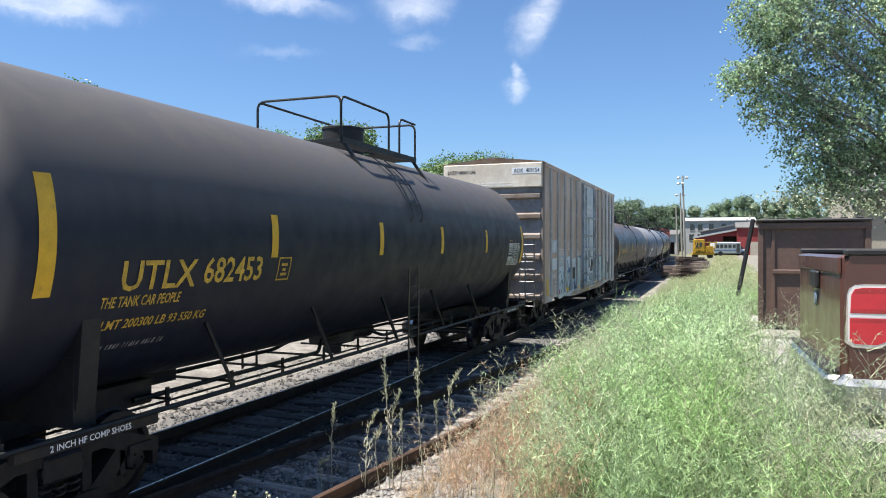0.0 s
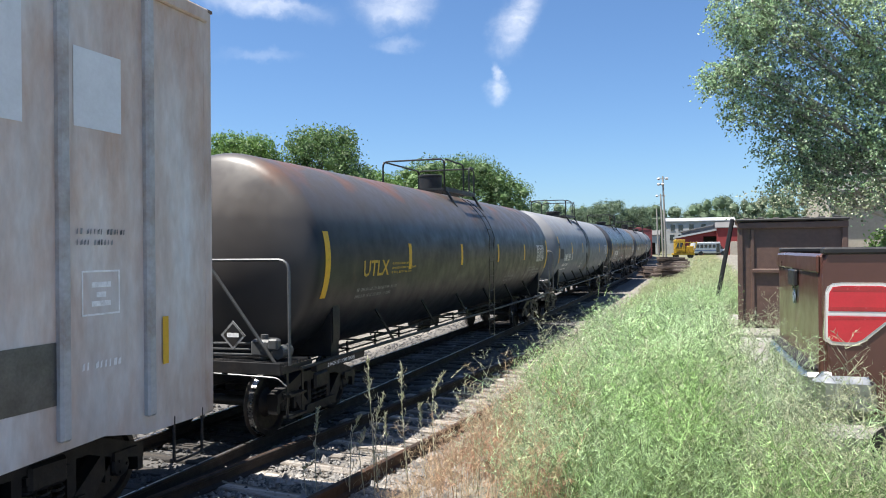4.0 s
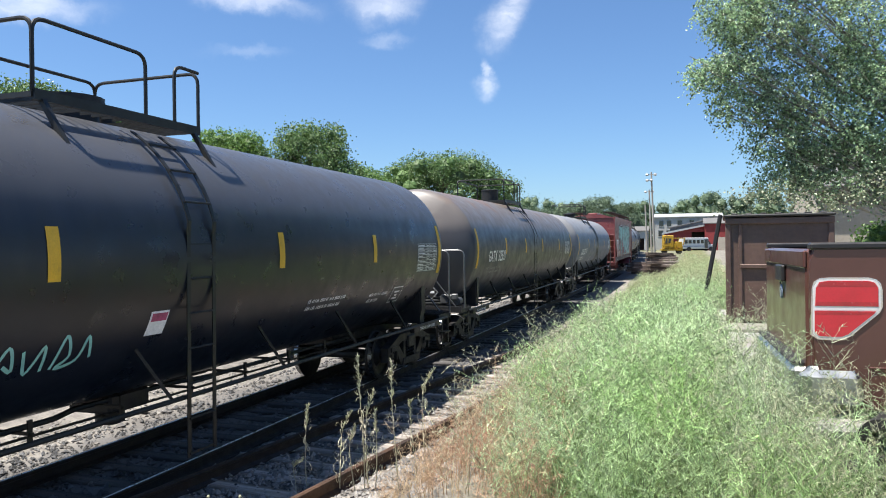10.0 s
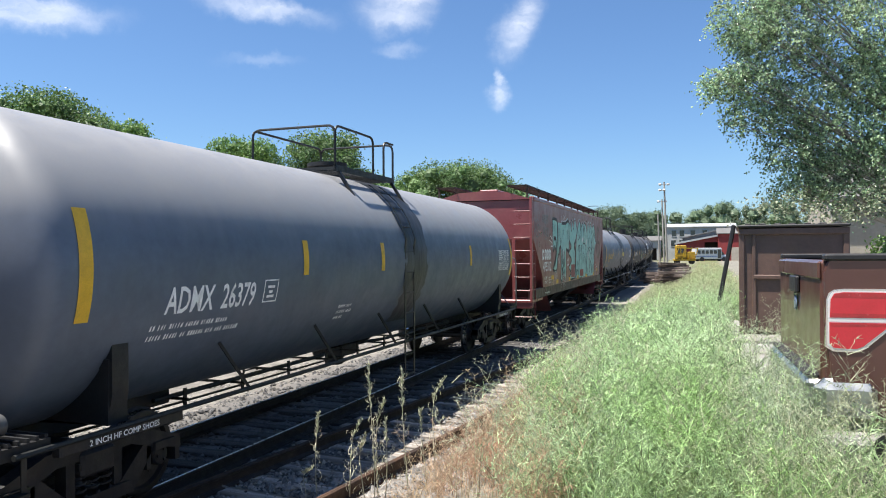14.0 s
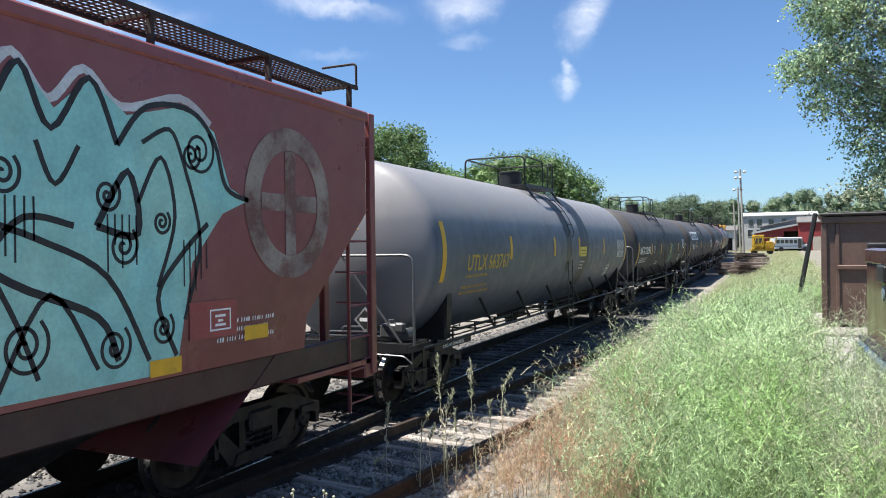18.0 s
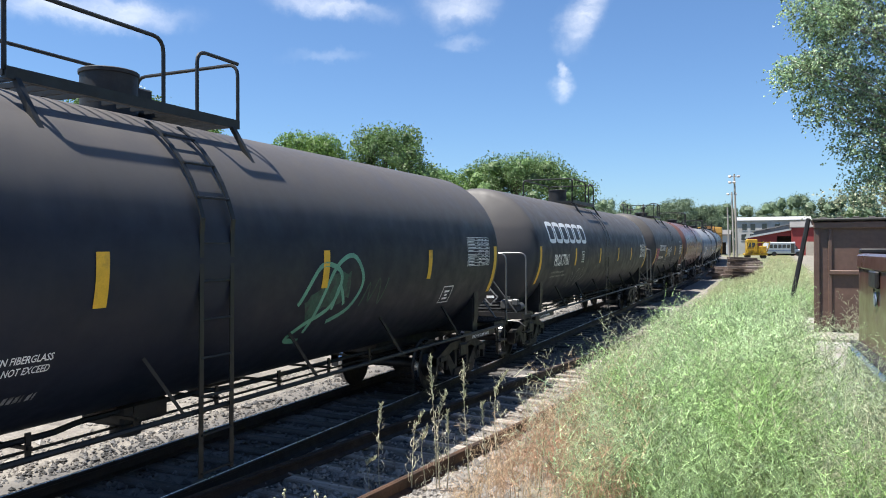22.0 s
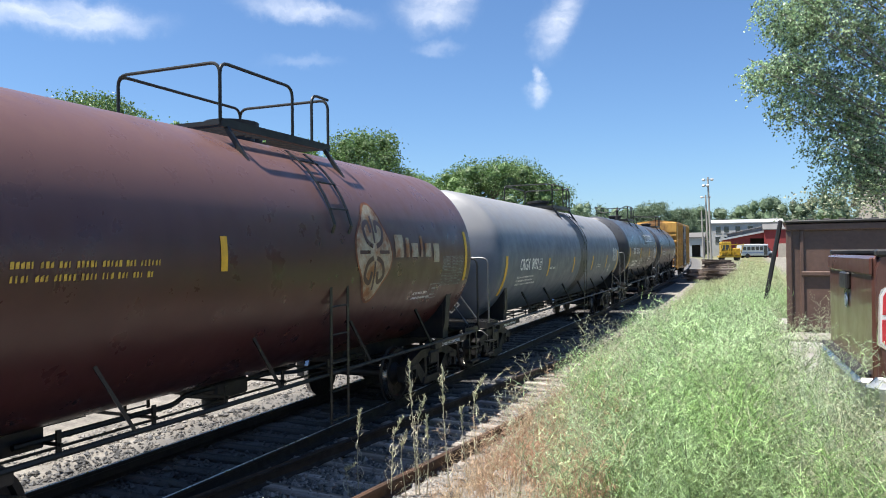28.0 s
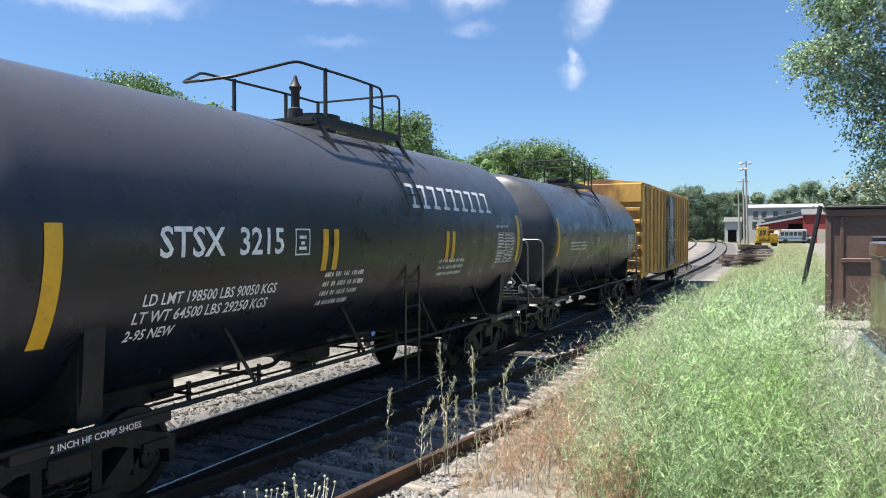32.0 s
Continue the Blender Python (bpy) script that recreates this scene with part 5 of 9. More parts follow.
M_TEAL = material("teal_spray_paint", (0.24, 0.55, 0.53), 0.4, 0, 0.15, 3.0, second=(0.30, 0.58, 0.52), amount=0.5, spot=0.9, grime=1.0)
M_GREENPAINT = material("pale_green_spray_paint", (0.16, 0.42, 0.30), 0.6, 0, 0.2, 5.0)
M_GREENDARK = material("dark_green_spray_paint", (0.03, 0.12, 0.08), 0.6, 0, 0.3, 5.0, second=(0.02, 0.03, 0.03), amount=0.5, spot=5)
M_PINK = material("pink_spray_paint", (0.55, 0.10, 0.22), 0.6, 0, 0.25, 6.0, second=(0.25, 0.05, 0.1), amount=0.3, spot=6)
M_BLUEPAINT = material("blue_spray_paint", (0.06, 0.20, 0.42), 0.6, 0, 0.25, 5.0)
M_CREAM = material("worn_cream_paint", (0.50, 0.42, 0.30), 0.6, 0, 0.25, 5.0, second=(0.35, 0.14, 0.05), amount=0.45, spot=3.0)
M_SCORCH = material("scorched_cream_paint", (0.34, 0.13, 0.05), 0.6, 0, 0.3, 5.0, second=(0.16, 0.05, 0.03), amount=0.5, spot=3.0)
M_BLACKPAINT = material("black_spray_paint", (0.018, 0.02, 0.025), 0.6, 0, 0.2, 5.0)
build_tanks()


# ---------------------------------------------------------------- box cars and the covered hopper
M_BOXGREY = material("weathered_grey_boxcar_paint", (0.60, 0.61, 0.62), 0.6, 0, 0.15, 1.0, 0.04, 20, second=(0.47, 0.345, 0.275), amount=0.62, spot=0.36, stretch=(1, 1.3, 0.45), grime=1.0)
M_BOXEND = material("faded_brown_boxcar_end", (0.28, 0.235, 0.205), 0.6, 0, 0.2, 1.0, 0.05, 20, second=(0.20, 0.145, 0.11), amount=0.45, spot=0.8)
M_BOXHEAD = material("faded_cream_header_paint", (0.62, 0.57, 0.49), 0.6, 0, 0.12, 1.0, 0.05, 20, second=(0.50, 0.44, 0.36), amount=0.4, spot=0.8, grime=1.0)
M_BOXPOST = material("grimy_grey_post_paint", (0.42, 0.435, 0.45), 0.6, 0, 0.15, 2.0, 0.04, 20, second=(0.30, 0.26, 0.23), amount=0.45, spot=1.2, grime=1.0)
M_DOORBAR = material("grimy_blue_grey_bar_paint", (0.36, 0.41, 0.47), 0.55, 0, 0.15, 2.0, 0.04, 20, second=(0.17, 0.165, 0.165), amount=0.45, spot=1.8, grime=1.0)
M_ENDPANEL = material("shaded_end_panel", (0.30, 0.30, 0.315), 0.7, 0, 0.2, 1.0, 0.05, 20, second=(0.22, 0.19, 0.175), amount=0.5, spot=0.8)
M_BOXDOOR = material("blue_grey_door_paint", (0.52, 0.575, 0.64), 0.55, 0, 0.12, 1.5, 0.04, 20, second=(0.45, 0.48, 0.51), amount=0.4, spot=1.0, grime=1.0)
M_BOXROOF = material("rusty_roof_sheet", (0.22, 0.16, 0.12), 0.7, 0.2, 0.25, 1.0, 0.1, 20, second=(0.12, 0.06, 0.035), amount=0.5)
M_YELBOX = material("yellow_boxcar_paint", (0.74, 0.41, 0.09), 0.55, 0, 0.2, 1.0, 0.05, 20, second=(0.26, 0.13, 0.045), amount=0.5, spot=0.9, stretch=(1, 1, 0.35))
M_SILVER = material("pale_worn_door", (0.36, 0.36, 0.35), 0.5, 0.1, 0.25, 2.0, 0.05, 20, second=(0.14, 0.11, 0.09), amount=0.5, spot=1.2)
M_HOPPER = material("oxide_red_hopper_paint", (0.20, 0.052, 0.056), 0.36, 0, 0.12, 0.9, 0.04, 20, second=(0.22, 0.075, 0.070), amount=0.5, spot=0.5, grime=1.0)
M_SILL = material("shaded_maroon_sill", (0.060, 0.026, 0.026), 0.55, 0, 0.2, 2.0, 0.05, 20, second=(0.035, 0.024, 0.022), amount=0.5, spot=1.0, grime=1.0)
M_MESH = material("rusty_walkway_steel", (0.05, 0.035, 0.03), 0.7, 0.3, 0.2, 5.0)
M_WHITEPATCH = material("white_paint_patch", (0.66, 0.70, 0.74), 0.6, 0, 0.06, 3.0, grime=1.0)


def undercarriage(car, half, yb):
    k = Kit().cbox(-0.3, 0.3, -half + 0.1, half - 0.1, 0.70, 0.98, 0.02)
    for y in np.arange(-yb + 1.6, yb - 1.5, 1.2):
        k.box(-1.35, 1.35, y - 0.04, y + 0.04, 0.86, 1.0)
    part("centre_sill", k, M_FRAME, car)
    part("brake_cylinder", Kit().lathe([(-0.45, 0.05), (-0.42, 0.17), (0.4, 0.17), (0.45, 0.05)], "y", 14, (0.75, 1.2, 0.72)), M_FRAME, car)
    part("brake_rod", Kit().tube([(0.2, -yb, 0.62), (0.2, yb, 0.62)], 0.016, 5), M_FRAME, car)
    for s in (-1, 1):
        bogie(car, s * yb)
        coupler(car, s * (half + 0.1), s)


def end_ladder(car, x, y0, z0, z1, mat, s):
    k = Kit()
    for q in (-0.22, 0.22):
        k.beam((x + q, y0, z0), (x + q, y0, z1), 0.045, 0.02)
    for z in np.arange(z0 + 0.05, z1, 0.36):
        k.tube([(x - 0.22, y0 + 0.0, z), (x + 0.22, y0 + 0.0, z)], 0.014, 6)
    part("end_ladder", k, mat, car, "steel ladder on the end")


def box_car(name, label, first, last, x, z0, z1, body, end, roof, door, posts, door_at, door_w, end_ribs=True):
    car = thing(name, label, "box car", car_group())
    mid, half = (first + last) / 2, (last - first) / 2
    car["mid"] = mid
    # sides, with thickness
    for s in (-1, 1):
        k = Kit().box(s * x - 0.03, s * x + 0.03, -half, half, z0 + 0.25, z1)
        k.plate([(-half, z0 + 0.25), (-half, z0 + 0.02), (-half + 0.9, z0 + 0.02), (-half + 1.4, z0 + 0.12), (-door_w, z0 - 0.04), (door_w, z0 - 0.04), (half - 1.4, z0 + 0.12), (half - 0.9, z0 + 0.02), (half, z0 + 0.02), (half, z0 + 0.25)], s * x - 0.03, s * x + 0.03)
        part("side_wall", k, body, car)
        for y in posts:
            part("side_post", lambda: Kit().cbox(-0.03, 0.06, -0.055, 0.055, z0 + 0.18, z1 - 0.06, 0.02), M_BOXPOST if name == "grey_box_car" else body, car, "", pose(s * (x + 0.03), y, 0, 0, 0, 0 if s > 0 else 180), key=(name, "post"))
        part("top_chord", Kit().cbox(s * x - 0.04, s * x + 0.07, -half, half, z1 - 0.12, z1 + 0.02, 0.015), body, car)
    part("floor_pan", Kit().box(-x, x, -half, half, z0 + 0.2, z0 + 0.3), M_FRAME, car)
    # ends with pressed ribs
    for s in (-1, 1):
        k = Kit().box(-x + 0.03, x - 0.03, s * half - 0.03, s * half + 0.03, z0 + 0.1, z1)
        # the grey car's end panel is coloured dark for the shade between its ribs
        part("end_wall", k, M_ENDPANEL if name == "grey_box_car" else end, car)
        for z in np.linspace(z0 + 0.2, z1 - 0.98, 6):
            rib = Kit()
            o = [(0.03, -0.10), (0.12, -0.05), (0.12, 0.05), (0.03, 0.10)]
            v = [(q * (x - 0.07), s * (half + a), z + b) for q in (-1, 1) for a, b in o]
            rib.add(v, [(0, 1, 2, 3), (4, 7, 6, 5), (0, 4, 5, 1), (1, 5, 6, 2), (2, 6, 7, 3)])
            part("end_rib", rib, end, car, "pressed rib across the end")
        part("end_header", Kit().cbox(-x, x, s * (half + 0.07) - 0.07, s * (half + 0.07) + 0.07, z1 - 0.72, z1, 0.02), M_BOXHEAD if name == "grey_box_car" else end, car)
        for q in (-1, 1):
            part("corner_post", Kit().cbox(q * x - 0.05, q * x + 0.035, s * half - 0.06, s * half + 0.09, z0 + 0.02, z1 + 0.02, 0.02), end if s < 0 else body, car)
        end_ladder(car, 1.1, s * (half + 0.22), z0 - 0.1, z0 + 1.9, M_PIPE, s)
        part("crossover_platform", Kit().box(-1.0, 1.0, s * (half + 0.12), s * (half + 0.55), z0 + 0.12, z0 + 0.16), M_MESH, car)
        part("grab_iron", Kit().tube(rounded([(-1.2, s * (half + 0.14), z0 + 1.25), (-1.2, s * (half + 0.22), z0 + 1.25), (1.3, s * (half + 0.22), z0 + 1.25), (1.3, s * (half + 0.14), z0 + 1.25)], 0.05), 0.014, 6), M_PIPE, car)
        for q in (-1, 1):
            part("stirrup_step", Kit().tube(rounded([(q * (x + 0.02), s * (half - 0.1), z0 + 0.1), (q * (x + 0.02), s * (half - 0.1), z0 - 0.35), (q * (x + 0.02), s * (half - 0.52), z0 - 0.35), (q * (x + 0.02), s * (half - 0.52), z0 + 0.1)], 0.05), 0.015, 6), M_FRAME, car)
    part("hand_brake_wheel", Kit().tube([(-0.7 + 0.26 * math.cos(t), -(half + 0.3), z0 + 1.7 + 0.26 * math.sin(t)) for t in np.linspace(0, 2 * math.pi, 21)], 0.014, 6, False).beam((-0.7, -(half + 0.3), z0 + 1.45), (-0.7, -(half + 0.3), z0 + 1.95), 0.02, 0.02).beam((-0.96, -(half + 0.3), z0 + 1.7), (-0.44, -(half + 0.3), z0 + 1.7), 0.02, 0.02), M_PIPE, car)
    part("brake_housing", Kit().cbox(-0.3, 0.15, -(half + 0.32), -(half + 0.1), z0 + 0.75, z0 + 1.25, 0.02), end, car)
    # ribbed roof
    k = Kit()
    prof = [(-x - 0.04, z1), (-x - 0.04, z1 + 0.03), (0, z1 + 0.2), (x + 0.04, z1 + 0.03), (x + 0.04, z1)]
    v = [(a, y, b) for y in (-half - 0.1, half + 0.1) for a, b in prof]
    k.add(v, [(0, 1, 2, 3, 4), (9, 8, 7, 6, 5)] + [(i, i + 1, i + 6, i + 5) for i in range(4)] + [(4, 0, 5, 9)])
    r = part("roof", k, roof, car, "low ridged sheet roof")
    for y in np.arange(-half + 0.5, half, 1.05):
        k = Kit().beam((-x + 0.1, y, z1 + 0.05), (0, y, z1 + 0.21), 0.07, 0.03).beam((0, y, z1 + 0.21), (x - 0.1, y, z1 + 0.05), 0.07, 0.03)
        part("roof_seam", k, roof, r)
    # sliding door on each side
    for s in (-1, 1):
        d = part("sliding_door", Kit().cbox(s * x + s * 0.03 - 0.035, s * x + s * 0.03 + 0.035 + 0.03, door_at - door_w / 2, door_at + door_w / 2, z0 + 0.2, z1 - 0.18, 0.01), door, car, "sliding plug door")
        xo = s * (x + 0.09)
        dz = (z1 - z0) / 4.18

        def up(v):
            return z0 + (v - 0.82) * dz

        def bar(y0, y1, a, c, deep=0.05, nm="door_bar", mat=M_DOORBAR if name == "grey_box_car" else door):
            part(nm, Kit().cbox(min(xo - s * 0.02, xo + s * deep), max(xo - s * 0.02, xo + s * deep), door_at + y0, door_at + y1, up(a), up(c), 0.008), mat, d)
        k = door_w / 2.9
        for y, a, c in ((-1.46, 1.0, 4.9), (-0.92, 1.1, 4.75), (0.91, 1.0, 4.85), (1.26, 1.05, 4.8)):
            bar(y * k, (y + 0.075) * k, a, c)
        bar(-0.23 * k, -0.17 * k, 1.75, 3.6, 0.035)
        for z, y0, y1, h in ((3.62, -1.4, 1.3, 0.07), (2.92, -1.4, 1.3, 0.06), (2.40, -1.4, 1.45, 0.12), (1.42, -0.9, 0.95, 0.05), (1.10, -1.4, 1.35, 0.09)):
            bar(y0 * k, y1 * k, z - h / 2, z + h / 2, 0.045)
        # locking gear
        bar(-0.24 * k, 0.14 * k, 1.68, 2.33, 0.041, "lock_plate")
        bar(0.20 * k, 0.62 * k, 1.55, 2.02, 0.03, "lock_housing", M_PIPE)
        bar(-0.85 * k, -0.3 * k, 2.03, 2.07, 0.06, "lock_rod")
        bar(0.0, 0.9 * k, 2.09, 2.14, 0.075, "lock_lever")
        bar(0.1 * k, 0.9 * k, 1.72, 1.76, 0.075, "lock_lever", M_PIPE)
        bar(-0.15 * k, 0.85 * k, 1.22, 1.36, 0.04, "lock_plate")
        for y in (-1.42, -0.88, 0.95, 1.30):
            for z in (2.92, 2.05, 1.5):
                bar((y - 0.06) * k, (y + 0.09) * k, z - 0.05, z + 0.05, 0.07, "rod_guide")
        part("door_wheel", Kit().tube([(xo + s * 0.05, door_at + (0.36 + 0.15 * math.cos(t)) * k, up(1.83) + 0.15 * math.sin(t)) for t in np.linspace(0, 2 * math.pi, 17)], 0.014, 6, False), M_PIPE, d)
        part("door_track", Kit().cbox(s * (x + 0.02), s * (x + 0.13), door_at - door_w * 0.5, door_at + door_w * 1.1, z0 + 0.1, z0 + 0.18, 0.01), body, car)
    undercarriage(car, half, half - 1.55)
    CARS.append(car)
    return car, half


def build_boxes():
    B0, B1, BX = 21.15, 36.33, 1.535
    posts = [-6.78, -5.74, -4.62, -3.54, -2.46, 2.5, 3.6, 4.73, 5.75, 6.72]
    car, half = box_car("grey_box_car", "grey high-cube box car with brown stains and blue graffiti", B0, B1, BX, 0.82, 5.0, M_BOXGREY, M_BOXEND, M_BOXROOF, M_BOXDOOR, posts, 0.05, 2.9)
    put, low = on_wall(BX + 0.03), on_wall(BX + 0.03, 0.003)
    door = on_wall(BX + 0.095, 0.012)

    def patch(u, z, w, h, mat, onto=put, name="paint_patch", label="painted patch"):
        decal(name, ([(u, z), (u + w, z), (u + w, z + h), (u, z + h)], [(0, 1, 2, 3)]), onto, mat, car, label)
    marks(car, put, [("LD LMT", -6.5, 1.55, 0.42, 0.11, WH), ("", -6.4, 1.3, 0.7, 0.2, GY), ("", -5.4, 2.3, 0.8, 0.16, WH), ("[]", -3.95, 2.36, 0.2, 0.3, WH), ("", 5.95, 1.5, 0.5, 0.12, WH), ("[]", 5.95, 1.98, 0.42, 0.38, WH), ("", 5.9, 2.55, 0.5, 0.18, GY), ("", -1.75, 2.2, 0.3, 0.18, WH)])
    marks(car, door, [("CLOSE AND LOCK DOORS", -0.72, 3.98, 1.25, 0.13, WH), ("BEFORE MOVING CAR", -0.62, 3.77, 1.05, 0.13, WH), ("", -1.36, 2.5, 0.4, 0.25, WH), ("", 0.1, 2.66, 0.7, 0.05, WH), ("", 0.55, 2.1, 0.34, 0.1, WH), ("", -1.33, 1.42, 0.3, 0.25, WH), ("", -0.12, 2.22, 0.25, 0.1, WH)])
    decal("small_lettering", stroke([(-0.02 + 0.08 * math.cos(t), 2.68 + 0.1 * math.sin(t)) for t in np.arange(0, 6.2, 0.7)], 0.05, True), door, M_LETTER, car)
    for u, z, w, h in ((-6.68, 1.79, 0.86, 0.36), (4.80, 3.5, 0.6, 0.92), (5.88, 3.55, 0.52, 0.66)):
        patch(u, z, w, h, M_WHITEPATCH, label="white painted patch")
    patch(-1.36, 2.98, 0.36, 0.16, M_WHITEPATCH, door)
    patch(-0.12, 1.78, 0.2, 0.3, M_WHITEPATCH, on_wall(BX + 0.132, 0.004))
    patch(-5.5, 1.86, 1.0, 0.36, M_BOXDOOR, on_wall(BX + 0.03, 0.009))
    marks(car, on_wall(BX + 0.03, 0.012), [("", -5.2, 1.96, 0.45, 0.2, WH)])
    patch(-6.68, 2.33, 0.86, 0.38, M_BOXDOOR, on_wall(BX + 0.03, 0.009), label="blue-grey repainted panel")
    marks(car, on_wall(BX + 0.03, 0.012), [("AOK", -6.52, 2.41, 0.52, 0.22, WH)])
    patch(-3.2, 1.38, 0.48, 0.4, M_FRAME, on_wall(BX + 0.03, 0.009))
    patch(4.95, 1.3, 0.75, 0.5, M_PIPE)
    for u, w, z, h in ((-7.28, 0.24, 1.06, 0.5), (-6.9, 0.35, 0.98, 0.12), (-4.35, 0.5, 1.0, 0.14), (-2.34, 0.44, 0.98, 0.14), (-0.25, 0.5, 0.80, 0.08), (1.74, 0.55, 1.0, 0.13), (3.68, 0.56, 1.02, 0.13), (6.9, 0.08, 1.45, 0.45)):
        patch(u, z, w, h, M_YELLOW, on_wall(BX + 0.03, 0.014), "reflective_strip", "yellow reflective strip")
    patch(-5.55, 0.98, 0.22, 0.16, M_PINK, on_wall(BX + 0.03, 0.014), "reflective_strip", "red reflective strip")
    # pale sprayed letters with blue outlines low on the wall and over the door
    def blob(o):
        return (o, [tuple(range(len(o)))])
    decal("graffiti_fill", blob([(-5.55, 0.86), (-5.6, 1.5), (-5.45, 1.9), (-4.9, 2.0), (-4.5, 1.95), (-4.3, 2.12), (-3.7, 2.2), (-3.3, 2.05), (-2.6, 2.12), (-2.5, 0.98), (-3.4, 0.9), (-4.3, 0.92), (-5.0, 0.85)]), low, M_GRAFWASH, car, "pale blue sprayed fill")
    decal("graffiti_fill", blob([(-2.42, 0.95), (-2.42, 2.12), (-1.95, 2.18), (-1.55, 2.1), (-1.55, 0.95)]), low, M_GRAFGREEN, car, "pale green sprayed fill")
    decal("graffiti_fill", join(blob([(-1.36, 1.12), (-1.36, 1.62), (-0.95, 1.7), (-0.95, 1.12)]), blob([(-0.82, 1.16), (-0.82, 1.36), (-0.3, 1.37), (0.3, 1.3), (0.85, 1.2), (0.85, 1.16)])), on_wall(BX + 0.095, 0.004), M_GRAFGREEN, car, "pale green sprayed fill")
    decal("graffiti_fill", blob([(-0.62 + 0.17 * math.cos(t), 1.72 + 0.24 * math.sin(t)) for t in np.arange(0, 6.2, 0.5)]), on_wall(BX + 0.095, 0.004), M_GRAFWASH, car, "pale blue sprayed fill")
    decal("graffiti_fill", blob([(1.66, 1.05), (1.68, 2.05), (2.3, 2.1), (3.0, 2.08), (3.5, 2.12), (3.9, 2.1), (4.2, 1.95), (4.05, 1.7), (4.35, 1.45), (4.3, 1.1), (3.0, 1.08)]), low, M_GRAFGREEN, car, "pale green sprayed fill")
    blue = [[(-5.5, 0.9), (-5.6, 1.3), (-5.35, 1.72), (-5.0, 1.45), (-4.95, 1.2), (-5.2, 1.0)], [(-4.95, 1.2), (-4.7, 1.7), (-4.4, 1.4), (-4.55, 1.0)], [(-4.45, 1.9), (-4.4, 1.3), (-4.2, 1.0)], [(-4.2, 1.75), (-4.05, 2.05), (-3.9, 1.75)], [(-3.6, 0.95), (-3.75, 1.5), (-3.4, 1.85), (-3.1, 1.5), (-3.25, 0.95)],
            [(-2.44, 2.1), (-2.0, 2.14), (-1.6, 2.1)], [(-2.44, 2.1), (-2.15, 1.6), (-2.05, 1.1), (-2.2, 0.97)], [(1.7, 1.05), (1.68, 2.05), (2.3, 2.09), (2.2, 1.65), (1.9, 1.5), (2.3, 1.12)], [(2.35, 2.09), (2.4, 1.1)], [(2.35, 2.09), (3.4, 2.1)], [(2.75, 2.05), (2.72, 1.6), (2.8, 1.1)], [(3.42, 2.12), (3.4, 1.12)], [(3.55, 2.1), (3.6, 1.2), (3.75, 1.08)], [(2.95 + 0.13 * math.cos(t), 1.5 + 0.3 * math.sin(t)) for t in np.arange(0, 6.8, 0.6)], [(4.0, 1.65), (4.3, 1.45), (4.25, 1.12)]]
    decal("graffiti_outline", join(*[stroke(o, 0.045, seed=i) for i, o in enumerate(blue)]), put, M_BLUEPAINT, car, "blue graffiti outlines")
    decal("graffiti_fill", join(stroke([(-3.95, 1.7), (-3.45, 1.65), (-3.8, 1.0)], 0.16), stroke([(-2.95, 1.3), (-2.7, 0.95)], 0.2), stroke([(2.3, 1.3), (2.36, 1.1)], 0.18), stroke([(1.98, 1.82), (2.12, 1.9)], 0.16)), on_wall(BX + 0.03, 0.008), M_BLUEPAINT, car, "blue sprayed shapes")
    decal("graffiti_outline", join(stroke([(-1.33, 1.2), (-0.95, 1.25)], 0.08), stroke([(-0.7, 1.5), (-0.45, 1.5)], 0.08), stroke([(0.1, 1.22), (0.5, 1.18)], 0.05)), on_wall(BX + 0.095, 0.007), M_BLUEPAINT, car, "blue graffiti outlines")
    black = [[(-4.7, 1.3), (-4.5, 1.6), (-4.35, 1.2), (-4.6, 1.0)], [(-4.3, 1.1), (-4.1, 1.7), (-3.9, 1.5), (-4.15, 1.25), (-3.9, 1.05), (-4.2, 0.95)], [(-5.3, 1.25), (-5.15, 1.4), (-5.0, 1.3)], [(-2.95, 1.0), (-2.75, 1.45), (-2.6, 1.0), (-2.5, 1.4)], [(-5.25, 0.95), (-5.1, 1.1), (-5.05, 0.95)], [(-1.6, 2.2), (-1.72, 1.6), (-1.6, 1.0)]]
    decal("graffiti_tag", join(*[stroke(o, 0.04, seed=i) for i, o in enumerate(black)]), on_wall(BX + 0.03, 0.010), M_BLACKPAINT, car, "black scrawled tag")
    decal("graffiti_tag", join(stroke([(-2.3, 2.2), (-2.18, 2.36), (-2.1, 2.18), (-2.0, 2.36), (-1.9, 2.2), (-1.75, 2.32)], 0.03), stroke([(3.75, 2.1), (3.95, 2.16), (4.1, 1.95), (4.0, 1.72)], 0.035)), put, M_LETTER, car, "white scrawled tag")
    decal("graffiti_outline", stroke([(-5.5, 2.2), (-5.3, 2.3), (-5.2, 2.2), (-4.95, 2.3), (-4.7, 2.22)], 0.03), put, M_LETTER, car, "white scrawled tag")

    def endput(u, z):
        return (u, -half - 0.146, z)
    decal("sign_patch", ([(0.62, 4.68), (1.5, 4.68), (1.5, 4.86), (0.62, 4.86)], [(0, 1, 2, 3)]), endput, M_WHITEPATCH, car, "white painted number panel")
    decal("lettering", word_kit("AOK  409154", 0.68, 4.705, 0.78, 0.13), lambda u, z: (u, -half - 0.149, z), M_BLACKPAINT, car)
    decal("lettering", word_kit("EXCESS HEIGHT CAR", -1.4, 4.72, 0.9, 0.10), endput, M_FRAME, car)
    decal("small_lettering", bars(-0.3, 4.32, 1.0, 0.14, 2, 2), endput, WH, car)

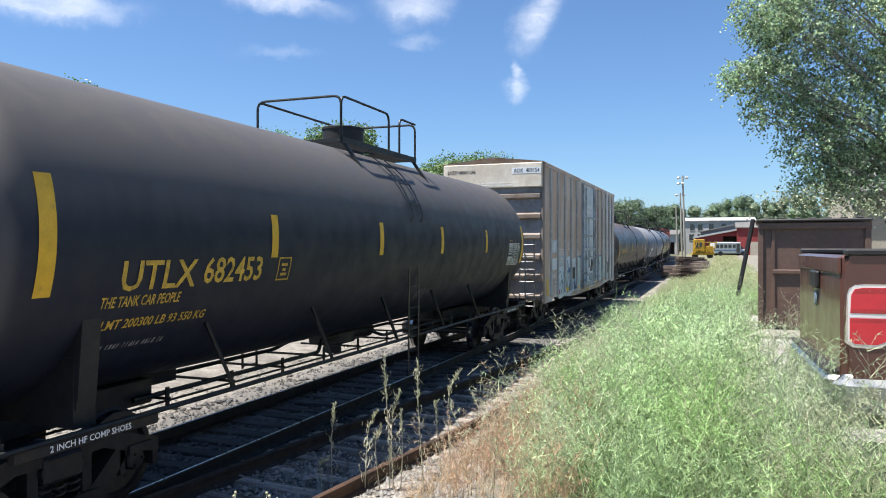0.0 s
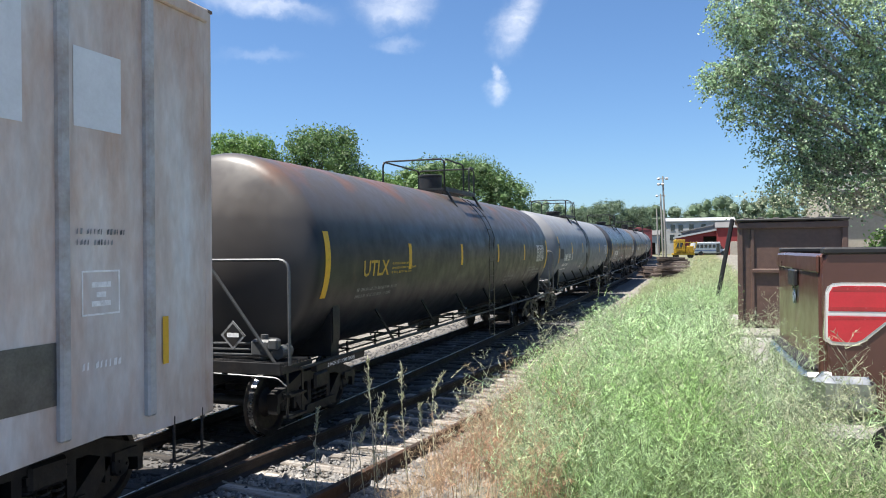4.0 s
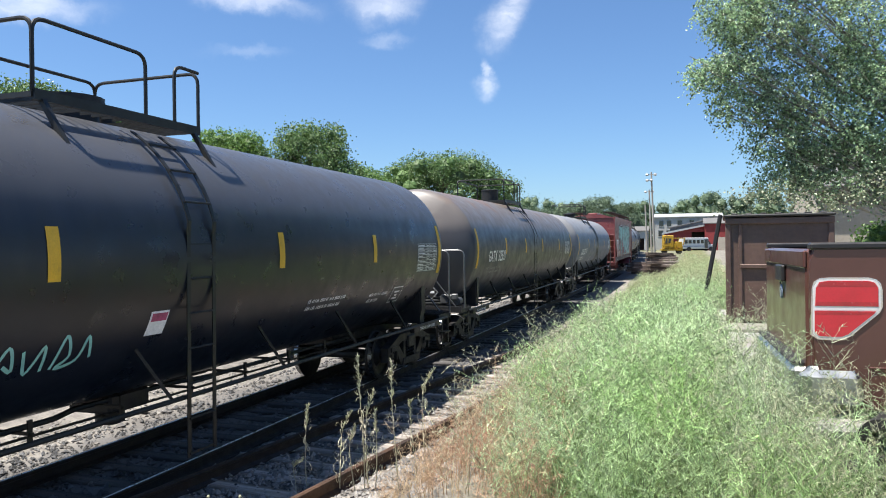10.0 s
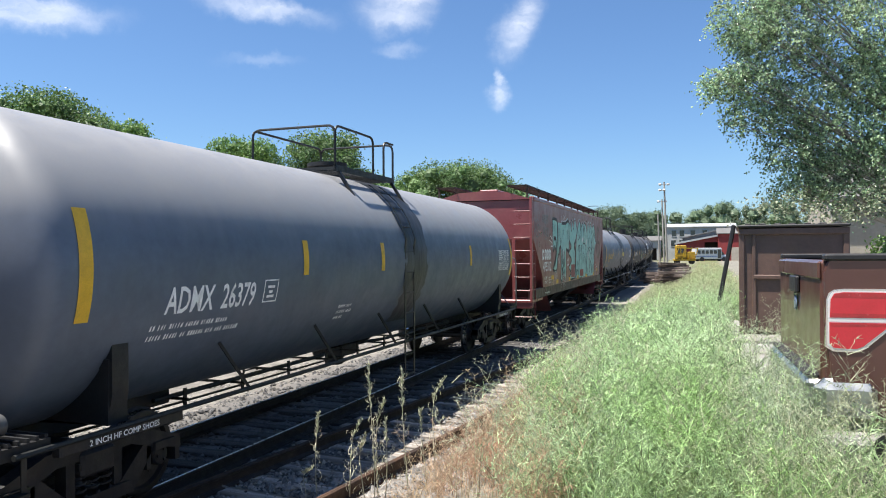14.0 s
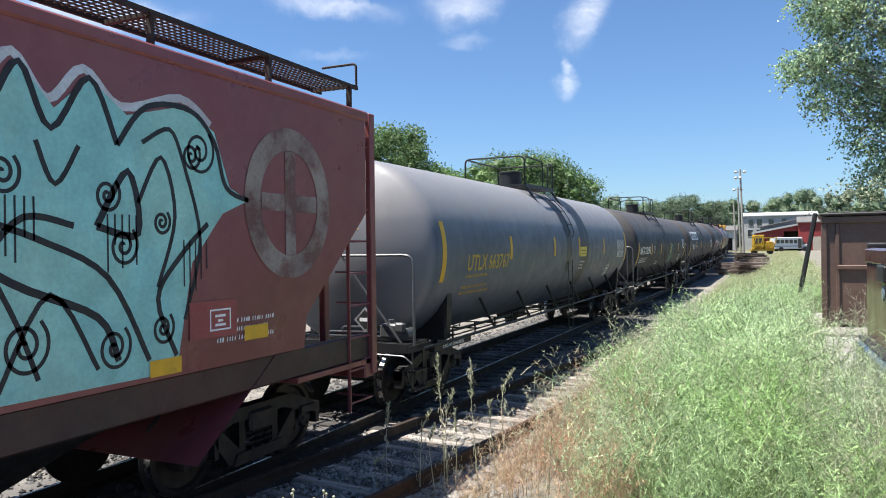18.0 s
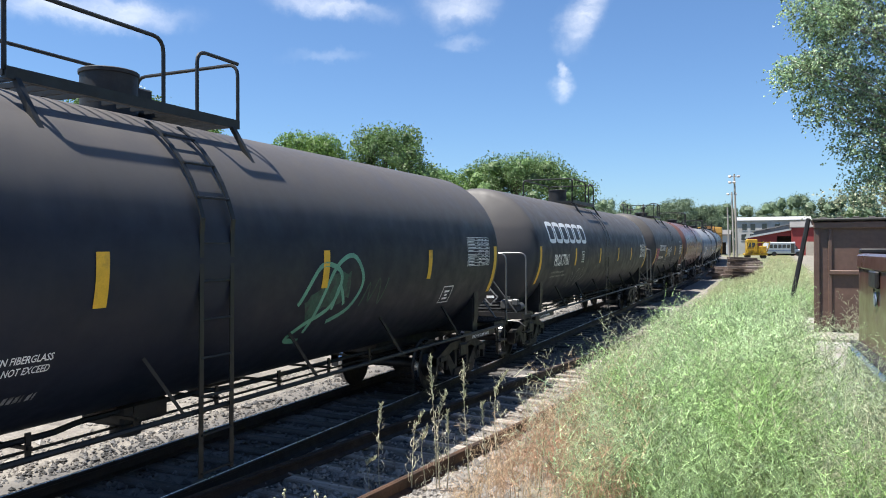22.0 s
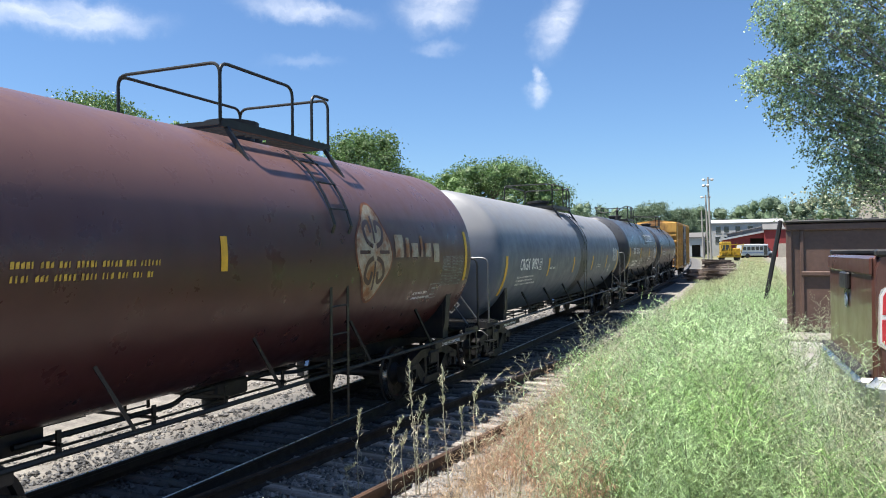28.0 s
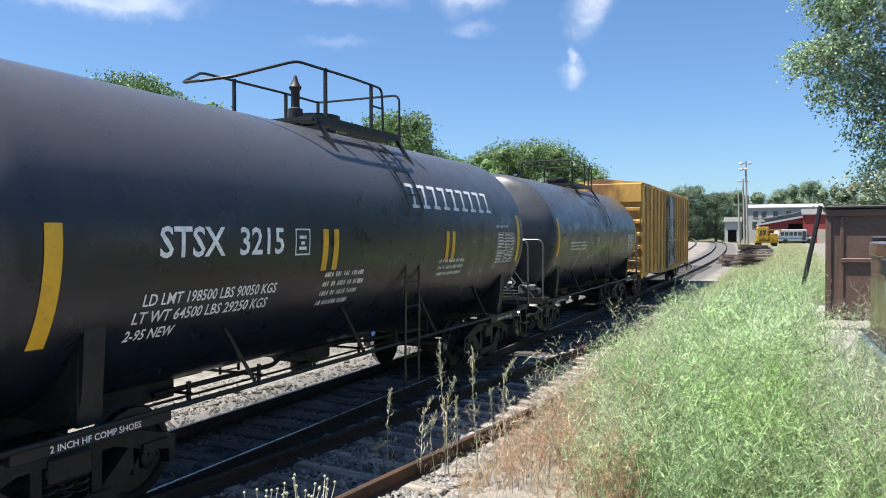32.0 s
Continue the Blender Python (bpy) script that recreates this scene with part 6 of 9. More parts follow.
    Q0, Q1 = 268.31, 282.78
    posts = list(np.arange(-6.6, -1.9, 0.93)) + list(np.arange(2.1, 6.9, 0.93))
    car, half = box_car("yellow_box_car", "yellow-orange box car with ribbed sides and a pale worn door", Q0, Q1, 1.50, 0.85, 4.45, M_YELBOX, M_YELBOX, M_YELBOX, M_SILVER, posts, 0.0, 2.4)
    marks(car, on_wall(1.53), [("", -5.3, 2.6, 0.7, 0.35, GY), ("", 3.0, 2.7, 0.8, 0.3, GY)])


M_GRAFWASH = material("pale_blue_spray_wash", (0.64, 0.71, 0.76), 0.6, 0, 0.15, 2.5, second=(0.52, 0.61, 0.66), amount=0.5, spot=1.2, grime=1.0)
M_GRAFGREEN = material("pale_green_spray_wash", (0.57, 0.66, 0.61), 0.6, 0, 0.15, 2.5, second=(0.47, 0.57, 0.66), amount=0.55, spot=1.2, grime=1.0)
build_boxes()


def hopper_car():
    first, last = 126.5, 143.25
    half = (last - first) / 2
    car = thing("hopper_car", "oxide red covered hopper car with teal graffiti lettering", "hopper car", car_group())
    car["mid"] = (first + last) / 2
    x, z0, z1 = 1.595, 1.42, 4.14
    # sides that end in a slope towards the bogies
    o = [(-half + 0.25, z1), (-half + 0.25, 2.95), (-half + 1.55, z0 + 0.35), (-half + 1.6, z0), (half - 1.6, z0), (half - 1.55, z0 + 0.35), (half - 0.25, 2.95), (half - 0.25, z1)]
    for s in (-1, 1):
        part("side_sheet", Kit().plate(o, s * x - 0.02, s * x + 0.02), M_HOPPER, car)
        k = Kit().cbox(s * x - 0.06, s * x + 0.05, -half + 0.2, half - 0.2, z1 - 0.02, z1 + 0.10, 0.02)
        part("roof_chord", k, M_HOPPER, car)
        # sill maroon is darkened: the shade under the side is in its colour
        part("side_sill", Kit().cbox(s * x - 0.13, s * x - 0.03, -half + 0.1, half - 0.1, z0 - 0.32, z0 - 0.0, 0.02), M_SILL, car, "side sill with shade put into its maroon")
    # sloped ends
    for s in (-1, 1):
        a = [(s * (half - 0.25), z1), (s * (half - 0.25), 2.95), (s * (half - 1.55), z0 + 0.35), (s * (half - 3.2), 0.55)]
        k = Kit()
        v = [(q * (x - 0.02), y, z) for y, z in a for q in (-1, 1)]
        k.add(v, [(2 * i, 2 * i + 1, 2 * i + 3, 2 * i + 2) for i in range(3)])
        part("slope_sheet", k, M_HOPPER, car)
        # end posts, ladder and platform
        for q in (-1, 1):
            part("end_post", Kit().cbox(q * x - 0.05, q * x + 0.03, s * (half - 0.08) - 0.06, s * (half - 0.08) + 0.06, 0.9, z1 + 0.1, 0.01), M_HOPPER, car)
            part("end_post", Kit().cbox(q * 1.0 - 0.05, q * 1.0 + 0.05, s * (half - 0.3) - 0.05, s * (half - 0.3) + 0.05, 1.0, 3.4, 0.01), M_HOPPER, car)
            k = Kit()
            for z in np.arange(0.6, z1, 0.4):
                k.tube([(q * (x - 0.02), s * (half - 0.62), z), (q * (x - 0.02), s * (half - 0.1), z)], 0.014, 6)
                k.tube([(q * (x - 0.02), s * (half - 0.08), z), (q * (x - 0.55), s * (half - 0.08), z)], 0.014, 6)
            k.beam((q * (x - 0.02), s * (half - 0.62), 0.5), (q * (x - 0.02), s * (half - 0.62), 3.3), 0.04, 0.02)
            part("end_ladder", k, M_HOPPER, car)
        part("end_sill", Kit().cbox(-x, x, s * (half - 0.15) - 0.12, s * (half - 0.15) + 0.12, 0.86, 1.12, 0.02).box(-x, x, s * half - s * 1.7, s * half, 1.04, 1.10), M_HOPPER, car)
    # roof and hatches
    prof = [(-x, z1 + 0.02), (-0.8, z1 + 0.26), (0, z1 + 0.31), (0.8, z1 + 0.26), (x, z1 + 0.02)]
    v = [(a, y, b) for y in (-half + 0.2, half - 0.2) for a, b in prof]
    k = Kit().add(v, [(0, 1, 2, 3, 4), (9, 8, 7, 6, 5), (4, 0, 5, 9)] + [(i, i + 1, i + 6, i + 5) for i in range(4)])
    part("roof", k, M_HOPPER, car, "curved hopper roof")
    part("loading_hatch", Kit().cbox(-0.3, 0.3, -half + 1.0, half - 1.0, z1 + 0.3, z1 + 0.42, 0.03), M_HOPPER, car)
    # mesh walkway along each edge of the roof
    zw = z1 + 0.46
    for s in (-1, 1):
        a, b = sorted((s * 0.86, s * 1.42))
        k = Kit()
        for q in (a, b):
            k.box(q - 0.015, q + 0.015, -half + 0.1, half - 0.1, zw - 0.04, zw + 0.01)
        for y in np.arange(-half + 0.1, half - 0.1, 0.075):
            k.box(a, b, y - 0.008, y + 0.008, zw - 0.012, zw)
        for q in np.linspace(a, b, 9)[1:-1]:
            k.box(q - 0.006, q + 0.006, -half + 0.1, half - 0.1, zw - 0.012, zw)
        part("roof_walkway", k, M_MESH, car, "rusty steel mesh walkway", smooth=0)
        for y in np.linspace(-half + 0.3, half - 0.3, 11):
            part("walkway_bracket", Kit().beam((b if s > 0 else a, y, z1 + 0.08), (b if s > 0 else a, y, zw), 0.06, 0.04).beam((a, y, zw - 0.03), (b, y, zw - 0.03), 0.05, 0.04), M_MESH, car)
        part("corner_rail", Kit().tube(rounded([(s * 1.42, half - 0.12, zw), (s * 1.42, half - 0.12, zw + 0.3), (s * 0.9, half - 0.12, zw + 0.3)], 0.05), 0.016, 6), M_MESH, car)
    # hopper bottoms
    for y in (-3.6, 0.0, 3.6):
        k = Kit()
        v = [(q * (x - 0.1), y + p * 1.75, z0 - 0.02) for q, p in ((-1, -1), (1, -1), (1, 1), (-1, 1))] + [(q * 0.35, y + p * 0.4, 0.42) for q, p in ((-1, -1), (1, -1), (1, 1), (-1, 1))]
        k.add(v, [(0, 1, 5, 4), (1, 2, 6, 5), (2, 3, 7, 6), (3, 0, 4, 7), (4, 5, 6, 7), (3, 2, 1, 0)])
        # black frame steel instead of maroon puts the underside's shade into the colour
        c = part("hopper_chute", k, M_FRAME, car, "discharge chute coloured black for the shade under the car")
        part("outlet_gate", Kit().cbox(-0.6, 0.6, y - 0.45, y + 0.45, 0.34, 0.44, 0.02).tube([(-0.75, y + 0.3, 0.4), (0.75, y + 0.3, 0.4)], 0.03, 6), M_FRAME, c)
    part("centre_sill", Kit().cbox(-0.25, 0.25, -half, half, 0.78, 1.05, 0.02), M_FRAME, car)
    for s in (-1, 1):
        bogie(car, s * (half - 1.7))
        coupler(car, s * half, s)
    # paint
    put, low = on_wall(x + 0.02), on_wall(x + 0.02, 0.004)
    marks(car, put, [("475312", -6.75, 1.92, 1.35, 0.32, M_LETTER), ("LD LMT", -6.55, 1.66, 0.45, 0.1, M_LETTER), ("LT WT", -6.5, 1.52, 0.4, 0.1, M_LETTER), ("", -5.85, 1.5, 0.5, 0.25, M_LETTER), ("", 5.4, 1.62, 1.0, 0.25, M_LETTER)])
    marks(car, on_wall(x - 0.03), [("2 INCH HF COMP SHOES", -6.2, 1.18, 0.8, 0.06, M_LETTER)])
    decal("logo", join(*[stroke(q, 0.1) for u in (-6.8, -6.4, -6.05, -5.7) for q in ([(u, 2.30), (u, 2.65)], [(u + 0.06, 2.6), (u + 0.2, 2.55), (u + 0.18, 2.4), (u + 0.06, 2.34)])]), put, M_LETTER, car, "row of white serifed logo shapes")
    decal("graffiti_tag", join(word_kit("VIOLENT", -6.85, 3.48, 0.95, 0.3), word_kit("WORLD!", -6.7, 3.05, 0.9, 0.32), stroke([(-6.5, 2.95), (-6.2, 3.0), (-5.9, 2.9), (-5.95, 2.8)], 0.03)), put, M_LETTERG, car, "grey scrawled words")
    sun_rays = [stroke([(-7.55 + 0.3 * math.cos(t), 3.3 + 0.3 * math.sin(t)), (-7.55 + 0.55 * math.cos(t + 0.2), 3.3 + 0.6 * math.sin(t + 0.2))], 0.03) for t in np.arange(0, 6.2, 0.8)]
    ring = [stroke([(-7.55 + r * math.cos(t), 3.3 + r * math.sin(t)) for t in np.arange(0, 6.2, 0.6)], 0.035, True) for r in (0.1, 0.28)]
    decal("graffiti_tag", join(*sun_rays, *ring), put, M_LETTERG, car, "grey sprayed rayed circle")
    def blob(o):
        return (o, [tuple(range(len(o)))])

    def swirl(u, z, r, turns=2.2):
        return stroke([(u + r * t / (turns * 6.28) * math.cos(t), z + 1.15 * r * t / (turns * 6.28) * math.sin(t)) for t in np.arange(0.8, turns * 6.28, 0.55)], 0.03)
    two = [(-5.14, 3.69), (-5.0, 2.62), (-4.75, 2.75), (-4.55, 2.55), (-4.7, 2.3), (-5.05, 1.99), (-5.0, 1.93), (-4.45, 1.9), (-4.2, 2.35), (-4.15, 2.68), (-4.22, 3.6)]
    tee = [(-4.22, 3.6), (-4.15, 2.5), (-3.9, 2.5), (-3.85, 2.68), (-3.55, 2.68), (-3.55, 1.9), (-3.62, 1.55), (-3.3, 1.52), (-3.35, 1.95), (-3.2, 1.85), (-3.1, 1.6), (-2.95, 1.9), (-2.85, 1.6), (-2.6, 1.55), (-2.52, 2.0), (-2.47, 2.63), (-1.9, 2.63), (-1.88, 3.68), (-2.6, 3.62), (-3.4, 3.6)]
    zig = [(-1.85, 3.5), (-1.55, 3.7), (-1.25, 3.35), (-1.0, 3.75), (-0.75, 3.45), (-0.5, 3.78), (-0.27, 3.77), (0.08, 3.4), (-0.3, 3.0), (-0.55, 2.7), (-0.4, 2.3), (-0.37, 1.62), (-0.6, 1.5), (-1.92, 1.5), (-1.4, 1.75), (-1.9, 1.95), (-1.27, 2.24), (-1.95, 2.5), (-1.3, 2.75), (-1.85, 3.0)]
    tail = [(-0.33, 1.5), (-0.25, 2.2), (-0.18, 2.7), (0.1, 3.3), (0.56, 3.76), (0.91, 3.79), (1.2, 3.55), (1.54, 3.77), (1.85, 3.6), (2.1, 3.78), (2.5, 3.7), (2.8, 3.35), (3.04, 3.77), (3.25, 3.6), (3.48, 3.83), (3.75, 3.55), (4.05, 3.83), (4.4, 3.6), (5.03, 3.78), (5.4, 3.6), (5.6, 3.1), (5.87, 2.99), (5.5, 2.85), (5.1, 2.4), (4.9, 1.46)]
    for name, o in (("two", two), ("tee", tee), ("zig", zig), ("tail", tail)):
        decal("graffiti_fill", blob(o), low, M_TEAL, car, "teal sprayed letter fill")
    halo = [stroke([(a - 0.05, b + 0.06) for a, b in o], 0.07, seed=3) for o in (two[:3], two[-2:], tee[-4:], tee[8:16], zig[:9], tail[2:20])]
    decal("graffiti_highlight", join(*halo), on_wall(x + 0.02, 0.003), M_HALO, car, "pale sprayed edge round the letters")
    lines = [stroke(two + [two[0]], 0.10, seed=2), stroke(tee, 0.11, seed=5), stroke(zig[12:], 0.07), stroke(zig[:9], 0.05), stroke(tail[:5], 0.07), stroke([(-0.3, 3.0), (-0.62, 2.77), (-0.25, 2.55), (-0.45, 2.3), (-0.28, 1.7)], 0.16, rough=0.3)]
    lines += [stroke(o, w) for o, w in (
        ([(0.56, 3.76), (0.85, 3.85), (0.95, 3.5), (0.72, 3.15), (0.4, 3.05)], 0.05), ([(0.28, 2.6), (0.5, 2.8), (0.75, 2.8), (1.0, 2.6)], 0.05), ([(0.52, 2.75), (0.62, 2.2), (0.5, 1.48), (0.9, 1.42), (1.25, 1.5)], 0.06),
        ([(0.91, 3.79), (1.25, 3.6), (1.1, 3.1), (1.3, 2.5), (1.3, 1.75)], 0.06), ([(1.3, 3.6), (1.54, 3.78), (1.85, 3.55), (1.9, 3.1), (1.7, 2.9), (2.2, 2.9), (2.5, 2.65), (2.55, 1.9), (2.3, 1.5)], 0.06),
        ([(1.95, 3.1), (1.95, 3.7), (2.3, 3.8), (2.75, 3.55), (2.9, 3.1), (2.85, 2.7), (3.4, 2.3), (4.1, 2.0), (4.29, 1.64)], 0.06), ([(2.75, 2.5), (2.65, 1.7), (3.0, 1.5)], 0.05), ([(2.8, 2.2), (3.1, 2.55), (3.4, 2.1), (3.6, 1.6)], 0.04),
        ([(2.95, 3.2), (3.04, 3.77), (3.25, 3.5), (3.48, 3.83), (3.72, 3.4), (4.05, 3.83), (4.3, 3.35)], 0.05), ([(3.1, 2.75), (3.6, 2.6), (4.2, 2.3), (4.6, 1.6)], 0.05), ([(4.3, 3.35), (4.6, 3.7), (5.1, 3.75), (5.4, 3.5), (5.55, 3.1), (5.87, 2.99)], 0.05), ([(4.5, 2.9), (4.75, 3.3), (4.9, 2.8), (4.7, 2.2)], 0.04), ([(5.0, 3.3), (5.2, 2.6), (5.0, 1.9)], 0.04),
        ([(-0.1, 1.55), (0.15, 1.8), (0.4, 1.7), (0.3, 1.5)], 0.04), ([(-0.05, 1.85), (0.1, 2.15), (0.3, 1.95), (0.45, 2.15)], 0.035), ([(-4.9, 3.0), (-4.55, 3.0), (-4.45, 2.5), (-4.85, 2.05)], 0.14), ([(-3.05, 2.6), (-3.1, 1.95)], 0.12), ([(-2.85, 2.6), (-2.88, 2.0)], 0.1), ([(-3.3, 2.65), (-3.3, 2.1)], 0.1), ([(1.4, 2.05), (1.7, 2.5), (1.9, 2.05), (2.2, 2.45), (2.4, 2.05)], 0.035))]
    lines += [swirl(u, z, q) for u, z, q in ((1.05, 3.55, 0.14), (0.72, 2.7, 0.2), (1.3, 2.73, 0.12), (2.09, 3.55, 0.14), (2.55, 2.1, 0.1), (4.2, 2.95, 0.13), (5.1, 3.35, 0.12), (-0.15, 1.75, 0.12), (0.25, 1.75, 0.13), (-3.62, 2.95, 0.13), (3.35, 3.05, 0.14), (3.5, 1.85, 0.2), (4.35, 2.55, 0.15), (4.25, 1.75, 0.17), (4.75, 1.85, 0.13), (5.2, 3.4, 0.2), (3.0, 1.75, 0.12), (4.75, 2.75, 0.1))]
    lines += [stroke(o, w) for o, w in (([(4.1, 2.7), (4.4, 3.15), (4.5, 2.65), (4.1, 2.7)], 0.06), ([(3.2, 2.45), (3.5, 2.75), (3.9, 2.7)], 0.05), ([(4.9, 1.6), (4.7, 2.1), (4.95, 2.45), (5.3, 2.75)], 0.05), ([(3.6, 3.3), (3.75, 3.0), (3.95, 3.3)], 0.04), ([(4.55, 3.4), (4.85, 3.55), (5.0, 3.3)], 0.04), ([(3.3, 1.55), (3.7, 2.2), (4.1, 1.6)], 0.04))]
    r = random.Random(8)
    for u, z in ((-4.9, 3.5), (-4.0, 3.4), (-2.3, 3.4), (0.3, 3.5), (0.7, 2.5), (1.05, 3.4), (1.6, 2.85), (2.1, 3.4), (3.3, 2.9), (4.2, 2.8), (5.0, 2.6), (2.4, 2.0), (-3.2, 3.4)):
        lines += [stroke([(u + 0.07 * i, z), (u + 0.07 * i, z - r.uniform(0.2, 0.5))], 0.016) for i in range(5)]
    decal("graffiti_outline", join(*lines), put, M_BLACKPAINT, car, "black graffiti outlines")
    pale = [stroke([(u, z), (u + 0.01, z - r.uniform(0.2, 0.55))], 0.022) for u, z in [(-4.8 + 0.09 * i, 1.9) for i in range(5)] + [(-3.5 + 0.1 * i, 1.75) for i in range(9)] + [(-4.1 + 0.1 * i, 2.45) for i in range(3)] + [(-3.25 + 0.06 * i, 2.62) for i in range(6)]]
    pale += [stroke(o, 0.035) for o in ([(-5.6, 3.1), (-5.2, 3.0)], [(-5.7, 2.95), (-5.2, 2.85)], [(-5.5, 2.75), (-5.1, 2.75)], [(-3.4, 3.85), (-3.3, 3.66)], [(-3.1, 3.9), (-3.05, 3.66)], [(-2.8, 3.88), (-2.85, 3.66)], [(-2.3, 2.2), (-2.0, 2.3), (-2.25, 2.05), (-1.95, 2.1)])]
    pale += [stroke([(2.95, 2.35), (3.15, 2.6), (3.25, 2.3), (3.1, 2.05)], 0.06), stroke([(1.45, 3.15), (1.6, 3.0), (1.7, 3.2)], 0.12), stroke([(2.6, 3.1), (2.75, 2.9)], 0.14)]
    decal("graffiti_highlight", join(*pale), on_wall(x + 0.02, 0.009), M_LETTER, car, "white graffiti drips")
    for u, w in ((-5.43, 0.46), (-4.55, 0.4), (-1.95, 0.35), (-0.05, 0.45), (2.3, 0.45), (4.6, 0.35), (5.78, 0.36)):
        z = 1.62 if u < -5 or u > 5 else 1.45
        decal("reflective_strip", ([(u, z), (u + w, z), (u + w, z + 0.14), (u, z + 0.14)], [(0, 1, 2, 3)]), on_wall(x + 0.02, 0.010), M_YELLOW, car, "yellow reflective strip")
    for u, z, w, h in ((0.72, 1.53, 0.95, 0.28), (-1.42, 1.56, 0.86, 0.5), (5.05, 1.7, 0.62, 0.34)):
        decal("paint_patch", ([(u, z), (u + w, z), (u + w, z + h), (u, z + h)], [(0, 1, 2, 3)]), on_wall(x + 0.02, 0.012), M_REDPATCH, car, "dull red repainted patch")
    decal("data_plate", frame_plate(5.3, 1.76, 0.28, 0.2), on_wall(x + 0.02, 0.016), M_LETTER, car, "small framed stencil")
    # round railway emblem, as a plain cream ring and cross
    em = [stroke([(6.55 + 0.62 * math.cos(t), 3.0 + 0.68 * math.sin(t)) for t in np.arange(0, 6.2, 0.35)], 0.24, True), stroke([(6.55, 2.45), (6.55, 3.55)], 0.18), stroke([(6.07, 3.0), (6.45, 3.0)], 0.18), stroke([(6.65, 3.0), (7.03, 3.0)], 0.18)]
    decal("emblem", join(*em), put, M_EMBLEM, car, "worn cream round emblem with a cross")
    CARS.append(car)


M_HALO = material("pale_sprayed_edge", (0.52, 0.56, 0.60), 0.6, 0, 0.2, 4.0, second=(0.36, 0.30, 0.32), amount=0.4, spot=2.0, grime=1.0)
M_REDPATCH = material("dull_red_paint", (0.38, 0.09, 0.08), 0.6, 0, 0.15, 3.0)
M_EMBLEM = material("worn_cream_emblem", (0.40, 0.33, 0.29), 0.6, 0, 0.25, 4.0, second=(0.17, 0.08, 0.07), amount=0.55, spot=2.0)
hopper_car()


# ---------------------------------------------------------------- plants
M_WEED = material("pale_green_weed", (0.39, 0.51, 0.29), 0.6, 0, 0.2, 1.2, second=(0.29, 0.45, 0.165), amount=0.5, spot=0.8, island=0.75, translucent=0.25)
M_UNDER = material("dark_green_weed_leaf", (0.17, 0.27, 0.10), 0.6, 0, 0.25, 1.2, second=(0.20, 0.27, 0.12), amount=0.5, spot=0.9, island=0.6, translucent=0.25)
M_SEED = material("pale_seed_heads", (0.46, 0.47, 0.32), 0.7, 0, 0.15, 2.0, island=0.3, translucent=0.3)
M_FARWEED = material("yellowish_green_weed", (0.36, 0.44, 0.235), 0.65, 0, 0.2, 0.4, second=(0.43, 0.43, 0.26), amount=0.5, spot=0.25, island=0.4, translucent=0.25)
M_LACE = material("grey_green_weed", (0.34, 0.42, 0.27), 0.65, 0, 0.2, 1.2, second=(0.42, 0.43, 0.29), amount=0.45, spot=1.4, island=0.5, translucent=0.25)
M_DRY = material("dry_brown_stalks", (0.42, 0.25, 0.165), 0.8, 0, 0.2, 2.0, second=(0.47, 0.39, 0.25), amount=0.55, spot=0.9, island=0.4, translucent=0.25)
M_TALL = material("straw_weed_stalk", (0.56, 0.52, 0.39), 0.75, 0, 0.2, 6.0, second=(0.42, 0.45, 0.29), amount=0.5, spot=2.0, island=0.35, translucent=0.2)
M_LEAF = material("poplar_leaf", (0.27, 0.38, 0.22), 0.38, 0, 0.2, 0.5, second=(0.30, 0.39, 0.23), amount=0.5, spot=0.35, island=0.8, translucent=0.4, spec=0.6)
M_LEAFB = material("dark_tree_leaf", (0.10, 0.175, 0.062), 0.5, 0, 0.2, 0.3, second=(0.135, 0.215, 0.07), amount=0.5, spot=0.2, island=0.45, translucent=0.3)
M_LEAFC = material("bright_tree_leaf", (0.14, 0.24, 0.065), 0.5, 0, 0.2, 0.3, island=0.4, translucent=0.35)
# greyed leaf for far trees: distance haze is put into its colour
M_LEAFF = material("hazed_distant_leaf", (0.125, 0.18, 0.11), 0.6, 0, 0.15, 0.1, second=(0.13, 0.19, 0.105), amount=0.5, spot=0.05, island=0.3, translucent=0.3)
M_LEAFP = material("sunlit_underside_leaf", (0.26, 0.29, 0.19), 0.5, 0, 0.2, 0.6, island=0.4, translucent=0.25)
M_BARK = material("pale_bark", (0.52, 0.49, 0.44), 0.85, 0, 0.25, 3.0, 0.5, 30, second=(0.12, 0.10, 0.085), amount=0.45, spot=3.0)
M_BARKD = material("dark_bark", (0.11, 0.085, 0.065), 0.9, 0, 0.25, 3.0, 0.5, 30)


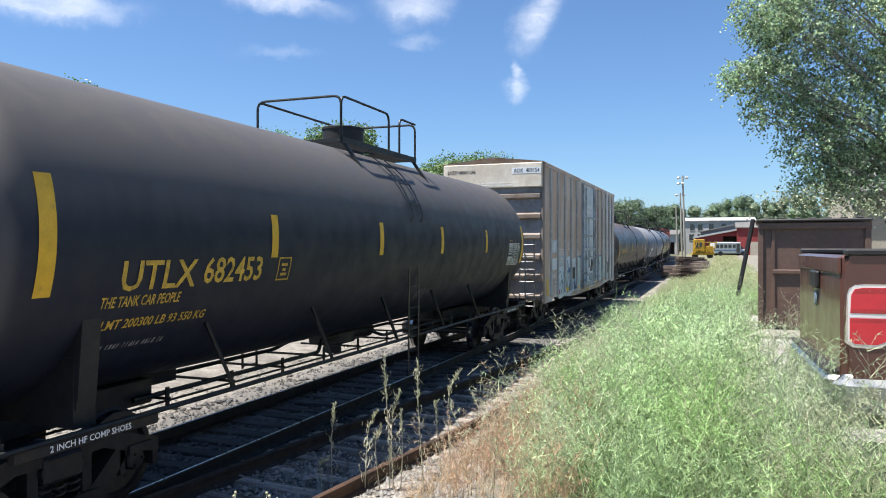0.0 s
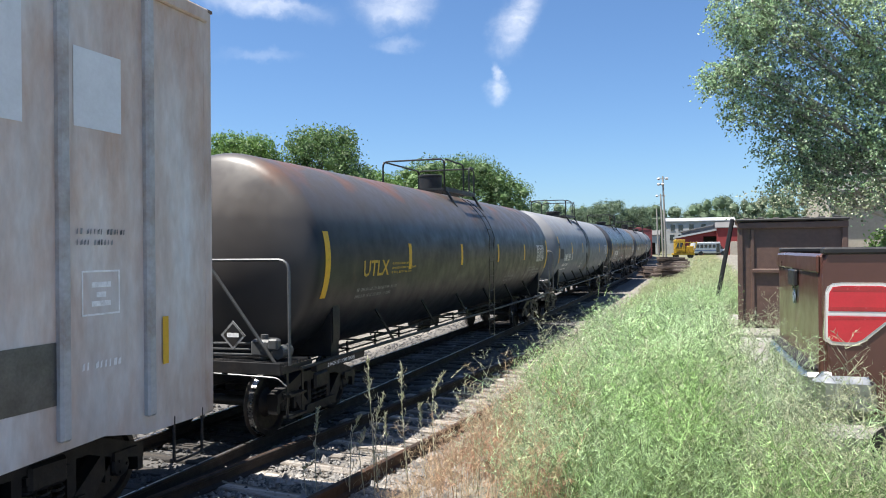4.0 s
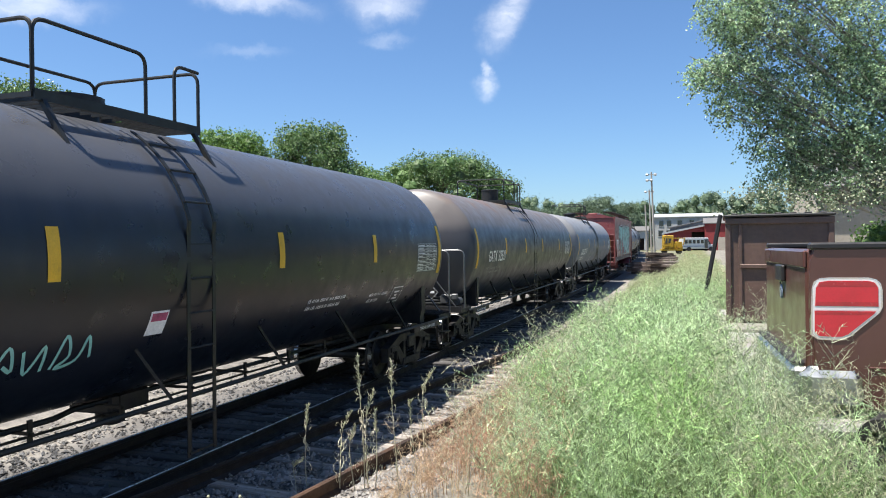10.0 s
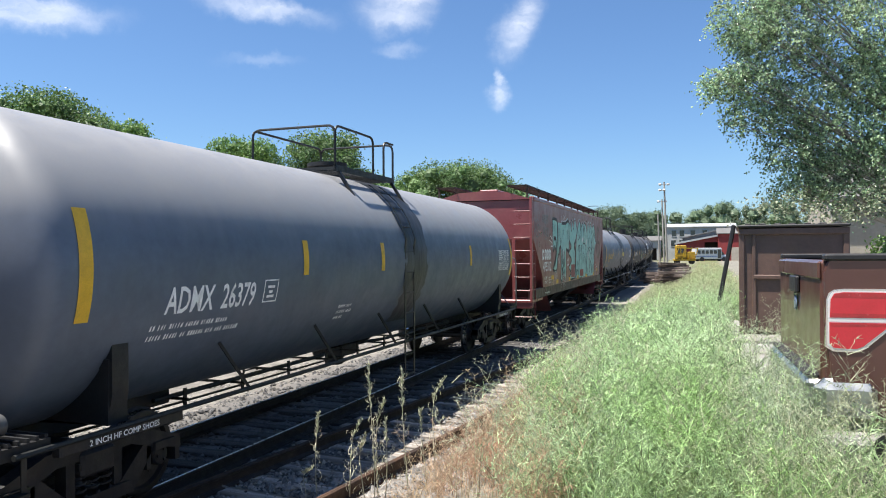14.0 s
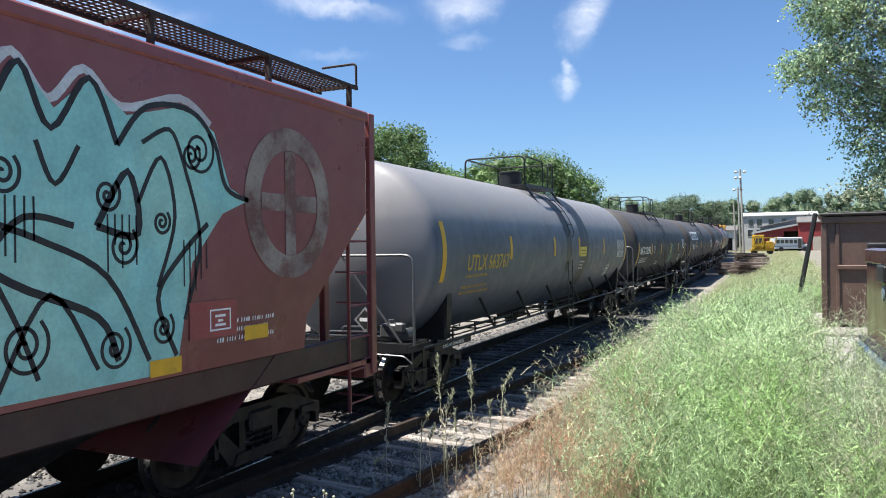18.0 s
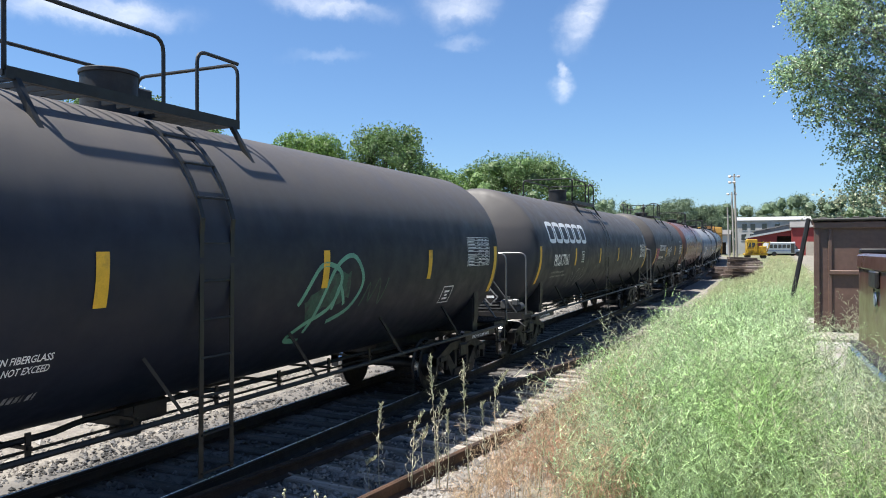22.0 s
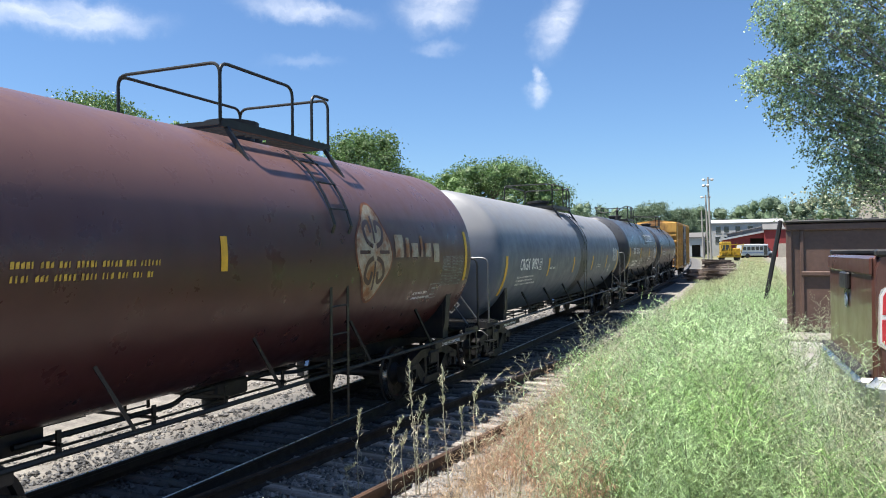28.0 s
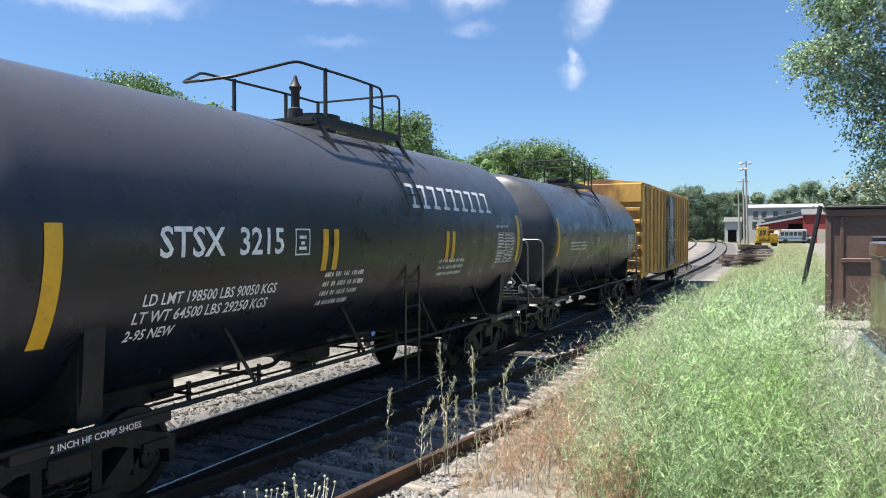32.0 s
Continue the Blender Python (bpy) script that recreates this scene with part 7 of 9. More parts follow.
def weed_template(rng, height, stems, branches, pods, spread, thick=0.0032, reach=(0.16, 0.42), pod=0.0028, long=(0.03, 0.075)):
    """One bushy weed: thin forked stems, long upright twigs and slender pods along them. Gives vertices and triangles."""
    V, F = [], []

    def ribbon(pts, w):
        n = len(V)
        d = pts[-1] - pts[0]
        side = np.cross(d, rng.normal(size=3))
        side = side / (np.linalg.norm(side) + 1e-9)
        for i, p in enumerate(pts[:-1]):
            k = w * (1 - 0.7 * i / (len(pts) - 1))
            V.extend([p - side * k, p + side * k])
        V.append(pts[-1])
        for i in range(len(pts) - 2):
            a = n + 2 * i
            F.extend([(a, a + 1, a + 3), (a, a + 3, a + 2)])
        a = n + 2 * (len(pts) - 2)
        F.append((a, a + 1, a + 2))

    def unit(v):
        return v / (np.linalg.norm(v) + 1e-9)
    for _ in range(stems):
        a, lean = rng.uniform(0, 2 * np.pi), rng.uniform(0.05, spread)
        out = np.array([math.cos(a), math.sin(a), 0])
        h = height * rng.uniform(0.65, 1.1)
        base = np.array([rng.normal(0, 0.06), rng.normal(0, 0.06), -0.05])

        def at(t):
            return base + out * (lean * h * t * t * 0.9) + np.array([0, 0, h * t * (1 - 0.18 * lean * t)])
        ribbon([at(t) for t in (0, 0.5, 1.0)], thick)
        for b in range(branches):
            t = rng.uniform(0.2, 0.97)
            p = at(t)
            a2 = rng.uniform(0, 2 * np.pi)
            L = h * rng.uniform(*reach) * (1.15 - 0.6 * t)
            d = unit(np.array([math.cos(a2), math.sin(a2), rng.uniform(0.25, 1.7)]))
            ribbon([p, p + d * L], thick * 0.75)
            for _l in range(pods):
                c = p + d * L * rng.uniform(0.2, 1.0)
                e = unit(unit(rng.normal(size=3)) * 1.1 + d * 0.8)
                w = unit(np.cross(e, rng.normal(size=3)))
                l = rng.uniform(*long)
                n = len(V)
                V.extend([c - w * pod, c + w * pod, c + e * l])
                F.append((n, n + 1, n + 2))
    return np.array(V), np.array(F)


def scatter(name, label, templates, places, mat, rng, category="grass"):
    """Copies of the templates at places (x, y, z, size), joined."""
    Vs, Fs, n = [], [], 0
    for x, y, z, s in places:
        V, F = templates[rng.integers(len(templates))]
        a = rng.uniform(0, 2 * np.pi)
        c, q = math.cos(a) * s, math.sin(a) * s
        W = np.empty_like(V)
        W[:, 0], W[:, 1], W[:, 2] = V[:, 0] * c - V[:, 1] * q + x, V[:, 0] * q + V[:, 1] * c + y, V[:, 2] * s + z
        Vs.append(W)
        Fs.append(F + n)
        n += len(V)
    tagged(new(name, raw(name, np.concatenate(Vs), np.concatenate(Fs), mat)), label, category, kind="stuff")


def verge_edge(y):
    return np.where(y < 17, -4.53 + 0.127 * (np.maximum(y, -8) - 6.5) + 1.55, np.where(y < 24, -1.65 - (y - 17) * 0.16, -2.8))


def build_verge():
    rng = np.random.default_rng(21)
    near = [weed_template(rng, 0.9, 6, 15, 4, 0.65, 0.0027, (0.12, 0.36), 0.0024, (0.02, 0.05)) for _ in range(12)]
    under = [weed_template(rng, 0.62, 6, 7, 5, 0.8, 0.003, (0.15, 0.4), 0.0028) for _ in range(6)]
    lacy = [weed_template(rng, 1.0, 3, 16, 6, 0.45, 0.003, (0.10, 0.26), 0.0024, (0.015, 0.04)) for _ in range(6)]
    far = [weed_template(rng, 0.9, 6, 9, 4, 0.6, 0.0045, pod=0.004) for _ in range(6)]
    dry = [weed_template(rng, 0.7, 7, 6, 4, 0.7, 0.003, pod=0.0022) for _ in range(6)]
    tall = [weed_template(rng, 1.0, 3, 12, 6, 0.4, 0.003, (0.12, 0.3), 0.0022, (0.015, 0.045)) for _ in range(5)]

    thin = [weed_template(rng, 1.05, 3, 14, 7, 0.45, 0.0024, (0.10, 0.28), 0.0024, (0.012, 0.03)) for _ in range(6)]

    def spread(n, y0, y1, lo, hi, power=1.0):
        y = y0 + (y1 - y0) * rng.uniform(0, 1, n) ** power
        a, b = lo(y), hi(y)
        return a + (b - a) * rng.uniform(0, 1, n), y

    def plant(name, label, kinds, x, y, s, mat):
        scatter(name, label, kinds, np.stack([x, y, ground_z(x, y), s], -1), mat, rng)
    right = lambda y: np.where(y < 5.5, 1.9, np.where(y < 8.2, 0.2, np.where(y < 16, 0.25, 1.0 + (y - 16) * 0.01)))
    left = lambda y: np.interp(y, (3.6, 5, 7.6, 11, 14, 17), (-0.95, -1.12, -1.5, -1.8, -2.0, -1.9))
    x, y = spread(2700, 3.6, 17, left, right, 0.85)
    keep = (x + y * 0.02 < 0.4) | (rng.uniform(0, 1, len(x)) < 0.45)
    x, y = x[keep], y[keep]
    s = rng.uniform(0.62, 1.15, len(x)) * (0.80 + 0.20 * smooth01((x - left(y)) / 1.0))
    s = s * (0.92 + 0.2 * np.sin(x * 3.1 + 1.7 * np.sin(y * 1.3)) * np.sin(y * 2.3 + x))
    plant("verge_weeds", "tall feathery pale green weeds covering the bank", near, x, y, s, M_WEED)
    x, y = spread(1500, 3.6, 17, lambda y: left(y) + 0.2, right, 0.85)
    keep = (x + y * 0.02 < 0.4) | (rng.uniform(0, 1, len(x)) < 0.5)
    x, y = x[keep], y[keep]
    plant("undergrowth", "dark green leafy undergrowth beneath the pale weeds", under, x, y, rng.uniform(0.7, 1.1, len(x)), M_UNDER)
    x, y = spread(210, 8.5, 22, lambda y: np.where(y < 17, left(y) - 0.25, verge_edge(y) - 0.3), lambda y: np.where(y < 17, left(y) + 0.45, verge_edge(y) + 0.5), 0.8)
    plant("edge_weeds", "tall lacy grey-green weeds with upright pods along the edge of the bank", lacy, x, y, rng.uniform(0.75, 1.12, len(x)), M_LACE)
    x, y = spread(2000, 17, 48, verge_edge, right, 0.9)
    plant("far_verge_weeds", "pale green weeds along the track further off", far, x, y, rng.uniform(0.6, 1.0, len(x)), M_FARWEED)
    x, y = spread(420, 48, 100, lambda y: np.where(y > BEND, XC - (y - BEND) ** 2 / 1660, XC) + 3.2, lambda y: 1.6 + y * 0.006)
    plant("yard_grass", "short yellowish green grass beyond the verge", far, x, y, rng.uniform(0.2, 0.5, len(x)), M_FARWEED)
    edge = lambda y: left(y) - 1.15
    x, y = spread(700, 3.6, 14.5, lambda y: left(y) - 0.85, lambda y: left(y) + 0.3, 0.9)
    plant("dry_verge_stalks", "dry brown stalks at the foot of the bank", dry, x, y, rng.uniform(0.5, 1.0, len(x)) * (0.35 + 0.65 * smooth01((x - edge(y)) / 1.1)), M_DRY)
    x, y = spread(250, 4.0, 15, lambda y: left(y) - 0.35, lambda y: left(y) + 0.45)
    plant("straw_weeds", "thin straw-coloured seeding weeds along the edge of the green", tall, x, y, rng.uniform(0.5, 0.95, len(x)), M_SEED)
    x, y = spread(340, 4.0, 18, left, right)
    plant("seeding_weeds", "paler seeding stems that rise above the weeds", tall, x, y, rng.uniform(0.8, 1.12, len(x)), M_SEED)
    x, y = spread(80, 17, 24, lambda y: verge_edge(y) - 0.9, lambda y: verge_edge(y) + 0.2)
    plant("trackside_shrubs", "scrubby grey-green weeds spilling on to the siding", near, x, y, rng.uniform(0.6, 1.0, len(x)), M_WEED)
    x, y = rng.uniform(0.20, 0.66, 150), rng.uniform(4.1, 6.6, 150)
    plant("truck_weeds", "green weeds against the tail of the truck", thin, x, y, rng.uniform(0.5, 1.0, 150), M_LACE)
    x = np.concatenate([rng.uniform(0.35, 1.3, 16), rng.uniform(0.2, 1.25, 90)])
    y = np.concatenate([rng.uniform(10.4, 12.2, 16), rng.uniform(3.8, 4.75, 90)])
    plant("yard_weeds", "thin seeding weeds beside the truck and the waste container", thin, x, y, np.concatenate([rng.uniform(0.6, 1.0, 16), rng.uniform(0.3, 0.75, 90)]), M_SEED)


build_verge()


def tall_weed(x, y, height, seed, curl=0.0):
    """A single tall dried weed with drooping curled leaves and a seed spike."""
    r = random.Random(seed)
    z = float(ground_z(x, y))
    ob = thing("tall_weed", "tall half-dried weed with curled drooping leaves", "weed", "tall weeds by the rail", m=pose(x, y, z))
    pts = []
    for i in range(9):
        t = i / 8
        pts.append((0.03 * math.sin(3 * t + seed) + curl * max(0, t - 0.7) * 1.2, 0.02 * math.cos(4 * t), height * (t - (curl * max(0, t - 0.8) * 1.5 if curl else 0))))
    part("stalk", Kit().tube(pts, [0.007 * (1 - 0.7 * i / 8) for i in range(9)], 5), M_TALL, ob)
    k = Kit()
    for i in range(int(30 * height)):
        t = r.uniform(0.12, 0.95)
        a = r.uniform(0, 6.28)
        j = min(7, int(t * 8))
        u = t * 8 - j
        p = Vector(pts[j]).lerp(Vector(pts[j + 1]), u)
        L = r.uniform(0.06, 0.19) * (1.25 - 0.6 * t)
        o = Vector((math.cos(a), math.sin(a), 0))
        s = Vector((-o.y, o.x, 0)) * r.uniform(0.0022, 0.004)
        # each leaf curls over and back towards the stalk
        q = [p + o * (L * 0.30 * math.sin(c * w2) + L * 0.11 * c) + Vector((0, 0, L * 0.34 * (1 - math.cos(c * w2)) * f)) for f, w2 in [(r.choice((1, 1, -1)), r.uniform(0.55, 1.0))] for c in (0, 0.8, 1.7, 2.7, 3.8, 4.8)]
        v = []
        for n, c in enumerate(q):
            w = (0.5, 1.0, 1.0, 0.9, 0.7, 0.3)[n]
            v += [c - s * w, c + s * w]
        k.add(v, [(2 * n, 2 * n + 1, 2 * n + 3, 2 * n + 2) for n in range(5)])
    tagged(part("leaves", k, M_TALL, ob, smooth=0), "small curled dry leaves", kind="stuff")
    k = Kit()
    for i in range(40):
        t = r.uniform(0.72, 1.0)
        j = min(7, int(t * 8))
        p = Vector(pts[j]).lerp(Vector(pts[j + 1]), t * 8 - j)
        d = Vector((r.uniform(-1, 1), r.uniform(-1, 1), 1.2)).normalized()
        k.tube([p, p + d * r.uniform(0.03, 0.06)], [0.006, 0.002], 4)
    tagged(part("seed_spike", k, M_SEED, ob), "pale seed spike", kind="stuff")


for i, (x, y, h, c) in enumerate(((-3.42, 7.3, 1.52, 0), (-3.06, 7.4, 1.45, 0), (-2.76, 7.55, 1.45, 0.35), (-4.03, 7.2, 0.95, 0), (-3.62, 7.2, 1.0, 0.3), (-3.28, 7.35, 0.92, 0), (-4.1, 7.0, 0.45, 0.4), (-2.88, 7.5, 1.0, 0), (-3.5, 7.25, 0.8, 0.2), (-3.36, 7.36, 1.2, 0.2))):
    tall_weed(x, y, h, i + 1, c)


def button_weed(x, y, top, seed):
    """A small weed with round pale buds on forked stems."""
    r = random.Random(seed)
    z = float(ground_z(x, y))
    ob = thing("button_weed", "small forked weed with round pale buds", "weed", "budding weeds", m=pose(x, y, z))
    h = top - z
    for i in range(6):
        a = r.uniform(0, 6.28)
        e = Vector((math.cos(a) * r.uniform(0.03, 0.14), math.sin(a) * r.uniform(0.03, 0.14), h * r.uniform(0.86, 1.0)))
        part("stem", Kit().tube([(0, 0, 0), (e.x * 0.3, e.y * 0.3, h * 0.6), e], [0.005, 0.004, 0.002], 4), M_TALL, ob)
        part("bud", Kit().lathe([(0, 0.002), (0.006, 0.008), (0.014, 0.009), (0.02, 0.004)], "z", 7, e), M_SEED, ob)


for i, (x, y, t) in enumerate(((-2.63, 3.38, 1.06), (-2.5, 3.46, 1.1), (-2.58, 3.52, 1.06), (-2.75, 3.4, 1.03), (-2.42, 3.5, 1.08))):
    button_weed(x, y, t, i)


def leaves(clumps, n, size, rng, inner=0.2, twig=0.55):
    """Leaf blades thrown round the shells of clumps (x, y, z, rx, ry, rz)."""
    c = np.array(clumps, float)
    w = c[:, 3] * c[:, 5]
    k = rng.choice(len(c), n, p=w / w.sum())
    d = rng.normal(size=(n, 3))
    d /= np.linalg.norm(d, axis=1)[:, None]
    rad = rng.uniform(inner, 1.0, n) ** 0.5 * (1 + 0.02 * rng.normal(size=n))
    p = c[k, :3] + d * rad[:, None] * c[k, 3:]
    # pull leaves into twigs
    tw = p[rng.integers(n, size=n // 9)]
    near = tw[rng.integers(len(tw), size=n)]
    m = rng.uniform(0, 1, n) < twig
    p[m] = near[m] + rng.normal(size=(m.sum(), 3)) * size * 1.7
    e = rng.normal(size=(n, 3)) + np.array([0, 0, -0.35])
    e /= np.linalg.norm(e, axis=1)[:, None]
    s = np.cross(e, rng.normal(size=(n, 3)))
    s /= np.linalg.norm(s, axis=1)[:, None]
    L = size * rng.uniform(0.7, 1.3, n)[:, None]
    q = np.cross(e, s) * L * 0.12
    V = np.stack([p, p + e * L * 0.45 + s * L * 0.38 + q, p + e * L, p + e * L * 0.45 - s * L * 0.38 + q], 1).reshape(-1, 3)
    i = 4 * np.arange(n)[:, None]
    F = np.concatenate([i + np.array([[0, 1, 2]]), i + np.array([[0, 2, 3]])])
    return V, F


def hanging_twigs(clumps, n, per, size, rng):
    """Leaves strung along short drooping twigs that leave the shells of clumps."""
    c = np.array(clumps, float)
    w = c[:, 3] * c[:, 5]
    k = rng.choice(len(c), n, p=w / w.sum())
    d = rng.normal(size=(n, 3))
    d /= np.linalg.norm(d, axis=1)[:, None]
    p = c[k, :3] + d * (0.87 * rng.uniform(0.12, 1.0, n) ** 0.5)[:, None] * c[k, 3:]
    out = d + rng.normal(size=(n, 3)) * 0.5
    out[:, 2] = out[:, 2] * 0.4 + 0.15
    out /= np.linalg.norm(out, axis=1)[:, None]
    L = rng.uniform(0.2, 0.55, n)
    t = np.tile(np.linspace(0.0, 1.0, per), (n, 1)) + rng.uniform(-0.5, 0.5, (n, per)) / per
    q = p[:, None] + out[:, None] * (t * L[:, None])[..., None]
    q[..., 2] -= 0.75 * L[:, None] * t * t
    q = (q + rng.normal(size=q.shape) * size * 0.45).reshape(-1, 3)
    m = len(q)
    e = rng.normal(size=(m, 3)) * 0.8 + np.repeat(out, per, 0) * 0.4 + np.array([0, 0, -0.6])
    e /= np.linalg.norm(e, axis=1)[:, None]
    s = np.cross(e, rng.normal(size=(m, 3)))
    s /= np.linalg.norm(s, axis=1)[:, None]
    B = size * rng.uniform(0.7, 1.25, m)[:, None]
    b = np.cross(e, s) * B * 0.14
    V = np.stack([q, q + e * B * 0.4 + s * B * 0.36 + b, q + e * B, q + e * B * 0.4 - s * B * 0.36 + b], 1).reshape(-1, 3)
    i = 4 * np.arange(m)[:, None]
    return V, np.concatenate([i + np.array([[0, 1, 2]]), i + np.array([[0, 2, 3]])])


def with_cores(V, F, clumps, k, rng):
    """Adds the dense, uneven leafage inside each clump."""
    a, b = np.meshgrid(np.linspace(0, 2 * np.pi, 11)[:-1], np.linspace(0.25, np.pi - 0.25, 6))
    ball = np.stack([np.cos(a) * np.sin(b), np.sin(a) * np.sin(b), np.cos(b)], -1).reshape(-1, 3)
    f = []
    for i in range(5):
        for j in range(10):
            p, q = i * 10 + j, i * 10 + (j + 1) % 10
            f += [(p, q, q + 10), (p, q + 10, p + 10)]
    f += [(0, j, j + 1) for j in range(1, 9)] + [(50, 50 + j + 1, 50 + j) for j in range(1, 9)]
    f, Vs, Fs, n = np.array(f), [V], [F], len(V)
    for c in clumps:
        Vs.append(c[:3] + ball * c[3:6] * (k * rng.uniform(0.72, 1.08, (60, 1))))
        Fs.append(f + n)
        n += 60
    return np.concatenate(Vs), np.concatenate(Fs)


def tree(label, base, clumps, n, size, leaf, bark, trunk_r, seed, lean=(0, 0), pale=None, group="trees beyond the railway", inner=0.2, twig=0.55, core=0.0, hanging=False):
    rng = np.random.default_rng(seed)
    r = random.Random(seed)
    bz = float(ground_z(base[0], base[1]))
    ob = thing("tree", label, "tree", group, m=pose(base[0], base[1], bz))
    c = np.array(clumps, float)
    c[:, 0] -= base[0]
    c[:, 1] -= base[1]
    c[:, 2] -= bz
    V, F = hanging_twigs(c, n // 13, 13, size, rng) if hanging else leaves(c, n, size, rng, inner, twig)
    if core:
        V, F = with_cores(V, F, c, core, rng)
    cr = new("crown", raw("crown", V, F, leaf))
    cr.parent = ob
    tagged(cr, "crown of many small leaves", kind="stuff")
    top = c[:, 2].max()
    k = Kit().tube([(0, 0, -0.3), (lean[0] * 0.3, lean[1] * 0.3, top * 0.25), (lean[0], lean[1], top * 0.6), (lean[0] * 1.2, lean[1] * 1.2, top * 0.92)], [trunk_r, trunk_r * 0.8, trunk_r * 0.5, trunk_r * 0.15], 10)
    part("trunk", k, bark, ob, "tapered trunk")
    for q in (c if hanging else c[::2]):
        t = max(0.15, min(0.8, (q[2] - abs(q[0]) * 0.5) / top * 0.8))
        s = Vector((lean[0] * t, lean[1] * t, top * t))
        e = Vector(q[:3])
        m = (s + e) / 2 + Vector((r.uniform(-0.3, 0.3), r.uniform(-0.3, 0.3), -0.1))
        part("limb", Kit().tube([s, m, e, e + (e - m) * 0.08], [trunk_r * 0.22, trunk_r * 0.14, trunk_r * 0.07, trunk_r * 0.02], 6), bark, ob)
        if hanging:
            for _ in range(2):
                f = e + Vector((r.uniform(-0.9, 0.4) * q[3], -r.uniform(0.5, 0.95) * q[4], r.uniform(-0.4, 0.7) * q[5]))
                part("branch", Kit().tube([m, (m + f) / 2 + Vector((0, 0, 0.12)), f], [trunk_r * 0.09, trunk_r * 0.07, trunk_r * 0.03], 5), bark, ob)
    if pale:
        # pale leaf undersides, with the sun on them put into the colour
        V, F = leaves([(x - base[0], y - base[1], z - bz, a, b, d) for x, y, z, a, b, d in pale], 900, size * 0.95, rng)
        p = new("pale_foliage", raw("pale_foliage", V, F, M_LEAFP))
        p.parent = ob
        tagged(p, "pale leaves on the low branches, sunlight put into their colour", kind="stuff")
    return ob


def crown_of(x, y, z0, z1, r, seed, n=9):
    """Clumps that fill an uneven crown between two heights."""
    q = random.Random(seed)
    out = []
    for i in range(n):
        t = (i + 0.5) / n
        z = z0 + (z1 - z0) * t
        w = r * (0.55 + 0.75 * math.sin(math.pi * (0.15 + 0.75 * t)))
        a = i * 2.4 + q.uniform(-0.4, 0.4)
        k = r * q.uniform(0.24, 0.4)
        out.append((x + math.cos(a) * (w - k) * q.uniform(0.6, 1.0), y + math.sin(a) * (w - k) * q.uniform(0.6, 1.0), min(z, z1 - k * 0.8), k, k, k * 0.82))
    return out


big = [(1.32, 23.7, 9.6, 1.1, 1.4, 0.9), (0.77, 23.4, 7.7, 0.85, 1.0, 0.55), (1.47, 23.7, 7.6, 1.0, 1.2, 0.75), (1.32, 23.6, 6.6, 0.75, 0.9, 0.55), (2.27, 24.0, 8.8, 1.3, 1.6, 1.0), (2.87, 24.2, 7.2, 1.4, 1.6, 1.0), (2.57, 24.0, 5.6, 0.95, 1.2, 0.85), (2.67, 24.1, 4.4, 0.85, 1.1, 0.6), (4.05, 24.5, 6.0, 1.3, 1.5, 1.0), (4.05, 24.5, 9.0, 1.5, 1.7, 1.1), (5.75, 25.0, 8.2, 1.6, 1.8, 1.2), (5.75, 25.0, 5.6, 1.4, 1.6, 1.1), (4.15, 24.5, 4.3, 1.2, 1.4, 0.7), (6.15, 25.0, 4.2, 1.4, 1.6, 0.9), (2.77, 24.2, 10.6, 1.4, 1.6, 0.9), (5.15, 24.8, 10.8, 1.7, 1.8, 1.2), (7.15, 25.2, 7.0, 1.8, 1.9, 1.6), (7.35, 25.2, 10.0, 1.9, 1.9, 1.6), (1.07, 23.4, 7.9, 0.6, 0.8, 0.4), (1.52, 23.6, 9.0, 0.8, 1.0, 0.6), (2.32, 24, 10.4, 1.2, 1.4, 0.9), (3.4, 24.3, 5.3, 0.9, 1.1, 0.6), (4.9, 24.6, 5.2, 1.1, 1.3, 0.8), (3.3, 24.2, 4.7, 0.8, 1.0, 0.5), (5.4, 24.7, 6.9, 1.2, 1.4, 0.8), (4.5, 24.6, 7.6, 1.1, 1.3, 0.8), (2.6, 24.0, 6.5, 0.8, 1.0, 0.6)]
tree("tall poplar with small glossy leaves and pale limbs", (8.2, 25.6), big, 100000, 0.085, M_LEAF, M_BARK, 0.26, 4, (-1.2, 0.0), group="trees", hanging=True,
     pale=[(2.1, 22.5, 3.85, 1.1, 0.8, 0.45), (3.7, 22.7, 3.6, 1.2, 0.8, 0.3), (1.2, 22.3, 3.35, 0.6, 0.5, 0.15), (5.0, 22.6, 4.1, 0.8, 0.8, 0.35)])
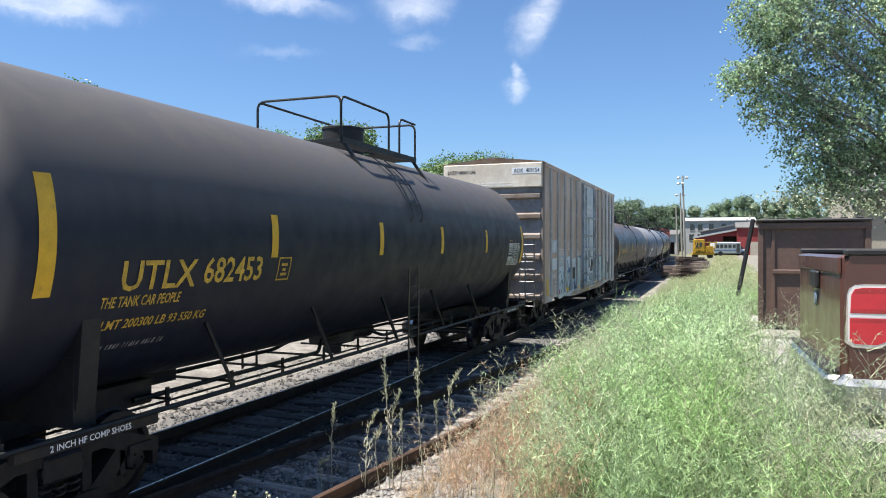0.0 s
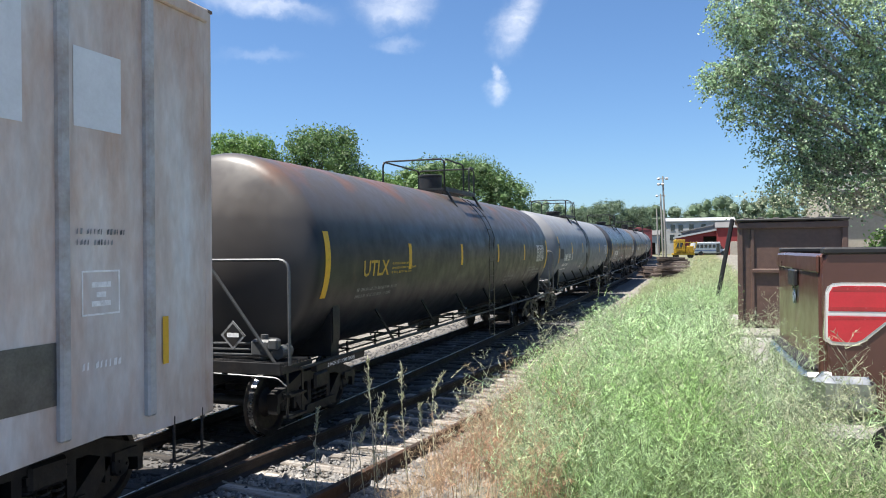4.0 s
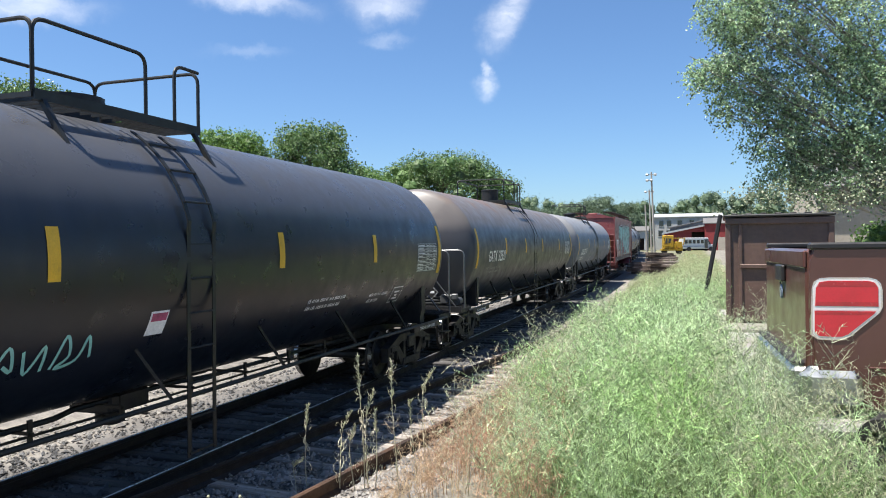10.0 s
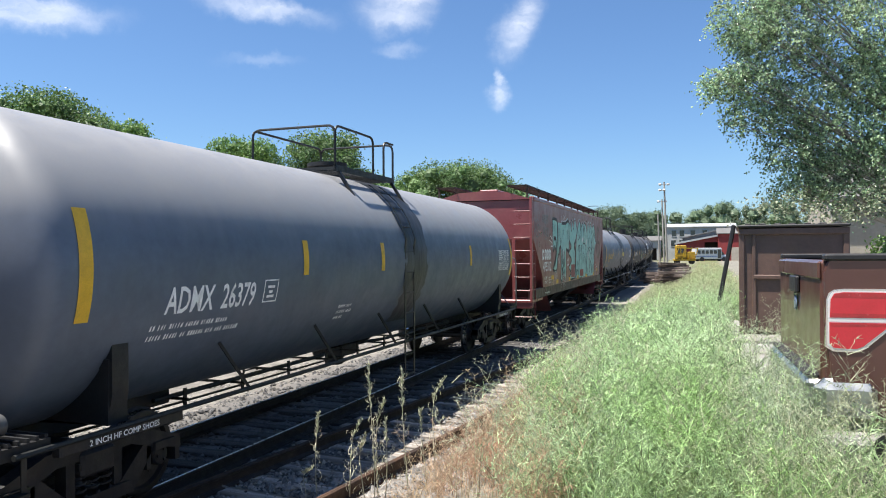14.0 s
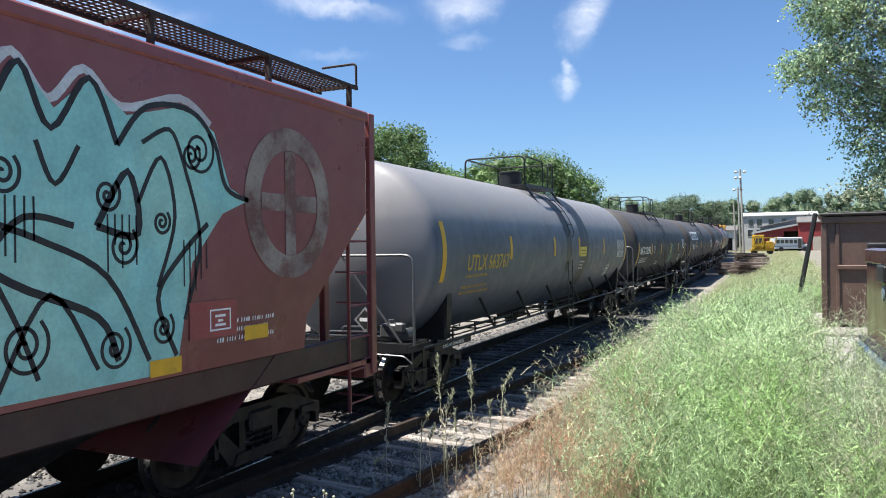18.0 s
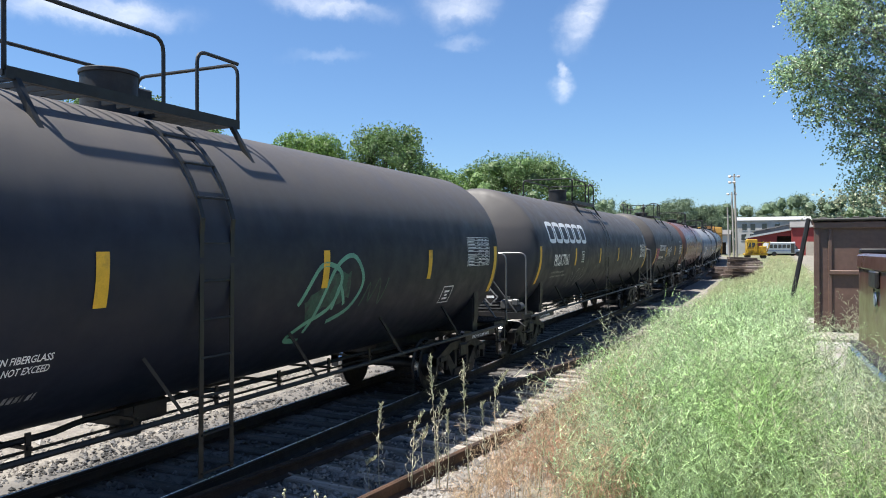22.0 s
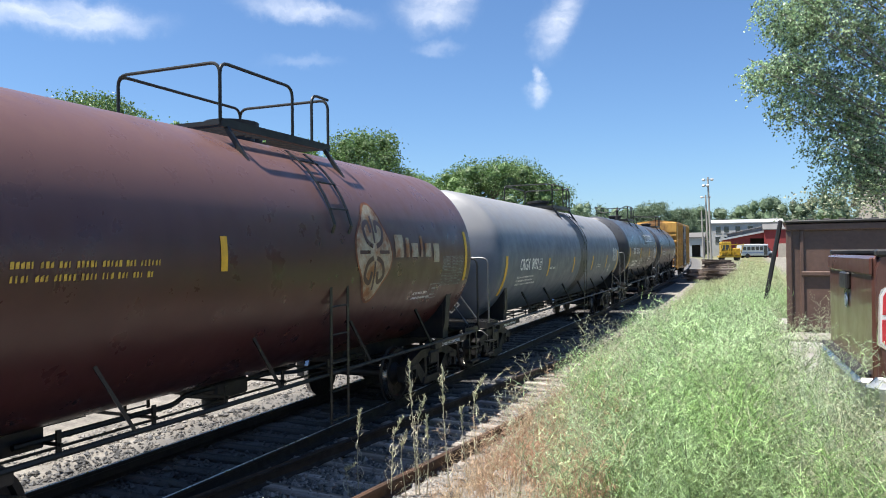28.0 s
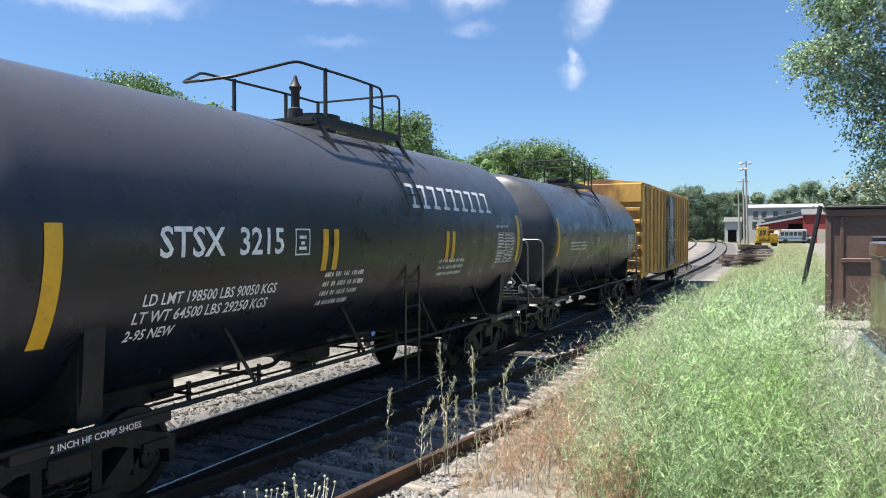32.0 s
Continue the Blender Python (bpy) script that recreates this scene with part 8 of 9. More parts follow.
for i, (x, y, z1, r, m) in enumerate(((-38.4, 34.6, 12.9, 4.2, M_LEAFB), (-38.0, 40.0, 12.0, 3.6, M_LEAFC), (-33.3, 48.0, 11.6, 3.4, M_LEAFC), (-27.3, 49.9, 12.0, 4.0, M_LEAFB), (-24.0, 71.1, 12.2, 6.2, M_LEAFB), (-32.0, 66.0, 10.5, 5.0, M_LEAFC), (-40.0, 27.0, 9.5, 4.0, M_LEAFC), (-36.0, 56.0, 9.0, 4.0, M_LEAFB), (-43.0, 20.0, 10.0, 4.5, M_LEAFB), (-30.0, 84.0, 9.0, 5.0, M_LEAFB))):
    cl = crown_of(x, y, 2.4, z1, r, 30 + i, 46)
    if i == 4:
        q = random.Random(3)
        for k in range(34):
            d = -7.6 + 15.2 * k / 33
            top = 7.2 + 4.6 * math.sqrt(max(0.0, 1 - (d / 8.2) ** 2))
            cl += [(x + d, y + q.uniform(-2, 2), top - 0.9 + q.uniform(-0.3, 0.3), 1.25, 1.5, 1.0), (x + d, y + q.uniform(-2, 2), top - 2.4, 1.3, 1.5, 1.1)]
    tree("broadleaf tree in full summer leaf", (x, y), cl, 40000 if i == 4 else 32000, 0.17, m, M_BARKD, 0.3, 50 + i, inner=0.45, twig=0.2, core=0.42)
for i, (x, y, z1, r) in enumerate(((-15.5, 196, 13.5, 5.0), (-21.5, 190, 15.0, 5.5), (-28, 188, 13.0, 5.5), (-12.5, 205, 9.0, 3.5), (-35, 180, 12, 5.5), (-44, 170, 11, 5.5))):
    tree("tree in full leaf beside the bend of the track", (x, y), crown_of(x, y, 2.0, z1, r, 70 + i, 30), 16000, 0.27, M_LEAFF, M_BARKD, 0.35, 90 + i, group="trees by the bend", inner=0.45, twig=0.2, core=0.45)


def woods(name, label, pts, n, size, mat, seed):
    rng = np.random.default_rng(seed)
    V, F = leaves(pts, n, size, rng, 0.55, 0.15)
    V, F = with_cores(V, F, np.array(pts, float), 0.78, rng)
    tagged(new(name, raw(name, V, F, mat)), label, "woods", kind="stuff")


r0 = random.Random(2)
line = []
for i in range(90):
    x = -70 + i * 2.3 + r0.uniform(-1, 1)
    top = 20.5 + 1.6 * math.sin(i * 0.62) + 2 * math.sin(i * 0.19 + 1) + r0.uniform(-1.6, 1.6)
    y = 305 + r0.uniform(-8, 20)
    for f, w in ((0.86, 2.6), (0.66, 3.8), (0.44, 4.2), (0.2, 4.2)):
        line.append((x + r0.uniform(-1, 1), y, top * f, w, 3.5, top * 0.14))
woods("far_woods", "distant line of dark green woods on the horizon", line, 130000, 0.42, M_LEAFF, 8)
hedge = []
for i in range(46):
    y = 6 + i * 2.2
    hedge.append((-34 - 3 * math.sin(i * 0.9) + r0.uniform(-1, 1), y, 1.9 + r0.uniform(0, 1.4), 2.0, 1.7, 1.7 + r0.uniform(0, 0.9)))
woods("hedgerow", "wild green hedgerow behind the railway yard", hedge, 26000, 0.18, M_LEAFC, 9)
woods("bush", "round green bush behind the waste container", [(5.9, 27.0, 2.2, 0.9, 1.0, 1.0), (6.9, 27.2, 2.3, 1.0, 1.1, 1.2), (8.2, 27.3, 2.2, 1.3, 1.2, 1.3), (9.4, 27.5, 2.0, 1.4, 1.3, 1.2)], 9000, 0.11, M_LEAFC, 10)


# ---------------------------------------------------------------- the yard
M_TRUCK = material("dark_brown_metallic_paint", (0.150, 0.066, 0.052), 0.36, 0.3, 0.08, 1.0, coat=0.45)
M_DUMP = material("brown_painted_steel", (0.14, 0.088, 0.072), 0.5, 0.1, 0.2, 1.5, 0.08, 25, second=(0.165, 0.098, 0.076), amount=0.5, spot=1.0)
M_PLASTIC = material("black_plastic", (0.022, 0.021, 0.022), 0.5, 0, 0.2, 4.0, 0.05, 60)
M_CHROME = material("chrome", (1.0, 1.0, 1.0), 0.16, 1.0, 0.05, 3.0)
M_BUMPER = material("dull_chrome", (0.62, 0.63, 0.62), 0.32, 1.0, 0.08, 3.0)
M_LAMPRED = material("red_lamp_lens", (0.72, 0.014, 0.035), 0.15, 0, 0.08, 8.0, coat=1.0)
M_LAMPDEEP = material("lens_gradient_red", (0.50, 0.010, 0.022), 0.2, 0, 0.2, 8.0, coat=1.0)
M_LAMPCLEAR = material("clear_lamp_lens", (1.0, 0.98, 0.97), 0.15, 0.2, 0.06, 8.0, coat=1.0)
M_TYRE = material("tyre_rubber", (0.02, 0.02, 0.021), 0.85, 0, 0.2, 6.0, 0.2, 60)
M_GLASS = material("dark_car_glass", (0.02, 0.025, 0.028), 0.06, 0, 0.05, 2.0, coat=1.0)
M_CONC = material("weathered_concrete", (0.36, 0.345, 0.32), 0.9, 0, 0.15, 2.0, 0.5, 40, second=(0.27, 0.25, 0.22), amount=0.5, spot=1.4)
M_REDWALL = material("red_barn_siding", (0.27, 0.035, 0.035), 0.7, 0, 0.15, 0.4, 0.1, 8)
M_WHITEWALL = material("pale_painted_wall", (0.50, 0.50, 0.49), 0.7, 0, 0.12, 0.4)
M_GREYWALL = material("weathered_grey_cladding", (0.27, 0.265, 0.26), 0.8, 0, 0.15, 0.4, 0.1, 6, second=(0.21, 0.20, 0.195), amount=0.5, spot=0.3)
M_GREYROOF = material("grey_metal_roof", (0.16, 0.155, 0.15), 0.7, 0.0, 0.15, 0.3)
M_WHITEROOF = material("white_metal_roof", (0.50, 0.51, 0.52), 0.5, 0.1, 0.08, 0.3)
M_DARK = material("interior_shade", (0.03, 0.022, 0.022), 0.9, 0, 0.2, 1.0)
M_BUS = material("white_bus_paint", (0.68, 0.70, 0.72), 0.35, 0, 0.06, 1.0, coat=0.4)
M_BUSBLUE = material("blue_stripe_paint", (0.18, 0.25, 0.42), 0.4, 0, 0.1, 1.0)
M_MACHINE = material("machine_yellow_paint", (0.58, 0.36, 0.02), 0.5, 0, 0.15, 1.0, second=(0.3, 0.17, 0.03), amount=0.4)
M_POLE = material("weathered_pole_wood", (0.36, 0.34, 0.31), 0.85, 0, 0.2, 1.0, stretch=(3, 3, 0.3))
M_BEIGE = material("beige_stucco_wall", (0.46, 0.41, 0.34), 0.85, 0, 0.12, 1.0, 0.15, 30)
M_OVAL = material("blue_badge", (0.22, 0.27, 0.36), 0.25, 0.2, 0.05, 4.0)


def pickup():
    """Brown pickup truck, seen from its rear corner; it points along +x of its own space from its tailgate at 0."""
    t = thing("pickup_truck", "dark brown pickup truck with red and chrome tail lamps", "pickup truck", m=pose(0.71, 4.96, 1.0, 0, 0, 1.6))
    W = 2.0

    def side_profile(y0, y1, mat, name):
        o = [(0.06, 0.62), (0.03, 0.80), (0.0, 1.10), (0.0, 1.38), (0.03, 1.46), (1.95, 1.48), (1.95, 0.50), (1.42, 0.48)]
        o += [(0.98 + 0.46 * math.cos(a), 0.42 + 0.46 * math.sin(a)) for a in np.linspace(0.15, math.pi - 0.15, 11)] + [(0.50, 0.48), (0.20, 0.50)]
        k = Kit()
        n = len(o)
        v = [(x, y, z) for y in (y0, y1) for x, z in o]
        k.add(v, [tuple(range(n)), tuple(range(n, 2 * n))[::-1]] + [(i, (i + 1) % n, n + (i + 1) % n, n + i) for i in range(n)])
        part(name, k, mat, t, smooth=0.5)
    side_profile(0.0, 0.07, M_TRUCK, "bed_side")
    side_profile(W - 0.07, W, M_TRUCK, "bed_side")
    part("bed_floor", Kit().box(0.05, 1.95, 0.07, W - 0.07, 0.66, 0.72), M_PLASTIC, t)
    part("bed_front", Kit().box(1.92, 1.97, 0.05, W - 0.05, 0.5, 1.46), M_TRUCK, t)
    g = part("tailgate", Kit().cbox(-0.012, 0.07, 0.075, W - 0.075, 0.66, 1.46, 0.02), M_TRUCK, t, "closed tailgate")
    part("tailgate_lip", Kit().cbox(-0.025, 0.0, 0.08, W - 0.08, 1.34, 1.452, 0.01), M_TRUCK, g)
    part("tailgate_handle", Kit().cbox(-0.045, -0.012, W / 2 - 0.15, W / 2 + 0.15, 1.22, 1.34, 0.01), M_PLASTIC, g)
    part("badge", Kit().lathe([(-0.03, 0.02), (-0.028, 0.05), (-0.02, 0.055)], "x", 18, (0, W / 2, 1.14)), M_OVAL, g, "blue oval badge")
    for y in (0.0, W):
        s = 1 if y == 0 else -1
        part("rail_cap", Kit().cbox(0.0, 1.97, y - 0.012 if s > 0 else y - 0.09, y + 0.09 if s > 0 else y + 0.012, 1.455, 1.50, 0.012), M_PLASTIC, t, "black plastic rail cap")
        q, dz = y - 0.004 * s, 0.125
        o = [(0.0, 0.93), (0.008, 1.26), (0.02, 1.305), (0.05, 1.328), (0.10, 1.335), (0.32, 1.335), (0.36, 1.322), (0.385, 1.29), (0.392, 1.25), (0.392, 1.13), (0.375, 1.09), (0.22, 0.925), (0.18, 0.90), (0.12, 0.895), (0.04, 0.90)]
        k = Kit()
        n = len(o)
        k.add([(x, yy, z * 0.87 + dz) for yy in (q, y + 0.05 * s) for x, z in o], [tuple(range(n)), tuple(range(n, 2 * n))[::-1]] + [(i, (i + 1) % n, n + (i + 1) % n, n + i) for i in range(n)])
        lamp = part("tail_lamp", k, M_CHROME, t, "tail lamp in a chrome surround")

        def lens(name, o, mat, d):
            k = Kit()
            n = len(o)
            k.add([(x, yy, z * 0.87 + dz) for yy in (q - 0.5 * d * s, q + 0.01 * s) for x, z in o], [tuple(range(n)), tuple(range(n, 2 * n))[::-1]] + [(i, (i + 1) % n, n + (i + 1) % n, n + i) for i in range(n)])
            part(name, k, mat, lamp, smooth=0.4)
        lens("red_lens", [(0.025, 1.135), (0.03, 1.26), (0.05, 1.302), (0.10, 1.312), (0.315, 1.312), (0.35, 1.30), (0.368, 1.265), (0.368, 1.135)], M_LAMPRED, 0.012)
        lens("lens_bezel", [(0.012, 0.945), (0.016, 1.262), (0.04, 1.314), (0.10, 1.323), (0.32, 1.323), (0.36, 1.31), (0.38, 1.27), (0.38, 1.12), (0.36, 1.08), (0.21, 0.93), (0.17, 0.911), (0.12, 0.908), (0.04, 0.913)], M_LAMPCLEAR, 0.006)
        # deep red bands paint how the light falls off towards the lens edges
        lens("lens_shade", [(0.04, 1.275), (0.055, 1.298), (0.10, 1.307), (0.31, 1.307), (0.345, 1.296), (0.36, 1.272)], M_LAMPDEEP, 0.0135)
        lens("lens_shade", [(0.028, 1.14), (0.03, 1.165), (0.364, 1.165), (0.364, 1.14)], M_LAMPDEEP, 0.0135)
        lens("lens_shade", [(0.026, 1.075), (0.026, 1.099), (0.35, 1.099), (0.34, 1.082)], M_LAMPDEEP, 0.0135)
        lens("clear_lens", [(0.025, 1.108), (0.025, 1.13), (0.368, 1.13), (0.365, 1.108)], M_LAMPCLEAR, 0.008)
        lens("red_lens", [(0.022, 0.955), (0.022, 1.102), (0.355, 1.102), (0.345, 1.085), (0.205, 0.94), (0.17, 0.922), (0.12, 0.92), (0.045, 0.925)], M_LAMPRED, 0.012)
        part("side_reflector", Kit().box(0.50, 0.58, y - 0.004 * s, y + 0.01 * s, 1.26, 1.34), M_WHITEPATCH, t)
        part("rocker", Kit().cbox(1.97, 4.2, y - 0.01 if s > 0 else y - 0.1, y + 0.1 if s > 0 else y + 0.01, 0.45, 0.62, 0.02), M_TRUCK, t)
    b = part("rear_bumper", Kit().cbox(-0.10, 0.05, 0.12, W - 0.12, 0.47, 0.72, 0.03), M_BUMPER, t, "dull chrome step bumper")
    for y in (-0.02, W - 0.12):
        part("bumper_corner", Kit().cbox(-0.06, 0.30, y - 0.02, y + 0.14, 0.46, 0.74, 0.06), M_BUMPER, b)
    part("step_pad", Kit().cbox(-0.09, 0.02, 0.14, W - 0.14, 0.725, 0.75, 0.008), M_TYRE, b)
    for y in (-0.008, W - 0.002):
        part("body_crease", Kit().cbox(0.32, 1.95, y, y + 0.01, 0.735, 0.748, 0.004), M_TRUCK, t, "pressed crease along the bed side")
    # cab, bonnet and wheels
    o = [(1.97, 0.5), (1.97, 1.15), (2.12, 1.86), (2.35, 1.93), (3.55, 1.93), (4.25, 1.28), (5.55, 1.15), (5.80, 0.95), (5.82, 0.5)]
    k = Kit()
    n = len(o)
    k.add([(x, y + (0.1 if z > 1.5 else 0.0) * (1 if y < 1 else -1), z) for y in (0.0, W) for x, z in o], [tuple(range(n)), tuple(range(n, 2 * n))[::-1]] + [(i, (i + 1) % n, n + (i + 1) % n, n + i) for i in range(n)])
    part("cab", k, M_TRUCK, t, smooth=0.5)
    for y, s in ((0.0, 1), (W, -1)):
        part("side_window", Kit().add([(2.3, y + 0.0 * s - 0.004 * s, 1.28), (3.95, y - 0.004 * s, 1.28), (3.5, y + 0.085 * s, 1.84), (2.4, y + 0.085 * s, 1.84)], [(0, 1, 2, 3)]), M_GLASS, t)
        for x in (0.98, 4.75):
            w = part("wheel", Kit().lathe([(-0.12, 0.2), (-0.13, 0.36), (-0.11, 0.40), (0.11, 0.40), (0.13, 0.36), (0.12, 0.2)], "y", 28), M_TYRE, t, "", pose(x, y + 0.14 * s, 0.40), key="truck_tyre")
            part("rim", Kit().lathe([(-0.10, 0.21), (-0.125, 0.20), (-0.08, 0.15), (-0.09, 0.03)], "y", 20), M_CHROME, w, "alloy rim", key="truck_rim")


pickup()


def dumpster():
    m = pose(0.655, 13.3, 1.15, 0, 0, -3.0)
    d = thing("dumpster", "brown steel waste container with black plastic lids, one hanging open", "waste container", m=m)
    w, dp, h = 1.56, 1.5, 1.76
    for x in (0.0, w - 0.04):
        part("side_panel", Kit().box(x, x + 0.04, 0.0, dp, 0.05, h), M_DUMP, d, "brown painted steel side", smooth=0)
    for y in (0.0, dp - 0.04):
        part("wall_panel", Kit().box(0.04, w - 0.04, y, y + 0.04, 0.05, h), M_DUMP, d, "brown painted steel wall", smooth=0)
    part("floor_panel", Kit().box(0.04, w - 0.04, 0.04, dp - 0.04, 0.05, 0.1), M_DUMP, d, smooth=0)
    for x in (0.0, w):
        part("corner_post", Kit().cbox(x - 0.045, x + 0.045, -0.035, 0.08, 0.0, h + 0.02, 0.012), M_DUMP, d)
        if x:
            part("lifting_pocket", Kit().cbox(x, x + 0.11, 0.25, 1.2, 0.72, 0.95, 0.015), M_DUMP, d)
    for y in (-0.06, dp - 0.04):
        part("top_rim", Kit().cbox(-0.05, w + 0.05, y, y + 0.1, h - 0.09, h + 0.02, 0.012), M_DUMP, d)
    part("front_rib", Kit().cbox(0.18, w - 0.05, -0.05, 0.02, 0.93, 1.0, 0.01), M_DUMP, d)
    part("front_rib", Kit().cbox(0.16, 0.22, -0.03, 0.02, 0.1, h - 0.09, 0.01), M_DUMP, d)
    part("base_channel", Kit().box(0.05, w - 0.05, 0.1, 0.2, 0.0, 0.06).box(0.05, w - 0.05, dp - 0.2, dp - 0.1, 0.0, 0.06), M_DUMP, d)
    lid = part("lid", Kit().cbox(-0.06, w + 0.06, -0.1, dp + 0.04, h + 0.03, h + 0.075, 0.015), M_PLASTIC, d, "closed black plastic lid")
    for x in np.linspace(0.1, w - 0.1, 7):
        part("lid_rib", Kit().cbox(x - 0.05, x + 0.05, 0.0, dp, h + 0.073, h + 0.10, 0.01), M_PLASTIC, lid)
    a = pose(-0.07, 0.1, h + 0.06, 0, 10.5, 0)
    part("open_lid", Kit().cbox(-0.09, -0.02, 0, 0.2, -1.32, 0.02, 0.015, a), M_PLASTIC, d, "black plastic lid hanging open at the side")
    k = Kit()
    for y in (0.3, 1.1):
        k.tube([(-0.06, y - 0.05, h + 0.03), (-0.06, y + 0.05, h + 0.03)], 0.03, 8)
    part("hinge", k, M_DUMP, d)


dumpster()
solid("concrete_pad", Kit().cbox(0.5, 3.4, 12.6, 16.0, 0.85, 1.15, 0.03), M_CONC, "concrete pad under the waste container", "concrete pad", kind="structure")
CB = "concrete blocks along the yard edge"
solid("concrete_block", Kit().cbox(-0.27, 0.27, -1.95, 1.95, 0.0, 0.55, 0.04), M_CONC, "long weathered pale concrete block among the weeds", "concrete block", CB, m=pose(0.60, 8.25, 0.80, 0, 0, -3))
solid("concrete_block", Kit().cbox(-0.2, 0.2, -0.12, 0.12, 0.0, 0.45, 0.03), M_CONC, "low concrete block beside the truck bumper", "concrete block", CB, m=pose(0.84, 4.78, 1.0, 0, 0, 4))
solid("drain_pipe", Kit().lathe([(0.5, 0.13), (0.0, 0.13), (0.0, 0.075), (0.5, 0.075)], "y", 20, cap=False), M_PLASTIC, "short black plastic pipe lying on a block", "pipe", m=pose(0.98, 4.44, 1.42, 0, 0, -25))
solid("rubber_block", Kit().cbox(-0.2, 0.35, -0.12, 0.3, 0.0, 0.30, 0.04), M_TYRE, "black rubber block under the plastic pipe", "block", m=pose(1.0, 4.46, 1.0, 0, 0, -10))


M_OLDTIE = material("old_reddish_tie_wood", (0.12, 0.085, 0.07), 0.9, 0, 0.3, 3.0, 0.8, 60, second=(0.24, 0.20, 0.175), amount=0.45, stretch=(0.2, 3, 1), thing=0.5)


def tie_pile(x, y, seed):
    r = random.Random(seed)
    z = float(ground_z(x, y))
    p = thing("tie_pile", "untidy pile of old dark railway ties", "tie pile", m=pose(x, y, z))
    for row in range(5):
        for i in range(4 - row // 2):
            part("old_tie", lambda: Kit().cbox(-1.1, 1.1, -0.115, 0.115, -0.09, 0.09, 0.015), M_OLDTIE, p,
                 m=pose(r.uniform(-0.35, 0.35), (i - 1.5) * 0.42 + r.uniform(-0.1, 0.1), 0.12 + row * 0.19, r.uniform(-3, 3), r.uniform(-4, 4), r.uniform(-18, 18)), key="old_tie", smooth=0)


tie_pile(-1.75, 54.0, 1)
tie_pile(-3.4, 62.0, 2)
tie_pile(-2.2, 68.0, 3)


def light_pole(x, y, z1, lamps, seed):
    z = float(ground_z(x, y))
    p = thing("light_pole", "tall weathered wooden light pole with floodlights", "light pole", "poles in the yard", m=pose(x, y, z))
    h = z1 - z
    part("pole", Kit().tube([(0, 0, -0.5), (-0.03 * h * 0.5, 0, h * 0.5), (-0.03 * h, 0, h)], [0.17, 0.14, 0.11], 10), M_POLE, p)
    for i in range(lamps):
        s = (-1, 1, 0)[i % 3]
        q = Vector((-0.03 * h + s * 0.55, -0.25, h - 0.35 - 0.8 * (i // 2)))
        lamp = part("floodlight", Kit().cbox(-0.2, 0.2, -0.16, 0.16, -0.14, 0.14, 0.05, pose(*q, -25, 0, s * 20)), M_WHITEROOF, p, "pale floodlight housing")
        part("lamp_arm", Kit().beam((-0.03 * h, 0, q.z), (q.x, q.y + 0.15, q.z), 0.08, 0.08), M_POLE, lamp)
    return p


light_pole(-4.45, 108.3, 12.8, 4, 1)
light_pole(-5.57, 124.3, 11.5, 2, 2)
light_pole(-7.1, 140.2, 9.9, 0, 3)


